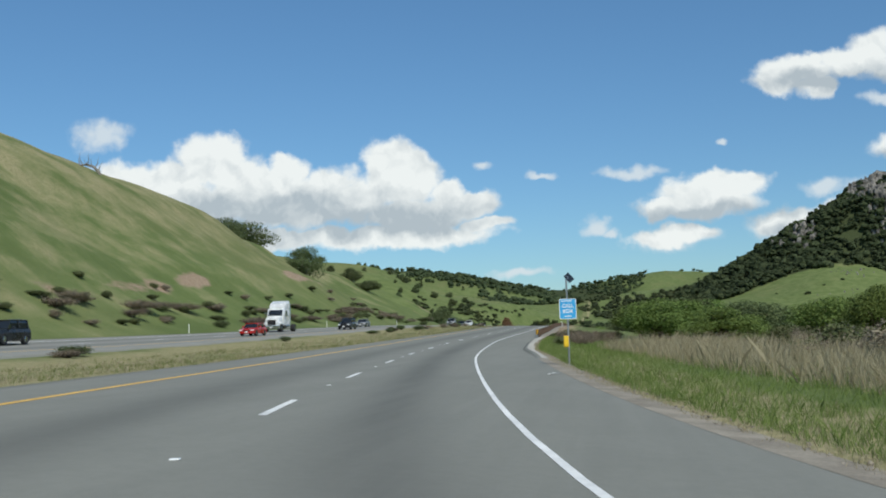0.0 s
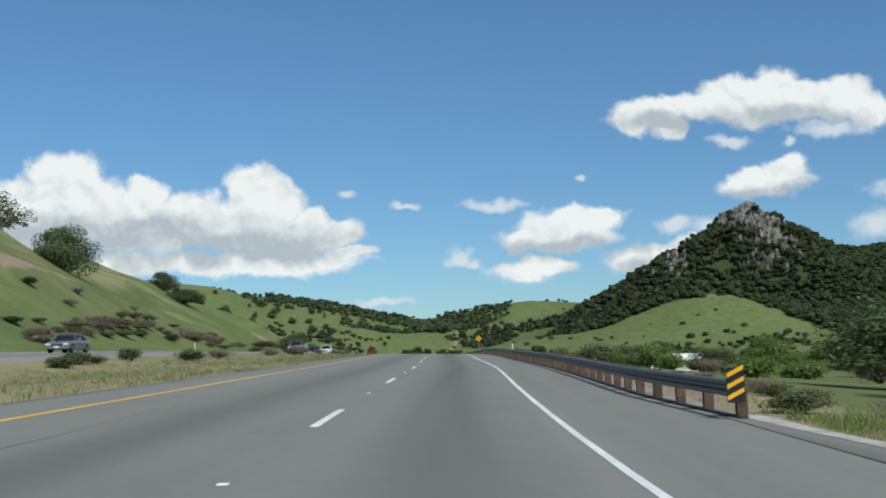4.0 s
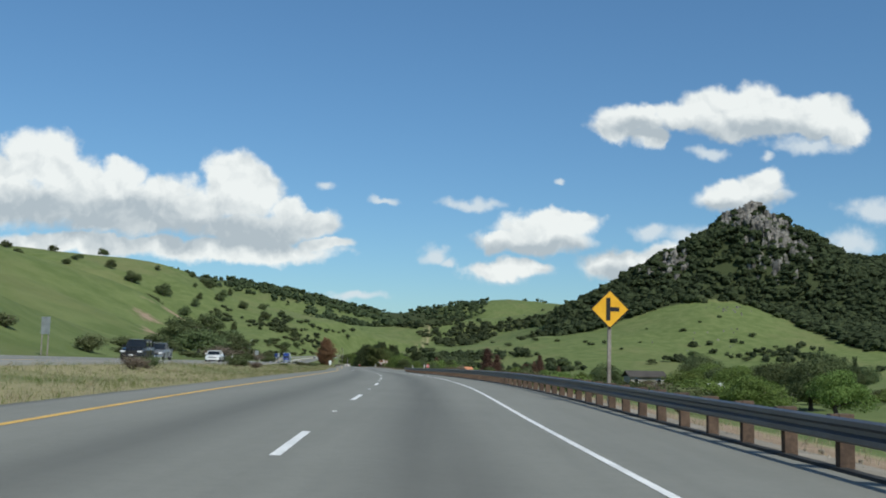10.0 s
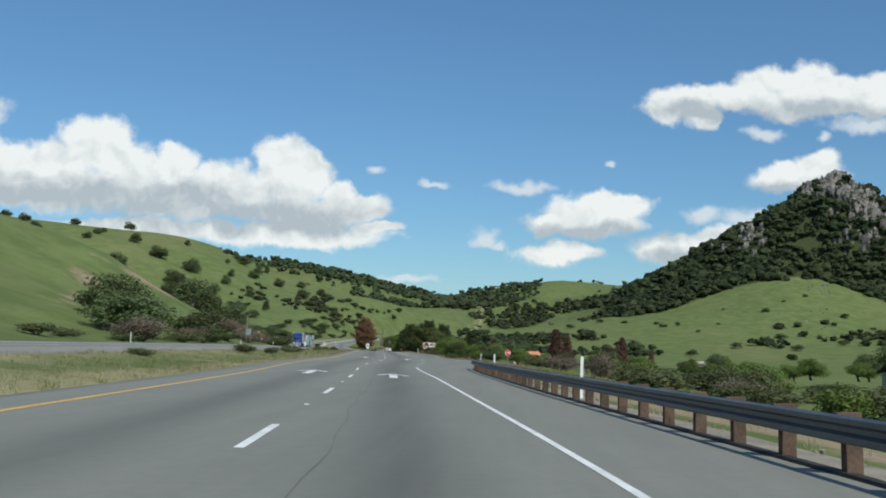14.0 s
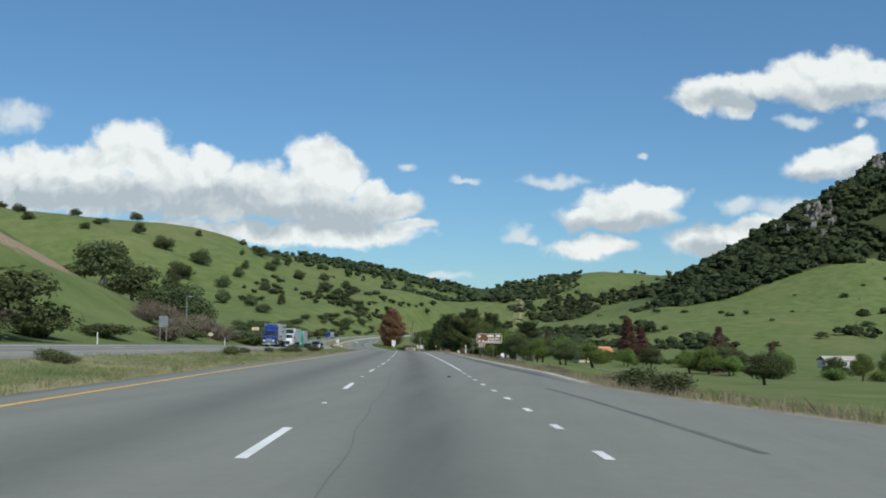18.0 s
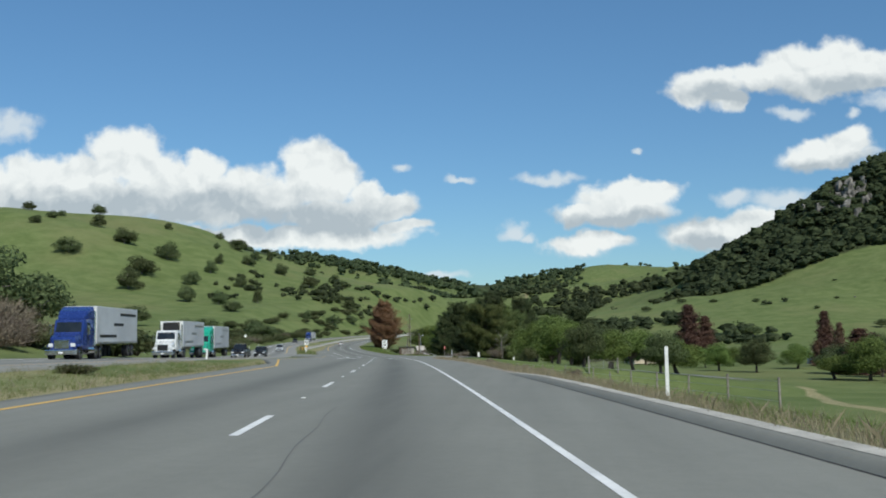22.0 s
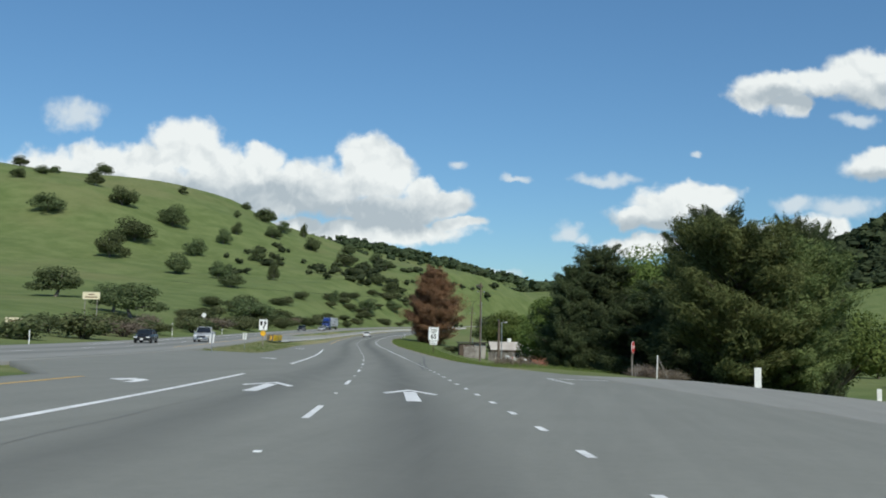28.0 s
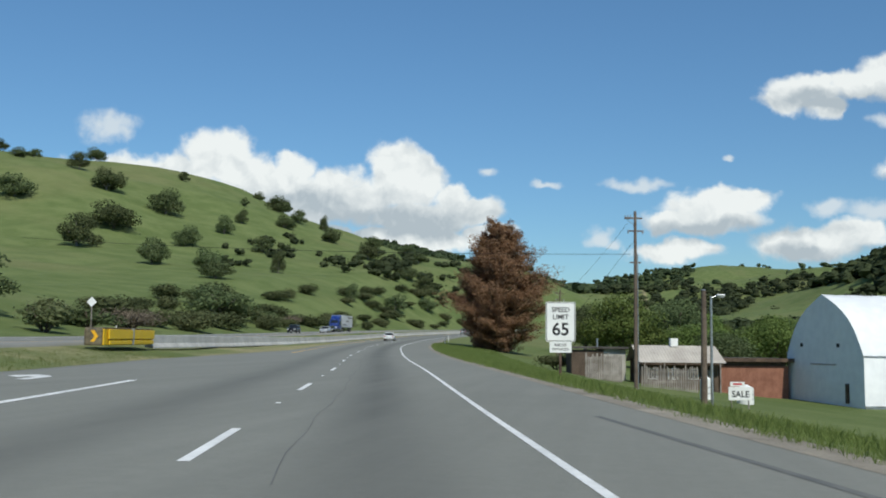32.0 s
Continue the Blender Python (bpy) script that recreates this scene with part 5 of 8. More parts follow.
# ---- sheds, cottage and white tent beyond the side road ----
WALL_GREY = two_tone("grey_plaster", (0.30, 0.28, 0.25), (0.42, 0.40, 0.36), 0.6, 6.0, 0.9)
ROOF_PALE = two_tone("pale_corrugated_roof", (0.36, 0.32, 0.28), (0.52, 0.48, 0.42), 0.4, 5.0, 0.7)
ROOF_DARK = two_tone("dark_tar_roof", (0.05, 0.045, 0.04), (0.10, 0.09, 0.08), 0.5, 5.0, 0.9)
WALL_BROWN = two_tone("dark_brown_boards", (0.06, 0.042, 0.03), (0.13, 0.095, 0.07), 0.7, 7.0, 0.9)
BRICK = two_tone("red_brick", (0.20, 0.085, 0.055), (0.31, 0.145, 0.10), 1.2, 9.0, 0.9, relief=0.006)
TARP = two_tone("white_tarpaulin", (0.70, 0.71, 0.72), (0.80, 0.81, 0.81), 0.15, 1.2, 0.6)
TERRACOTTA = two_tone("orange_tiled_roof", (0.50, 0.20, 0.10), (0.62, 0.29, 0.16), 0.3, 3.0, 0.85)
CREAM_WALL = two_tone("cream_stucco", (0.55, 0.47, 0.36), (0.66, 0.58, 0.46), 0.3, 3.0, 0.9)


def yard_pose(s, u, turn=0.0):
    return on_land(s, u, 0.0, turn)


def build_cottage():
    r = thing("cottage", "low weathered cottage with pale corrugated roof and open timber porch", "cottage", yard_pose(903, 27.5) @ Matrix.Diagonal((0.70, 0.70, 0.86, 1)))
    part("wall", boxed(-5.2, 5.2, 0.0, 6.0, -1.5, 2.9, bevel=0.02), WALL_BROWN, r, "dark brown board walls")
    for y0, y1, z0, z1 in ((-1.6, 3.0, 2.75, 4.5), (6.6, 3.0, 2.75, 4.5)):
        bm = bmesh.new()
        n = 56
        pts = []
        for i in range(n + 1):
            x = -5.7 + 11.4 * i / n
            k = 0.03 * (i % 2)
            pts.append((bm.verts.new((x, y0, z0 + k)), bm.verts.new((x, y1, z1 + k)), bm.verts.new((x, y0, z0 + k - 0.05)), bm.verts.new((x, y1, z1 + k - 0.05))))
        for a, b in zip(pts, pts[1:]):
            bm.faces.new((a[0], b[0], b[1], a[1]))
            bm.faces.new((a[2], a[3], b[3], b[2]))
            bm.faces.new((a[0], a[2], b[2], b[0]))
        part("roof_slope", bm, ROOF_PALE, r, "pale corrugated roof")
    for x in (-5.0, -2.4, 0.4, 2.8, 5.0):
        part("porch_post", boxed(x - 0.08, x + 0.08, -1.5, -1.34, -1.5, 2.75, bevel=0.01), TIMBER_GREY, r)
    part("porch_beam", boxed(-5.4, 5.4, -1.5, -1.36, 2.5, 2.72, bevel=0.01), TIMBER_POST, r)
    for x in (-3.6, -0.9, 1.9):
        w = part("window", boxed(x - 0.6, x + 0.6, -0.06, 0.0, 0.9, 2.1, bevel=0.01), WHITE_PAINT, r)
        part("pane", boxed(x - 0.52, x - 0.03, -0.07, -0.062, 0.98, 2.02), GLASS_DARK, w)
        part("pane", boxed(x + 0.03, x + 0.52, -0.07, -0.062, 0.98, 2.02), GLASS_DARK, w)
    part("door", boxed(3.3, 4.2, -0.05, 0.0, -0.2, 1.95, bevel=0.01), TIMBER_GREY, r)
    part("rooftop_cooler", boxed(-0.5, 0.5, 2.4, 3.3, 4.4, 5.3, bevel=0.05), WHITE_PAINT, r, "boxy white rooftop cooler")
    s = thing("garden_shed", "dark flat-roofed shed with a grey plaster side", "shed", yard_pose(905, 20.4) @ pose(0, 0, 0.2) @ Matrix.Diagonal((0.76, 0.76, 1.0, 1)))
    part("wall", boxed(-3.4, 0.6, 0, 4.0, -1.5, 2.4, bevel=0.02), WALL_BROWN, s)
    part("side_wall", boxed(0.62, 3.4, 0.2, 4.0, -1.5, 2.5, bevel=0.02), WALL_GREY, s, "grey plaster wall")
    part("roof", boxed(-3.8, 3.7, -0.4, 4.4, 2.52, 2.72, bevel=0.03), ROOF_DARK, s)
    part("chimney_pipe", rodded((0.2, 2.0, 2.7), (0.2, 2.0, 3.5), 0.12), STEEL, s)
    b = thing("brick_outbuilding", "low red brick outbuilding with a dark flat roof", "outbuilding", yard_pose(905, 35.2) @ pose(0, 0, 0.1) @ Matrix.Diagonal((0.75, 0.8, 1.1, 1)))
    part("wall", boxed(-4.3, 4.3, 0.0, 5.0, -1.5, 2.5, bevel=0.01), BRICK, b, "red brick wall")
    part("roof", boxed(-6.2, 4.8, -0.6, 5.4, 2.95, 3.15, bevel=0.03), ROOF_DARK, b)
    part("clerestory", boxed(-4.0, 4.0, 0.1, 4.8, 2.5, 2.94), WALL_BROWN, b)
    part("fascia", boxed(-6.2, 4.8, -0.66, -0.6, 2.85, 3.17), TIMBER_POST, b)


build_cottage()


def old_post():
    r = thing("timber_post", "thick dark weathered timber post beside the yard lamp", "post", yard_pose(876.3, 21.5))
    part("shaft", rodded((0, 0, -1.0), (0.05, 0, 7.5), 0.24, 0.16, 12), TIMBER_POLE, r)
    part("cap", rodded((0.05, 0, 7.5), (0.05, 0, 7.56), 0.19, 0.13, 12), STEEL, r)


old_post()


def plank_fence(name, s, u, length, h, label, turn=0.0, gap=0.02, group=""):
    r = thing(name, label, "fence", yard_pose(s, u, turn), group)
    rng = random.Random(int(s * 7 + u))
    n = int(length / 0.2)
    for i in range(n):
        x = i * 0.2
        t = h * rng.uniform(0.86, 1.06)
        part("board", prism([(x + gap, -0.5), (x + 0.2 - gap, -0.5), (x + 0.2 - gap, t - 0.05), (x + 0.1, t), (x + gap, t - 0.05)], 0.025), TIMBER_GREY, r, "", pose(0, rng.uniform(-0.02, 0.02), 0, rng.uniform(-2, 2), 0, 0))
    for z in (0.4, h - 0.4):
        part("rail", boxed(0, length, 0.04, 0.09, z - 0.05, z + 0.05), TIMBER_GREY, r)


plank_fence("board_fence", 900, 18.2, 3.4, 2.1, "grey weathered upright board fence beside the sheds", 4)
plank_fence("board_fence", 897, 22.5, 5.0, 1.7, "patchy low grey board fence in front of the cottage", 0, 0.04)


def build_tent():
    """A fabric storage building: upright eaves and a pointed arch, its long side to the south."""
    x, y = -64.8, 899.5
    r = thing("fabric_building", "large white fabric storage building with a pointed arch front", "storage building", pose(x, y, ground_z(x, y), 0, 0, -67.2))
    half, eave, peak, length, n = 5.7, 4.3, 9.75, 24.0, 12
    # each flank bows out a little from the eave to the ridge
    arc = [(-half - 0.06, -1.5), (-half, eave)]
    for i in range(1, n + 1):
        k = i / n
        arc.append((-half * (1 - k) - 0.75 * math.sin(k * math.pi) ** 1.1, eave + (peak - eave) * k + 0.55 * math.sin(k * math.pi)))
    outline = arc + [(-x, z) for x, z in arc[-2::-1]]
    bm = bmesh.new()
    rings = []
    for j in range(17):
        rings.append([bm.verts.new((x * (0.992 if j % 2 else 1.0), length * j / 16, z - (0.05 if j % 2 else 0.0))) for x, z in outline])
    for a, b in zip(rings, rings[1:]):
        for i in range(len(a) - 1):
            bm.faces.new((a[i], a[i + 1], b[i + 1], b[i])).smooth = True
    part("cover", bm, TARP, r, "taut white fabric cover")
    g = part("front_wall", prism(outline, 0.06), TARP, r, "white fabric gable wall", pose(0, 0.03, 0))
    part("door", boxed(-1.7, 1.7, -0.05, -0.005, -1.4, 3.4, bevel=0.01), TARP, g)
    part("door_track", boxed(-1.9, 1.9, -0.09, -0.005, 3.42, 3.54, bevel=0.01), STEEL, g)
    for x in (-3.3, 2.2):
        part("vent", boxed(x - 0.22, x + 0.22, -0.05, -0.002, 5.0, 5.35, bevel=0.02), SIGN_BLACK, g)
    part("service_box", boxed(3.3, 3.65, -0.2, 0.0, 0.2, 1.9, bevel=0.02), WALL_BROWN, g)
    part("rear_wall", prism(outline, 0.06), TARP, r, "", pose(0, length - 0.03, 0))
    for x in (-half, half):
        part("base_rail", boxed(x - 0.12, x + 0.12, 0, length, -0.9, 0.12), STEEL, r)
        part("eave_rope", boxed(x * 1.012 - 0.03, x * 1.012 + 0.03, 0, length, eave - 0.03, eave + 0.03), STEEL, r)


build_tent()


def sale_sign():
    r = thing("sale_sign", "hand-painted white board with black sale lettering", "sign", yard_pose(876.6, 24.0, 4))
    sign_posts(r, (-0.6, 0.6), 1.3, TIMBER_GREY, w=0.08)
    b = part("sign_board", boxed(-0.82, 0.82, -0.02, 0.02, -0.44, 0.44, bevel=0.01), WHITE_PAINT, r, "", pose(0, -0.06, 1.0))
    lettering("SALE", 0.58, SIGN_BLACK, b, 0, -0.06, -0.024)
    a = part("upper_board", boxed(-0.7, 0.3, -0.02, 0.02, -0.15, 0.15, bevel=0.01), WHITE_PAINT, r, "", pose(0, -0.06, 1.62))
    part("bar", boxed(-0.5, 0.12, -0.027, -0.022, -0.06, 0.06), SIGN_RED, a)


sale_sign()


def water_tank(s, u, r0, h, label):
    r = thing("water_tank", label, "tank", yard_pose(s, u))
    part("body", rodded((0, 0, 0), (0, 0, h), r0, seg=20), WHITE_PAINT, r)
    part("lid", rodded((0, 0, h), (0, 0, h + 0.25), r0 * 0.95, r0 * 0.3, 20), WHITE_PAINT, r)
    for z in (0.3, 0.6):
        part("band", rodded((0, 0, h * z), (0, 0, h * z + 0.05), r0 + 0.015, seg=20), STEEL, r)


water_tank(885, 24.4, 0.42, 1.5, "white plastic water tank beside the yard lamp")
water_tank(885, 27.4, 0.6, 1.2, "squat white plastic water tank in the yard")


def farm_building(s, u, w, d, h, roof, wall, label, turn=0.0, name="farmhouse"):
    r = thing(name, label, "building", on_land(s, u, 0, turn))
    part("wall", boxed(-w / 2, w / 2, 0, d, -1.5, h, bevel=0.02), wall, r)
    e = 0.5
    bm = bmesh.new()
    sh = [(-e, h - 0.15), (d / 2, h + d * 0.22), (d + e, h - 0.15), (d + e, h + 0.05), (d / 2, h + d * 0.22 + 0.2), (-e, h + 0.05)]
    part("roof", prism(sh, w + 1.0, "x"), roof, r)
    for k in range(max(2, int(w / 3))):
        x = -w / 2 + 1.4 + k * (w - 2.8) / max(1, int(w / 3) - 1)
        f = part("window", boxed(x - 0.55, x + 0.55, -0.06, 0.0, 0.9, 2.1, bevel=0.01), WHITE_PAINT, r)
        part("pane", boxed(x - 0.47, x + 0.47, -0.07, -0.062, 0.98, 2.02), GLASS_DARK, f)
    return r


farm_building(853, 90, 14, 9, 4.2, TERRACOTTA, CREAM_WALL, "cream farmhouse with an orange tiled roof among trees")
farm_building(254, 37, 4.8, 3.0, 2.2, WHITE_PAINT, WHITE_PAINT, "low white shed beyond the guard rail", name="white_shed")
farm_building(296, 41, 3.4, 2.4, 1.5, WHITE_PAINT, WHITE_PAINT, "small white shed among roadside trees", name="white_shed")
farm_building(402, 52.0, 3.2, 2.6, 1.5, WHITE_PAINT, WHITE_PAINT, "small white shed below the guard rail", name="white_shed")
farm_building(820, 128, 8, 5, 2.2, ROOF_PALE, WHITE_PAINT, "white farm shed beyond the field", name="farm_shed")
farm_building(800, 165, 12, 6, 2.8, ROOF_PALE, WHITE_PAINT, "long white farm shed beyond the field", name="farm_shed")
farm_building(470, 62, 8, 5, 2.6, ROOF_DARK, WALL_GREY, "grey farm shed below the highway", name="farm_shed")


def field_gate(s, u, turn):
    r = thing("field_gate", "open-barred steel field gate between timber posts", "gate", on_land(s, u, 0, turn))
    for x in (-2.1, 2.1):
        part("gate_post", boxed(x - 0.08, x + 0.08, -0.08, 0.08, -0.6, 1.9 if x < 0 else 1.6, bevel=0.01), TIMBER_GREY, r)
    for z in (0.35, 0.6, 0.85, 1.1, 1.35):
        part("bar", rodded((-2.0, 0, z), (2.0, 0, z), 0.022), TIMBER_GREY, r)
    for x in (-1.95, 0, 1.95):
        part("upright", rodded((x, 0, 0.3), (x, 0, 1.38), 0.025), STEEL, r)


field_gate(706, 30.6, 0)


def wire_fence(s0, s1, u, step, label, h=1.15):
    x, y, z = road_at(s0, u)
    r = thing("wire_fence", label, "fence", pose(x, y, ground_z(x, y)))
    inv = r.matrix_world.inverted()
    rng = random.Random(int(s0))
    prev = None
    for s in np.arange(s0, s1, step):
        x, y, _ = road_at(s, u)
        z = ground_z(x, y)
        part("fence_post", boxed(-0.035, 0.035, -0.035, 0.035, -0.4, h * rng.uniform(0.8, 1.05), bevel=0.006), TIMBER_GREY, r, "", inv @ pose(x, y, z, rng.uniform(-3, 3), rng.uniform(-3, 3), 10))
        q = Vector((x, y, z))
        if prev is not None:
            for k in (0.35, 0.7, 1.05):
                bm = bmesh.new()
                rod(bm, inv @ (prev + Vector((0, 0, k))), inv @ (q + Vector((0, 0, k))), 0.006, seg=4)
                part("wire", bm, STEEL, r)
        prev = q


wire_fence(600, 705, 13.5, 5.5, "wire fence on grey timber posts beside the green field")
wire_fence(802, 850, 19.5, 4.0, "wire fence on grey timber posts under the roadside trees")


def fence_brace(s, u):
    r = thing("fence_brace", "pale leaning fence post with a slanting brace in dry brush", "fence post", on_land(s, u))
    part("post", rodded((0, 0, -0.4), (0.05, 0, 1.45), 0.045, 0.04, 8), WHITE_PAINT, r)
    part("brace", rodded((0.06, 0, 1.38), (0.85, 0.15, -0.3), 0.03, 0.03, 8), TIMBER_GREY, r)


fence_brace(773.4, 16.3)
for k in range(6):
    wire_u = 15.4 + 0.55 * k
    stake = thing("fence_stake", "short weathered stake among dry brush", "fence post", on_land(775.0 + 1.6 * k, wire_u), group="stakes by the side road")
    part("post", rodded((0, 0, -0.3), (0.06 * (k % 3 - 1), 0, 0.75 + 0.1 * (k % 2)), 0.035, 0.03, 6), TIMBER_GREY, stake)
wire_fence(10, 110, 30.0, 5.0, "sagging wire fence among dry brush")


def edge_strip():
    """Low asphalt lip with a thin dark line along the shoulder beside the field."""
    lip(np.arange(500.0, 612.0, 3.0))
    lip(np.arange(58.0, 120.0, 3.0))


def lip(t):
    e = np.interp(t, *RIGHT_EDGE)
    rise = np.clip(np.minimum(t - t[0], t[-1] - t) / 8.0, 0.05, 1.0) * 0.13
    rows = [road_at(t, e - 0.39, 0.004), road_at(t, e - 0.33, 0.45 * rise), road_at(t, e - 0.24, 0.85 * rise), road_at(t, e - 0.15, rise), road_at(t, e - 0.02, rise)]
    part("asphalt_lip", mesh_from("asphalt_lip", np.stack(rows, 1), grid_faces(len(t), 5), ASPHALT, True), None, ROAD, "low rounded asphalt lip along the shoulder")
    # thin black line just inside the lip's foot
    rows = [road_at(t, e - 0.425, 0.005), road_at(t, e - 0.385, 0.007)]
    part("dark_line", mesh_from("dark_line", np.stack(rows, 1), grid_faces(len(t), 2), EDGE_BLACK, False), None, ROAD, "thin dark line along the shoulder")
    wide = 0.42 + 0.35 * fbm(t, t * 0.3, 7.0)
    rows = [road_at(t, e - 0.10, rise + 0.006), road_at(t, e + wide * 0.5, rise + 0.02), road_at(t, e + wide, rise * 0.3)]
    part("gravel_crest", mesh_from("gravel_crest", np.stack(rows, 1), grid_faces(len(t), 3), GRAVEL_PALE, True), None, ROAD, "pale gravel crest behind the asphalt lip")


edge_strip()


def tyre_marks():
    """Dark curved rubber marks on the shoulder lane."""
    for ss, uu in (((476, 488.5, 494), (4.2, 4.1, 3.9)), ((768.5, 773.5, 779, 787.5), (1.6, 1.74, 1.95, 2.36)), ((768.5, 774, 779, 785, 795, 804, 816), (1.9, 2.04, 2.3, 2.52, 3.11, 3.7, 4.3)), ((815, 829), (4.5, 3.9))):
        stripe("tyre_mark", ss[0], ss[-1], lambda s, a=ss, b=uu: np.interp(s, a, b), 0.15, RUBBER_MARK, ROAD, step=1.5, lift=0.004)


RUBBER_MARK = two_tone("rubber_mark", (0.105, 0.107, 0.100), (0.155, 0.157, 0.146), 0.6, 7.0, 0.8, obj=False)
tyre_marks()


def lane_seams():
    """Fine sealed cracks along the lanes."""
    for s0, s1, u0 in ((300, 430, -0.9), (432, 585, -0.9), (600, 705, -0.85), (706, 820, -4.6), (40, 210, -4.7), (820, 930, -0.9)):
        stripe("sealed_crack", s0, s1, lambda s, u=u0: u + 0.05 * np.sin(s * 0.31) + 0.035 * np.sin(s * 1.13 + u), 0.017, RUBBER_MARK, ROAD, step=1.2, lift=0.003)


lane_seams()


def scrap(s, u, size, turn, dark=True):
    """A curled strip of tyre tread, or a crumpled pale litter sheet."""
    rn = random.Random(int(s * 10))
    bm = bmesh.new()
    n = 7
    rows = []
    for i in range(n):
        a = i / (n - 1)
        z = 0.012 + 0.10 * size * math.sin(a * 2.6) ** 2 + rn.uniform(0, 0.02)
        rows.append([bm.verts.new(((a - 0.5) * size, (j - 0.5) * size * 0.35 + rn.uniform(-0.02, 0.02), z + (0.012 if k else 0))) for j in (0, 1) for k in (0, 1)])
    for a, b in zip(rows, rows[1:]):
        bm.faces.new((a[0], a[2], b[2], b[0]))
        bm.faces.new((a[1], b[1], b[3], a[3]))
        bm.faces.new((a[0], b[0], b[1], a[1]))
        bm.faces.new((a[2], a[3], b[3], b[2]))
    me = bpy.data.meshes.new("scrap")
    bm.to_mesh(me)
    bm.free()
    me.materials.append(RUBBER if dark else WHITE_PAINT)
    ob = new("tyre_scrap" if dark else "litter", me)
    ob.matrix_world = on_road(s, u, 0.0, turn)
    tagged(ob, "curled strip of black tyre tread on the asphalt" if dark else "crumpled white litter on the shoulder", "debris")


scrap(500.4, 1.2, 0.28, 70)
scrap(247.6, 3.6, 0.4, 95)
scrap(37.0, 4.8, 0.4, 20, False)

# ---- plants ----
LEAF_MESHES = {}


def cards(rng, centres, size, out=None, stretch=1.0, wide=0.6, along=None):
    """Small bent leaf clumps as loose quads at the given centres, facing mostly outwards."""
    n = len(centres)
    face = rng.normal(size=(n, 3))
    if out is not None:
        face = face * 0.55 + out / np.maximum(np.linalg.norm(out, axis=1, keepdims=True), 1e-6) + np.array([0, 0, 0.15])
    face /= np.linalg.norm(face, axis=1, keepdims=True)
    a = rng.normal(size=(n, 3)) if along is None else along + rng.normal(size=(n, 3)) * 0.35
    a -= face * (a * face).sum(1, keepdims=True)
    a /= np.linalg.norm(a, axis=1, keepdims=True)
    b = np.cross(face, a)
    s = size * rng.uniform(0.55, 1.35, (n, 1))
    k = rng.uniform(0.5, 1.0, (n, 1))
    droop = np.array([0, 0, -0.25]) * s
    v = np.stack([centres - a * s * stretch, centres + b * s * wide * k, centres + a * s * stretch + droop, centres - b * s * wide], 1).reshape(-1, 3)
    return v, np.arange(4 * n).reshape(-1, 4)


def tube(bm, pts, radii, seg=6):
    rings = []
    for i, (p, r) in enumerate(zip(pts, radii)):
        p = Vector(p)
        d = (Vector(pts[min(i + 1, len(pts) - 1)]) - Vector(pts[max(i - 1, 0)])).normalized()
        q = d.to_track_quat("Z", "Y")
        rings.append([bm.verts.new(p + q @ Vector((r * math.cos(2 * math.pi * k / seg), r * math.sin(2 * math.pi * k / seg), 0))) for k in range(seg)])
    for a, b in zip(rings, rings[1:]):
        for k in range(seg):
            bm.faces.new((a[k], a[(k + 1) % seg], b[(k + 1) % seg], b[k]))
    bm.faces.new(rings[-1])


def to_mesh(name, bm, mat, smooth=True):
    me = bpy.data.meshes.new(name)
    if smooth:
        for f in bm.faces:
            f.smooth = True
    bm.to_mesh(me)
    bm.free()
    me.materials.append(mat)
    return me


def broadleaf(seed, leaf, bark, count, size, lobes=9, low=0.22, spread=0.5, name="crown"):
    """Trunk and crown of a spreading tree, one unit high."""
    rng = np.random.default_rng(seed)
    bm = bmesh.new()
    lean = rng.uniform(-0.06, 0.06, 2)
    fork = np.array([lean[0], lean[1], low + 0.1])
    tube(bm, [(0, 0, -0.06), (lean[0] * 0.5, lean[1] * 0.5, low * 0.5), tuple(fork)], [0.045, 0.034, 0.028])
    heart = []
    for k in range(lobes):
        a = 2.4 * k + rng.uniform(-0.4, 0.4)
        q = math.sqrt((k + 0.5) / lobes)
        r = spread * 0.74 * q * rng.uniform(0.85, 1.1)
        roof = 0.80 - 0.42 * q * q
        z = roof if k % 2 else rng.uniform(min(low + 0.16, roof), roof)
        c = np.array([r * math.cos(a), r * math.sin(a), z])
        heart.append((c, rng.uniform(0.17, 0.25) * (0.7 + 0.6 * spread)))
        tube(bm, [tuple(fork), tuple(fork * 0.45 + c * 0.55 + (0, 0, 0.03)), tuple(c)], [0.02, 0.012, 0.005], 5)
    pts, outs = [], []
    per = count // len(heart)
    for c, r in heart:
        d = rng.normal(size=(per, 3))
        d /= np.linalg.norm(d, axis=1, keepdims=True)
        q = r * rng.uniform(0.35, 1.12, (per, 1)) ** 0.6
        p = c + d * q * np.array([1.15, 1.15, 0.78])
        keep = p[:, 2] > low * 0.7
        pts.append(p[keep])
        outs.append((d * 0.8 + (p - np.array([0, 0, 0.4])) * 0.9)[keep])
    v, f = cards(rng, np.concatenate(pts), size, np.concatenate(outs))
    return to_mesh("trunk", bm, bark), mesh_from(name, v, f, leaf, False)


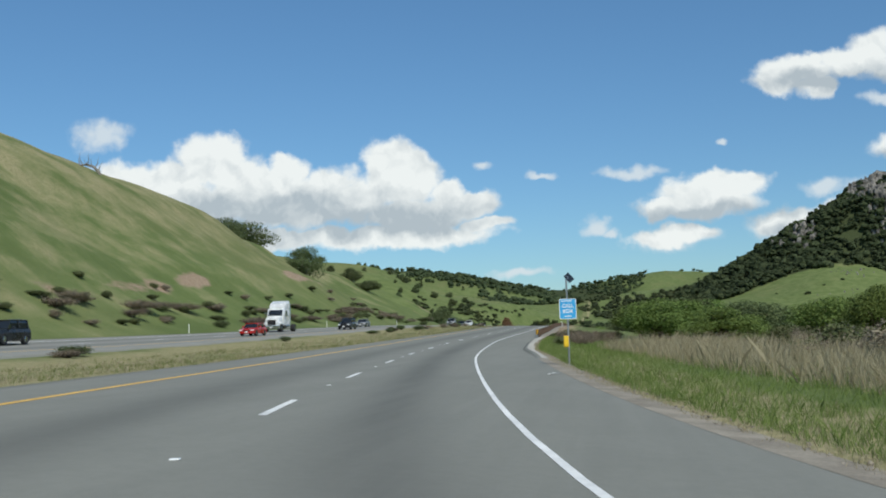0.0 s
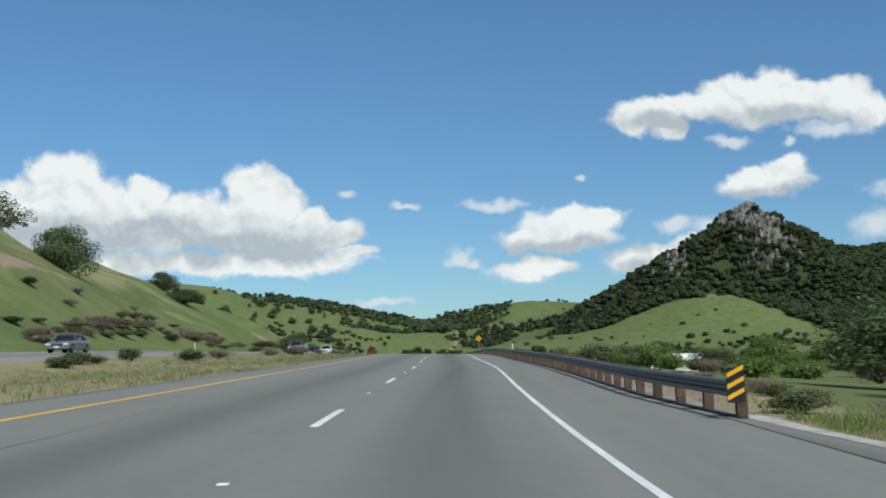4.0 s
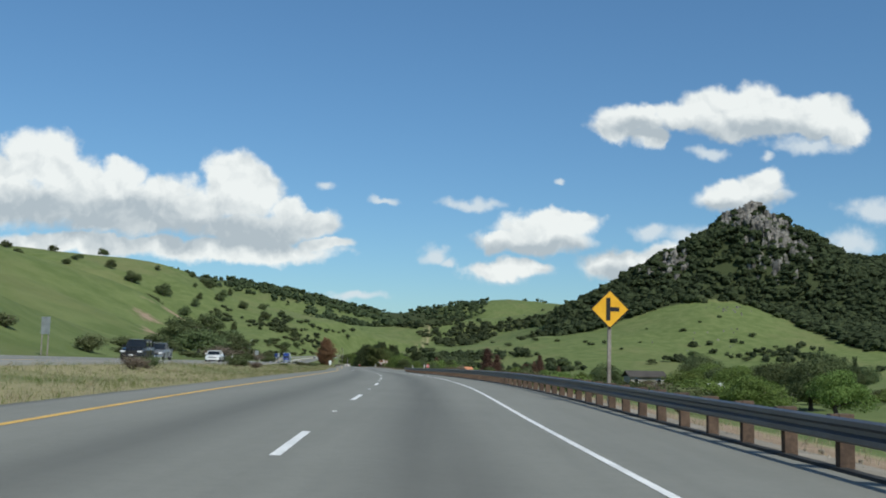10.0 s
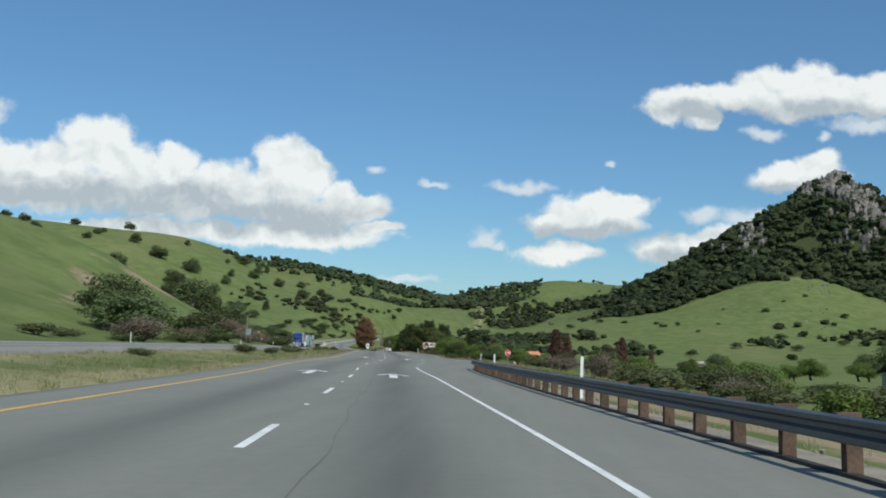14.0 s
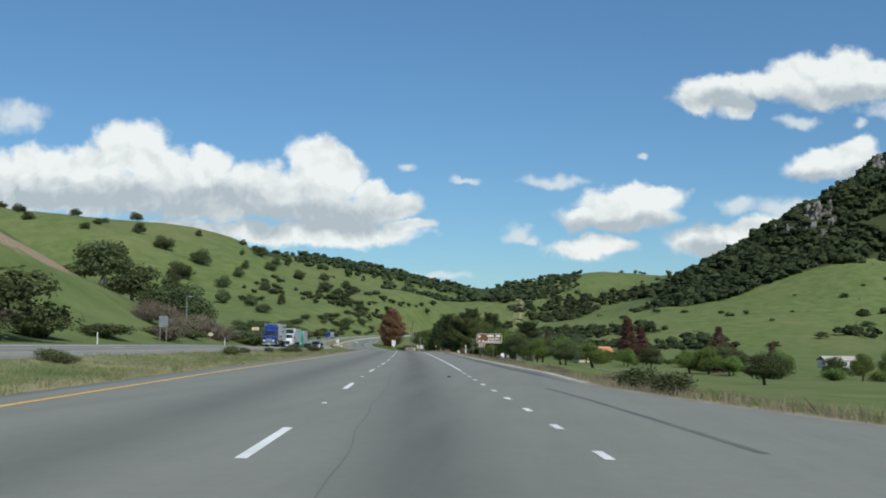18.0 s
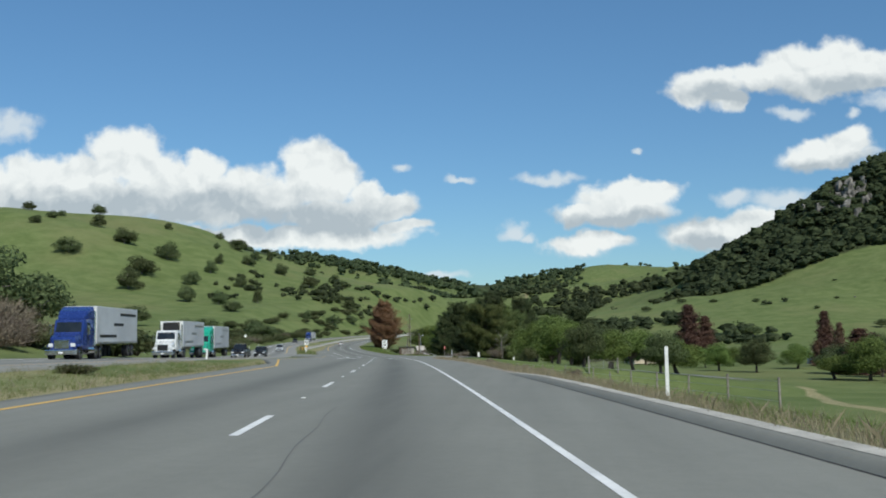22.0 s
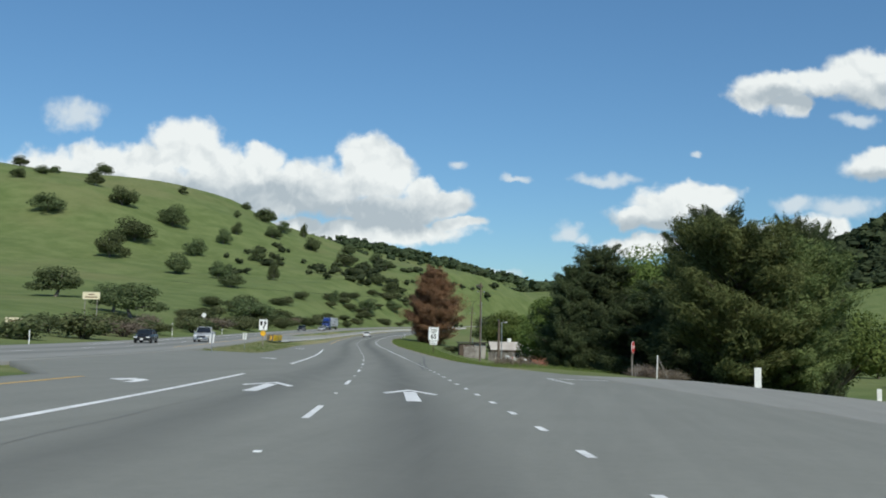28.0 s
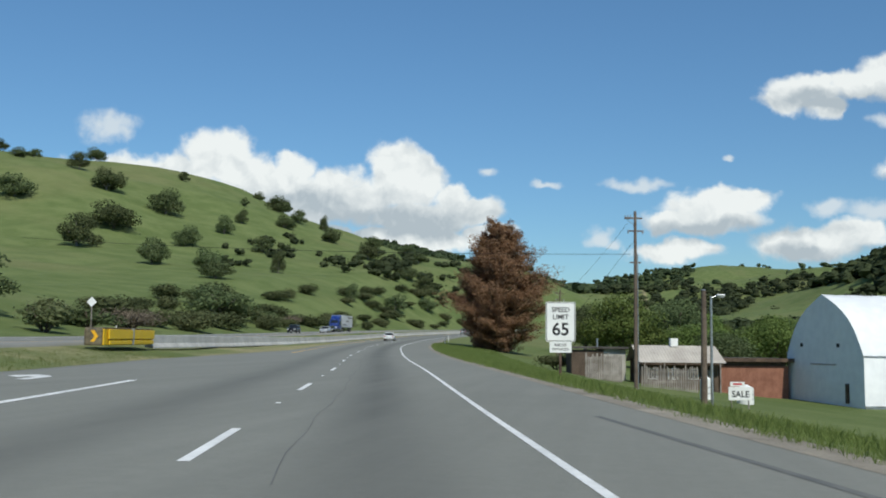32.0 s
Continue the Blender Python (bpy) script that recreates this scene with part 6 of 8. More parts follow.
def conifer(seed, leaf, bark, count, size, width=0.28, droop=0.10, bare=0.06, ragged=0.3, tip=1.0):
    """Trunk and tiered crown of a conifer, one unit high."""
    rng = np.random.default_rng(seed)
    bm = bmesh.new()
    tube(bm, [(0, 0, -0.05), (0.01, 0, 0.4), (0, 0.01, 0.97)], [0.024, 0.016, 0.003])
    pts, outs = [], []
    tiers = 24
    for k in range(tiers):
        z = bare + (0.97 - bare) * k / tiers
        w = width * (1 - (k / tiers) ** tip) ** 0.8 * rng.uniform(1 - ragged, 1.05) + 0.015
        arms = 7 if k < 18 else 5
        for j in range(arms):
            a = 2 * math.pi * (j + rng.uniform(-0.35, 0.35)) / arms + k * 0.9
            ln = w * rng.uniform(0.6, 1.15)
            end = np.array([ln * math.cos(a), ln * math.sin(a), z - droop * ln / width * 0.5 + 0.03])
            if k % 2 == 0:
                tube(bm, [(0, 0, z), tuple(end)], [0.006, 0.002], 4)
            m = max(6, int(count / (tiers * arms) * (0.4 + 1.3 * ln / width)))
            t = rng.uniform(0.15, 1.08, (m, 1)) ** 0.8
            p = np.array([0, 0, z]) * (1 - t) + end * t + rng.normal(size=(m, 3)) * np.array([0.022, 0.022, 0.016]) * (0.6 + ln / width)
            pts.append(p)
            outs.append(np.array([math.cos(a), math.sin(a), 0.45]) + 0 * p)
    v, f = cards(rng, np.concatenate(pts), size, np.concatenate(outs), stretch=1.6, wide=0.32)
    return to_mesh("trunk", bm, bark), mesh_from("crown", v, f, leaf, False)


def plumed(seed, leaf, bark, count, size, width, rise, limbs=58, full=0.62, clump=0.05, bare=0.03, heads=1):
    """Trunk and crown of a pine, one unit high: separate limbs that end in plumes of needles, with gaps between."""
    rng = np.random.default_rng(seed)
    bm = bmesh.new()
    bend = rng.uniform(-0.02, 0.02, 2)
    tube(bm, [(0, 0, -0.05), (bend[0], bend[1], 0.45), (0, 0, 0.96)], [0.026, 0.017, 0.003])
    pts, outs, ways = [], [], []
    for k in range(limbs):
        q = (k + rng.uniform(0, 1)) / limbs
        z = bare + (0.93 - bare) * q
        swell = min(1.0, (z + 0.10) / 0.30) * (1 - max(z - 0.25, 0) / 0.78) ** full
        a = 2.4 * k + rng.uniform(-0.5, 0.5)
        ln = width * swell * rng.uniform(0.55, 1.12) + 0.02
        up = rise * rng.uniform(0.5, 1.4) * (0.4 + q)
        way = np.array([math.cos(a), math.sin(a), up])
        end = np.array([0, 0, z]) + way * ln
        end[2] = min(end[2], 1.0)
        if ln > 0.05:
            tube(bm, [(0, 0, z - 0.02), tuple(np.array([0, 0, z - 0.02]) * 0.5 + end * 0.5 - (0, 0, 0.012)), tuple(end)], [0.007, 0.005, 0.002], 4)
        plumes = 2 + int(5 * ln / width)
        m = max(10, int(count / (limbs * 4.2)))
        for j in range(plumes):
            f = 1.0 - 0.72 * j / max(plumes, 1) + rng.uniform(-0.05, 0.08)
            side = rng.uniform(-0.45, 0.45) * (1 - f * 0.5) * ln
            c = np.array([0, 0, z]) * (1 - f) + end * f + np.array([-math.sin(a), math.cos(a), 0]) * side + np.array([0, 0, rng.uniform(-0.02, 0.02)])
            r = clump * rng.uniform(0.6, 1.3) * (0.55 + 0.6 * swell)
            d = rng.normal(size=(m, 3))
            d /= np.linalg.norm(d, axis=1, keepdims=True)
            d *= rng.uniform(0.2, 1.0, (m, 1)) ** 0.5
            w = way / np.linalg.norm(way)
            p = c + d * r * np.array([0.8, 0.8, 0.55]) + np.outer(d @ w, w) * r * 0.9
            pts.append(p)
            outs.append(d + np.array([0, 0, 0.5]) + way * 0.2)
            ways.append(np.tile(w + np.array([0, 0, 0.15]), (m, 1)))
    v, f = cards(rng, np.concatenate(pts), size, np.concatenate(outs), stretch=1.7, wide=0.30, along=np.concatenate(ways))
    return to_mesh("trunk", bm, bark), mesh_from("crown", v, f, leaf, False)


def bushy(seed, leaf, count, size, flat=0.9):
    rng = np.random.default_rng(seed)
    pts, outs = [], []
    for _ in range(8):
        a, r = rng.uniform(0, 6.28), rng.uniform(0.0, 0.36)
        c = np.array([r * math.cos(a), r * math.sin(a), rng.uniform(0.25, 0.62)])
        d = rng.normal(size=(count // 8, 3))
        d /= np.linalg.norm(d, axis=1, keepdims=True)
        p = c + d * rng.uniform(0.08, 0.34, (count // 8, 1)) * np.array([1.1, 1.1, flat])
        pts.append(p[p[:, 2] > -0.02])
        outs.append((d + (p - np.array([0, 0, 0.2])))[p[:, 2] > -0.02])
    v, f = cards(rng, np.concatenate(pts), size, np.concatenate(outs))
    bm = bmesh.new()
    for k in range(7):
        a = k * 0.9
        tube(bm, [(0, 0, -0.05), (0.15 * math.cos(a), 0.15 * math.sin(a), 0.25), (0.3 * math.cos(a), 0.3 * math.sin(a), 0.6)], [0.022, 0.015, 0.005], 4)
    return to_mesh("branchwork", bm, BARK), mesh_from("foliage", v, f, leaf, False)


def twiggy(seed, leaf, count):
    """Dry brush: many fine crooked twigs rising from a wide foot, with dead leaf flecks."""
    rng = np.random.default_rng(seed)
    a = rng.uniform(0, 6.283, count)
    r = 0.55 * np.sqrt(rng.random(count))
    base = np.stack([r * np.cos(a), r * np.sin(a), rng.uniform(-0.03, 0.45, count) * (1 - r)], 1)
    lean = rng.normal(size=(count, 3)) * np.array([0.16, 0.16, 0.05])
    tall = rng.uniform(0.15, 0.5, count) * (1.1 - r)
    tip = base + lean + np.stack([0 * a, 0 * a, tall], 1)
    side = rng.normal(size=(count, 3)) * np.array([1, 1, 0.2])
    side *= 0.0035 / np.linalg.norm(side, axis=1, keepdims=True)
    mid = (base + tip) / 2 + rng.normal(size=(count, 3)) * 0.035
    v = np.stack([base - side, base + side, mid + side, tip, mid - side], 1).reshape(-1, 3)
    fv, ff = cards(rng, tip[::2] + rng.normal(size=(len(tip[::2]), 3)) * 0.05, 0.02, tip[::2] - np.array([0, 0, 0.2]))
    return mesh_from("branchwork", v, np.arange(5 * count).reshape(-1, 5), leaf, False), mesh_from("dead_foliage", fv, ff, leaf, False)


def stock(kind, variant):
    key = (kind, variant)
    if key not in LEAF_MESHES:
        s = hash_of(kind) + variant
        LEAF_MESHES[key] = {
            "oak": lambda: broadleaf(s, OAK_LEAF, BARK_GREY, 3600, 0.032, 11, 0.13, 0.56),
            "near_oak": lambda: broadleaf(s, OAK_LEAF, BARK_GREY, 12000, 0.018, 14, 0.05, 0.56),
            "green": lambda: broadleaf(s, GREEN_LEAF, BARK, 12000, 0.017, 13, 0.12, 0.42),
            "tall_green": lambda: broadleaf(s, GREEN_LEAF, BARK, 38000, 0.0125, 19, 0.10, 0.34),
            "dark": lambda: broadleaf(s, OAK_LEAF, BARK, 11000, 0.018, 13, 0.10, 0.45),
            "pine": lambda: plumed(s, PINE_LEAF, BARK, 56000, 0.0090, 0.28, 0.62, 92, 0.60, 0.058),
            "cedar": lambda: plumed(s, CEDAR_LEAF, BARK, 60000, 0.0125, 0.44, 0.85, 60, 0.45, 0.105, 0.0),
            "dead": lambda: plumed(s, DEAD_LEAF, BARK, 76000, 0.0085, 0.33, 0.75, 150, 1.05, 0.060, 0.0),
            "russet": lambda: conifer(s, RUSSET_LEAF, BARK, 6000, 0.022, 0.22, 0.02, 0.0, 0.3, 1.5),
            "bush": lambda: bushy(s, BUSH_LEAF, 2600, 0.04),
            "green_bush": lambda: bushy(s, GREEN_LEAF, 2600, 0.04),
            "dark_bush": lambda: bushy(s, OAK_LEAF, 2400, 0.044),
            "brush": lambda: twiggy(s, BRUSH, 2600),
            "dry_bush": lambda: bushy(s, BRUSH, 2600, 0.028),
        }[kind]()
    return LEAF_MESHES[key]


def hash_of(text):
    return sum(ord(c) * (i + 3) for i, c in enumerate(text))


LABELS = {
    "oak": ("oak_tree", "spreading dark green oak on a grassy slope", "tree", "oaks on the hills"),
    "near_oak": ("oak_tree", "large spreading oak on the grassy roadside slope", "tree", "oaks on the hills"),
    "green": ("broadleaf_tree", "fresh green broadleaf tree in spring leaf", "tree", "roadside trees"),
    "tall_green": ("broadleaf_tree", "tall bright green broadleaf tree behind pines", "tree", "roadside trees"),
    "dark": ("broadleaf_tree", "dark green broadleaf tree in the valley", "tree", "valley trees"),
    "pine": ("pine_tree", "tall dark green pine with ragged branches", "tree", "roadside pines"),
    "cedar": ("conifer_tree", "broad yellow-green conifer with drooping branches", "tree", "roadside pines"),
    "dead": ("dead_conifer", "large rust-brown dead conifer beside the highway", "tree", ""),
    "russet": ("russet_tree", "rust-brown pointed tree in the valley", "tree", "valley trees"),
    "bush": ("bush", "olive green roadside bush", "bush", "roadside bushes"),
    "green_bush": ("bush", "fresh green leafy bush", "bush", "roadside bushes"),
    "dark_bush": ("bush", "dark green rounded bush on the slope", "bush", "hill bushes"),
    "brush": ("dry_brush", "bare brown twiggy dry brush", "bush", "dry brush"),
    "dry_bush": ("dry_bush", "dry brown leafy bush in the verge", "bush", "dry brush"),
}


def plant(kind, x, y, h, r=None, variant=0, turn=None, sink=0.0, label=""):
    """Sets a plant on the ground: h high, r in radius."""
    name, text, cat, grp = LABELS[kind]
    body, leaves = stock(kind, variant)
    natural_r = {"oak": 0.62, "near_oak": 0.62, "green": 0.46, "tall_green": 0.38, "dark": 0.48, "pine": 0.29, "cedar": 0.46, "dead": 0.32, "russet": 0.22}.get(kind, 0.6)
    w = h if r is None else r / natural_r
    t = (x * 37.7 + y * 11.3) % 360 if turn is None else turn
    root = new(name)
    root.matrix_world = pose(x, y, ground_z(x, y) - sink, 0, 0, t) @ Matrix.Diagonal((w, w, h, 1))
    tagged(root, label or text, cat, grp)
    woody = kind not in ("bush", "green_bush", "dark_bush", "brush", "dry_bush")
    if body is not None:
        part("trunk" if woody else "branchwork", body, None, root)
    part("crown" if woody else ("dead_foliage" if kind == "brush" else "foliage"), leaves, None, root)
    return root


def at_road(kind, s, u, h, r=None, variant=0, **more):
    x, y, _ = road_at(s, u)
    return plant(kind, float(x), float(y), h, r, variant, **more)


# oaks across the far left hill: x, y, width, height
OAKS_LOW = [
    (-365, 1233, 23, 12.5), (-377, 1311, 14, 10.5), (-419, 1404, 17, 10), (-345, 1286, 21, 13.5), (-312, 1285, 22, 16), (-349, 1387, 9, 6.6),
    (-421, 1337, 12, 6), (-419, 1319, 13, 6.5), (-415, 1284, 12, 7), (-293, 1169, 20, 15), (-306, 1219, 28, 14), (-244, 1134, 14, 11),
    (-273, 1226, 15, 11.5), (-276, 1277, 11, 10.5), (-280, 1311, 9, 9), (-224, 1135, 12, 9.4), (-205, 1098, 13, 7), (-245, 1248, 12, 9),
    (-215, 1185, 8, 11), (-266, 1342, 14, 9.4), (-290, 1397, 18, 11.5), (-269, 1375, 12, 8.7), (-283, 1475, 8, 12.5),
]
OAKS_HIGH = [
    (-240, 1346, 14, 10.5), (-209, 1308, 14, 11), (-207, 1276, 8, 5), (-174, 1145, 7, 7), (-298, 1361, 7, 6), (-178, 1262, 14, 7),
    (-168, 1252, 12, 7.7), (-165, 1177, 13, 7.4), (-194, 1280, 8, 4), (-400, 1505, 12, 9), (-302, 1440, 17, 10), (-312, 1452, 14, 9),
    (-330, 1470, 12, 8), (-228, 1400, 13, 9), (-200, 1362, 12, 8), (-460, 1360, 14, 8), (-500, 1330, 15, 9), (-540, 1370, 15, 9), (-470, 1290, 14, 8),
    (-390, 1180, 15, 9), (-186, 1330, 10, 7), (-160, 1215, 11, 6),
]
for i, (x, y, w, h) in enumerate(OAKS_LOW + OAKS_HIGH):
    plant("oak", x, y, h * 1.15, w / 2, i % 4, sink=0.17 * h)
for x, y, h, r, v in ((-112, 285, 13.0, 13.0, 0), (-86, 273, 11.0, 6.6, 1), (-88, 354, 5.5, 6.0, 0), (-96, 362, 6.5, 5.0, 1), (-121, 262, 5.0, 4.2, 1)):
    plant("near_oak", x, y, h, r, v, sink=0.16 * h)
for x, y, h, r, v in ((-84, 520, 8, 9.0, 0), (-92, 534, 9, 8.0, 1), (-80, 548, 7, 7.5, 2), (-100, 560, 7, 6.5, 3)):
    plant("oak", x, y, h, r, v)

def thicket(name, places, label):
    """Many bushes that nobody could count, joined into one object per leaf: kind, x, y, height, radius, variant."""
    heaps = {}
    for kind, x, y, h, r, v in places:
        leaves = stock(kind, v)[1]
        co = np.zeros(len(leaves.vertices) * 3)
        leaves.vertices.foreach_get("co", co)
        a = math.radians((x * 37.7 + y * 11.3) % 360)
        co = co.reshape(-1, 3) * (r / 0.6, r / 0.6, h)
        turn = np.array([[math.cos(a), -math.sin(a), 0], [math.sin(a), math.cos(a), 0], [0, 0, 1]])
        heaps.setdefault(kind, (leaves.materials[0], []))[1].append(co @ turn.T + (x, y, ground_z(x, y)))
    for kind, (mat, vs) in heaps.items():
        v = np.concatenate(vs)
        tagged(new(name, mesh_from(name, v, np.arange(len(v)).reshape(-1, 4), mat, False)), label, "scrub", kind="stuff")


def by_road(kind, s, u, h, r, v):
    x, y, _ = road_at(s, u)
    return kind, float(x), float(y), h, r, v


# roadside trees by the side road
for kind, s, u, h, r, v in (
        ("pine", 829, 26.6, 16.4, 5.2, 0), ("pine", 829, 23.6, 13.7, 4.0, 1), ("pine", 827, 22.3, 12.0, 2.8, 2), ("tall_green", 831, 33.0, 18.8, 6.4, 0), ("tall_green", 821, 36.5, 18.8, 4.8, 1),
        ("tall_green", 840, 23.2, 11.7, 4.7, 2),
        ("pine", 802.2, 31.0, 18.3, 4.6, 1), ("pine", 799, 27.6, 16.7, 4.2, 0), ("cedar", 784, 25.6, 11.4, 5.4, 0), ("cedar", 786.5, 30.4, 10.8, 4.8, 1), ("pine", 797, 35.6, 17.3, 2.6, 2), ("pine", 797, 38.0, 17.2, 2.4, 0),
        ("pine", 811, 25.5, 9.0, 4.6, 2), ("pine", 816, 29.5, 12.0, 4.4, 0), ("dark", 795, 33.0, 9.0, 4.5, 0), ("pine", 786, 47.0, 13.0, 4.4, 2), ("green", 812, 48.0, 12.0, 5.5, 0),
        ("dark", 764, 42.0, 8.0, 4.6, 0),
        ("green", 733, 29.5, 9.4, 4.6, 0), ("green", 740, 27.0, 8.4, 4.0, 1), ("dark", 712, 29.0, 7.2, 3.4, 0), ("green", 746, 35.0, 9.0, 4.6, 2), ("dark", 752, 44.0, 9.0, 4.5, 1),
        ("green", 772, 65.0, 8.8, 6.0, 1), ("green", 726, 37.0, 7.2, 3.6, 2), ("green", 762, 52.0, 9.5, 5.0, 0), ("dark", 722, 44.0, 7.5, 3.8, 1),
        ("green", 958, 32.6, 12.0, 6.4, 2), ("dark", 1000, 48.0, 13.0, 6.5, 0), ("green", 962, 55.0, 10.0, 6.0, 1), ("dark", 985, 30.0, 10.0, 5.5, 0)):
    at_road(kind, s, u, h, r, v)
at_road("dead", 955.0, 14.9, 18.6, 6.6, 0)
at_road("dead", 957.0, 12.8, 17.0, 4.0, 1, label="narrow rust-brown dead conifer top beside a larger one")
rng = random.Random(11)
for s, u, h, r, kind in ((716, 21.7, 2.7, 1.5, "bush"), (723, 17.3, 2.0, 1.5, "dry_bush"), (497.5, 7.5, 1.0, 1.1, "dark_bush"), (493.5, 7.7, 0.9, 1.0, "dark_bush"), (910, 17.1, 2.0, 2.4, "bush"), (816, 13.2, 2.3, 1.7, "brush"),
                         (818.5, 15.2, 2.6, 1.9, "brush"), (813, 14.4, 2.2, 1.6, "brush"), (821, 17.0, 2.3, 1.8, "brush"), (840, 19.2, 2.0, 1.2, "dark_bush"), (777, 17.0, 1.0, 1.2, "brush"), (781, 18.0, 1.2, 1.4, "brush"), (785, 18.6, 1.0, 1.3, "dry_bush"), (774.5, 17.6, 0.9, 1.0, "brush"), (736, 14.0, 1.3, 1.3, "dry_bush"), (906, 21.0, 1.4, 1.4, "green_bush")):
    at_road(kind, s, u, h, r, rng.randrange(3))

for i in range(22):
    at_road(("dark_bush", "bush")[i % 3 == 0], 796 + 1.7 * i + rng.uniform(-1, 1), rng.uniform(24.5, 33), rng.uniform(2.2, 3.6), rng.uniform(1.8, 3.0), i % 3)
# wooded valley right of the highway
for i in range(150):
    s = rng.uniform(70, 440)
    u = rng.uniform(17, 75) if i % 3 else rng.uniform(60, 150)
    k = rng.random()
    size = 1.0 if s < 330 else 0.75
    if k < 0.34:
        at_road("bush", s, u, rng.uniform(1.8, 3.8) * size, rng.uniform(1.8, 3.6), i % 3)
    elif k < 0.62:
        at_road("green_bush", s, u, rng.uniform(2.0, 4.2) * size, rng.uniform(2.0, 4.0), i % 3)
    elif k < 0.80:
        at_road("dry_bush", s, u, rng.uniform(1.2, 2.4), rng.uniform(1.4, 2.6), i % 3)
    elif u > 26:
        at_road("dark" if k < 0.9 else "green", s, u + 8, rng.uniform(4.0, 7.5), rng.uniform(2.8, 4.6), i % 3)
for s, u, h, r, kind, v in ((92, 17, 4.6, 3.8, "green", 0), (106, 22, 5.2, 4.2, "green", 1), (86, 24, 4.4, 3.6, "dark", 0), (122, 24, 5.0, 4.4, "green", 2), (140, 22, 4.4, 3.8, "dark", 1), (76, 20, 3.4, 3.2, "green", 1),
                            (562, 112, 11.9, 7.4, "dark", 1), (412, 75.5, 8.8, 4.6, "dark", 0), (432, 74, 6.6, 4.2, "dark", 1), (396, 66, 5.0, 4.0, "green", 1), (424, 62, 5.4, 4.0, "dark", 0), (444, 66, 6.4, 4.0, "green", 0), (414, 79.5, 7.0, 0.7, "pine", 0), (416, 82.5, 7.2, 0.7, "pine", 1), (462, 70, 7.0, 4.4, "dark", 1), (623, 58, 6.0, 3.9, "dark", 1), (364, 36, 3.8, 5.0, "green", 0), (295, 30, 4.4, 4.6, "green", 2), (475, 42, 3.4, 4.4, "green", 1)):
    at_road(kind, s, u, h, r, v)
scrub = []
for i in range(110):
    s, u = rng.uniform(380, 475), rng.uniform(16, 88)
    k = ("bush", "dark_bush", "bush", "dry_bush", "green_bush")[i % 5]
    scrub.append(by_road(k, s, u, rng.uniform(1.2, 3.0), rng.uniform(1.6, 3.6), i % 3))
thicket("valley_scrub", scrub, "mixed olive and brown scrub in the valley")
for s, u, h, r, kind, v in ((128, 17.5, 5.0, 4.0, "green", 0), (120, 22.0, 6.0, 4.8, "dark", 1), (113, 18.5, 4.2, 3.6, "green", 2), (141, 19.5, 4.6, 4.0, "dark", 0), (134, 26.0, 6.0, 5.0, "green", 1)):
    at_road(kind, s, u, h, r, v)
for i in range(26):
    at_road(("dry_bush", "brush", "bush")[i % 3], rng.uniform(82, 117), rng.uniform(7.6, 13.5), rng.uniform(0.8, 1.6), rng.uniform(0.8, 1.5), i % 3)
for i in range(9):
    at_road("brush", rng.uniform(505, 566), rng.uniform(7.2, 8.4), rng.uniform(0.5, 0.8), rng.uniform(0.5, 0.9), i % 3)
# tree rows beyond the field
for i in range(90):
    s = 560 + 5.2 * i + rng.uniform(-3, 3)
    u = np.interp(s, (560, 700, 800, 1000), (150, 110, 95, 80)) + rng.uniform(-16, 26)
    k = rng.random()
    if k < 0.42:
        at_road("green", s, u, rng.uniform(5, 9.5), rng.uniform(3, 5), i % 3)
    elif k < 0.74:
        at_road("dark", s, u, rng.uniform(5, 10), rng.uniform(3, 5.2), i % 2)
    elif k < 0.79:
        at_road("russet", s, u, rng.uniform(6, 12), rng.uniform(2.2, 3.6), i % 2)
    else:
        at_road("green_bush", s, u, rng.uniform(2.5, 4.0), rng.uniform(2.5, 4), i % 3)
for s, u, h, r in ((899, 118, 19, 6.0), (833, 134, 15, 3.8), (766, 103, 10, 5.0), (772, 110, 9, 4.2), (905, 126, 15, 5)):
    at_road("russet", s, u, h, r, 1)
for i in range(26):
    s = rng.uniform(935, 1180)
    at_road("green" if i % 3 else "dark", s, rng.uniform(30, 120), rng.uniform(6, 11), rng.uniform(3.5, 6), i % 2)
# dry brush beside the start
for i in range(110):
    s = rng.uniform(4, 120) if i % 3 == 0 else rng.uniform(8, 44)
    u = rng.uniform(15.5, 28) if s < 42 else rng.uniform(20, 32)
    if i % 9 == 0:
        u -= 3.5
    at_road(("brush", "dry_bush", "brush", "bush")[i % 4], s, u, rng.uniform(0.9, 2.0), rng.uniform(0.9, 1.8), i % 3)
for i in range(22):
    at_road(("dry_bush", "bush", "dry_bush")[i % 3], rng.uniform(118, 140) if i < 8 else rng.uniform(612, 700), rng.uniform(7.0, 9.5), rng.uniform(0.4, 0.8), rng.uniform(0.5, 1.0), i % 3)
# median bushes and the hedge beyond the opposite carriageway
for i in range(46):
    s = rng.uniform(20, 400) if i % 3 else rng.uniform(400, 640)
    o = float(np.interp(s, *OPP_U))
    at_road(("bush", "dry_bush", "dark_bush")[i % 3], s, o + rng.uniform(7.6, 10.0), rng.uniform(0.5, 1.1), rng.uniform(0.7, 1.6), i % 3)
for i in range(84):
    s = 20 + 12.6 * i + rng.uniform(-5, 5)
    if 740 < s < 800:
        continue
    o = float(np.interp(s, *OPP_U))
    big = 0.6 if s < 330 else 1.0 if s < 500 else 1.7
    at_road(("bush", "dark_bush", "dry_bush", "bush")[i % 4], s, o - rng.uniform(10, 19), rng.uniform(1.2, 2.6) * big, rng.uniform(1.8, 3.4) * big, i % 3)
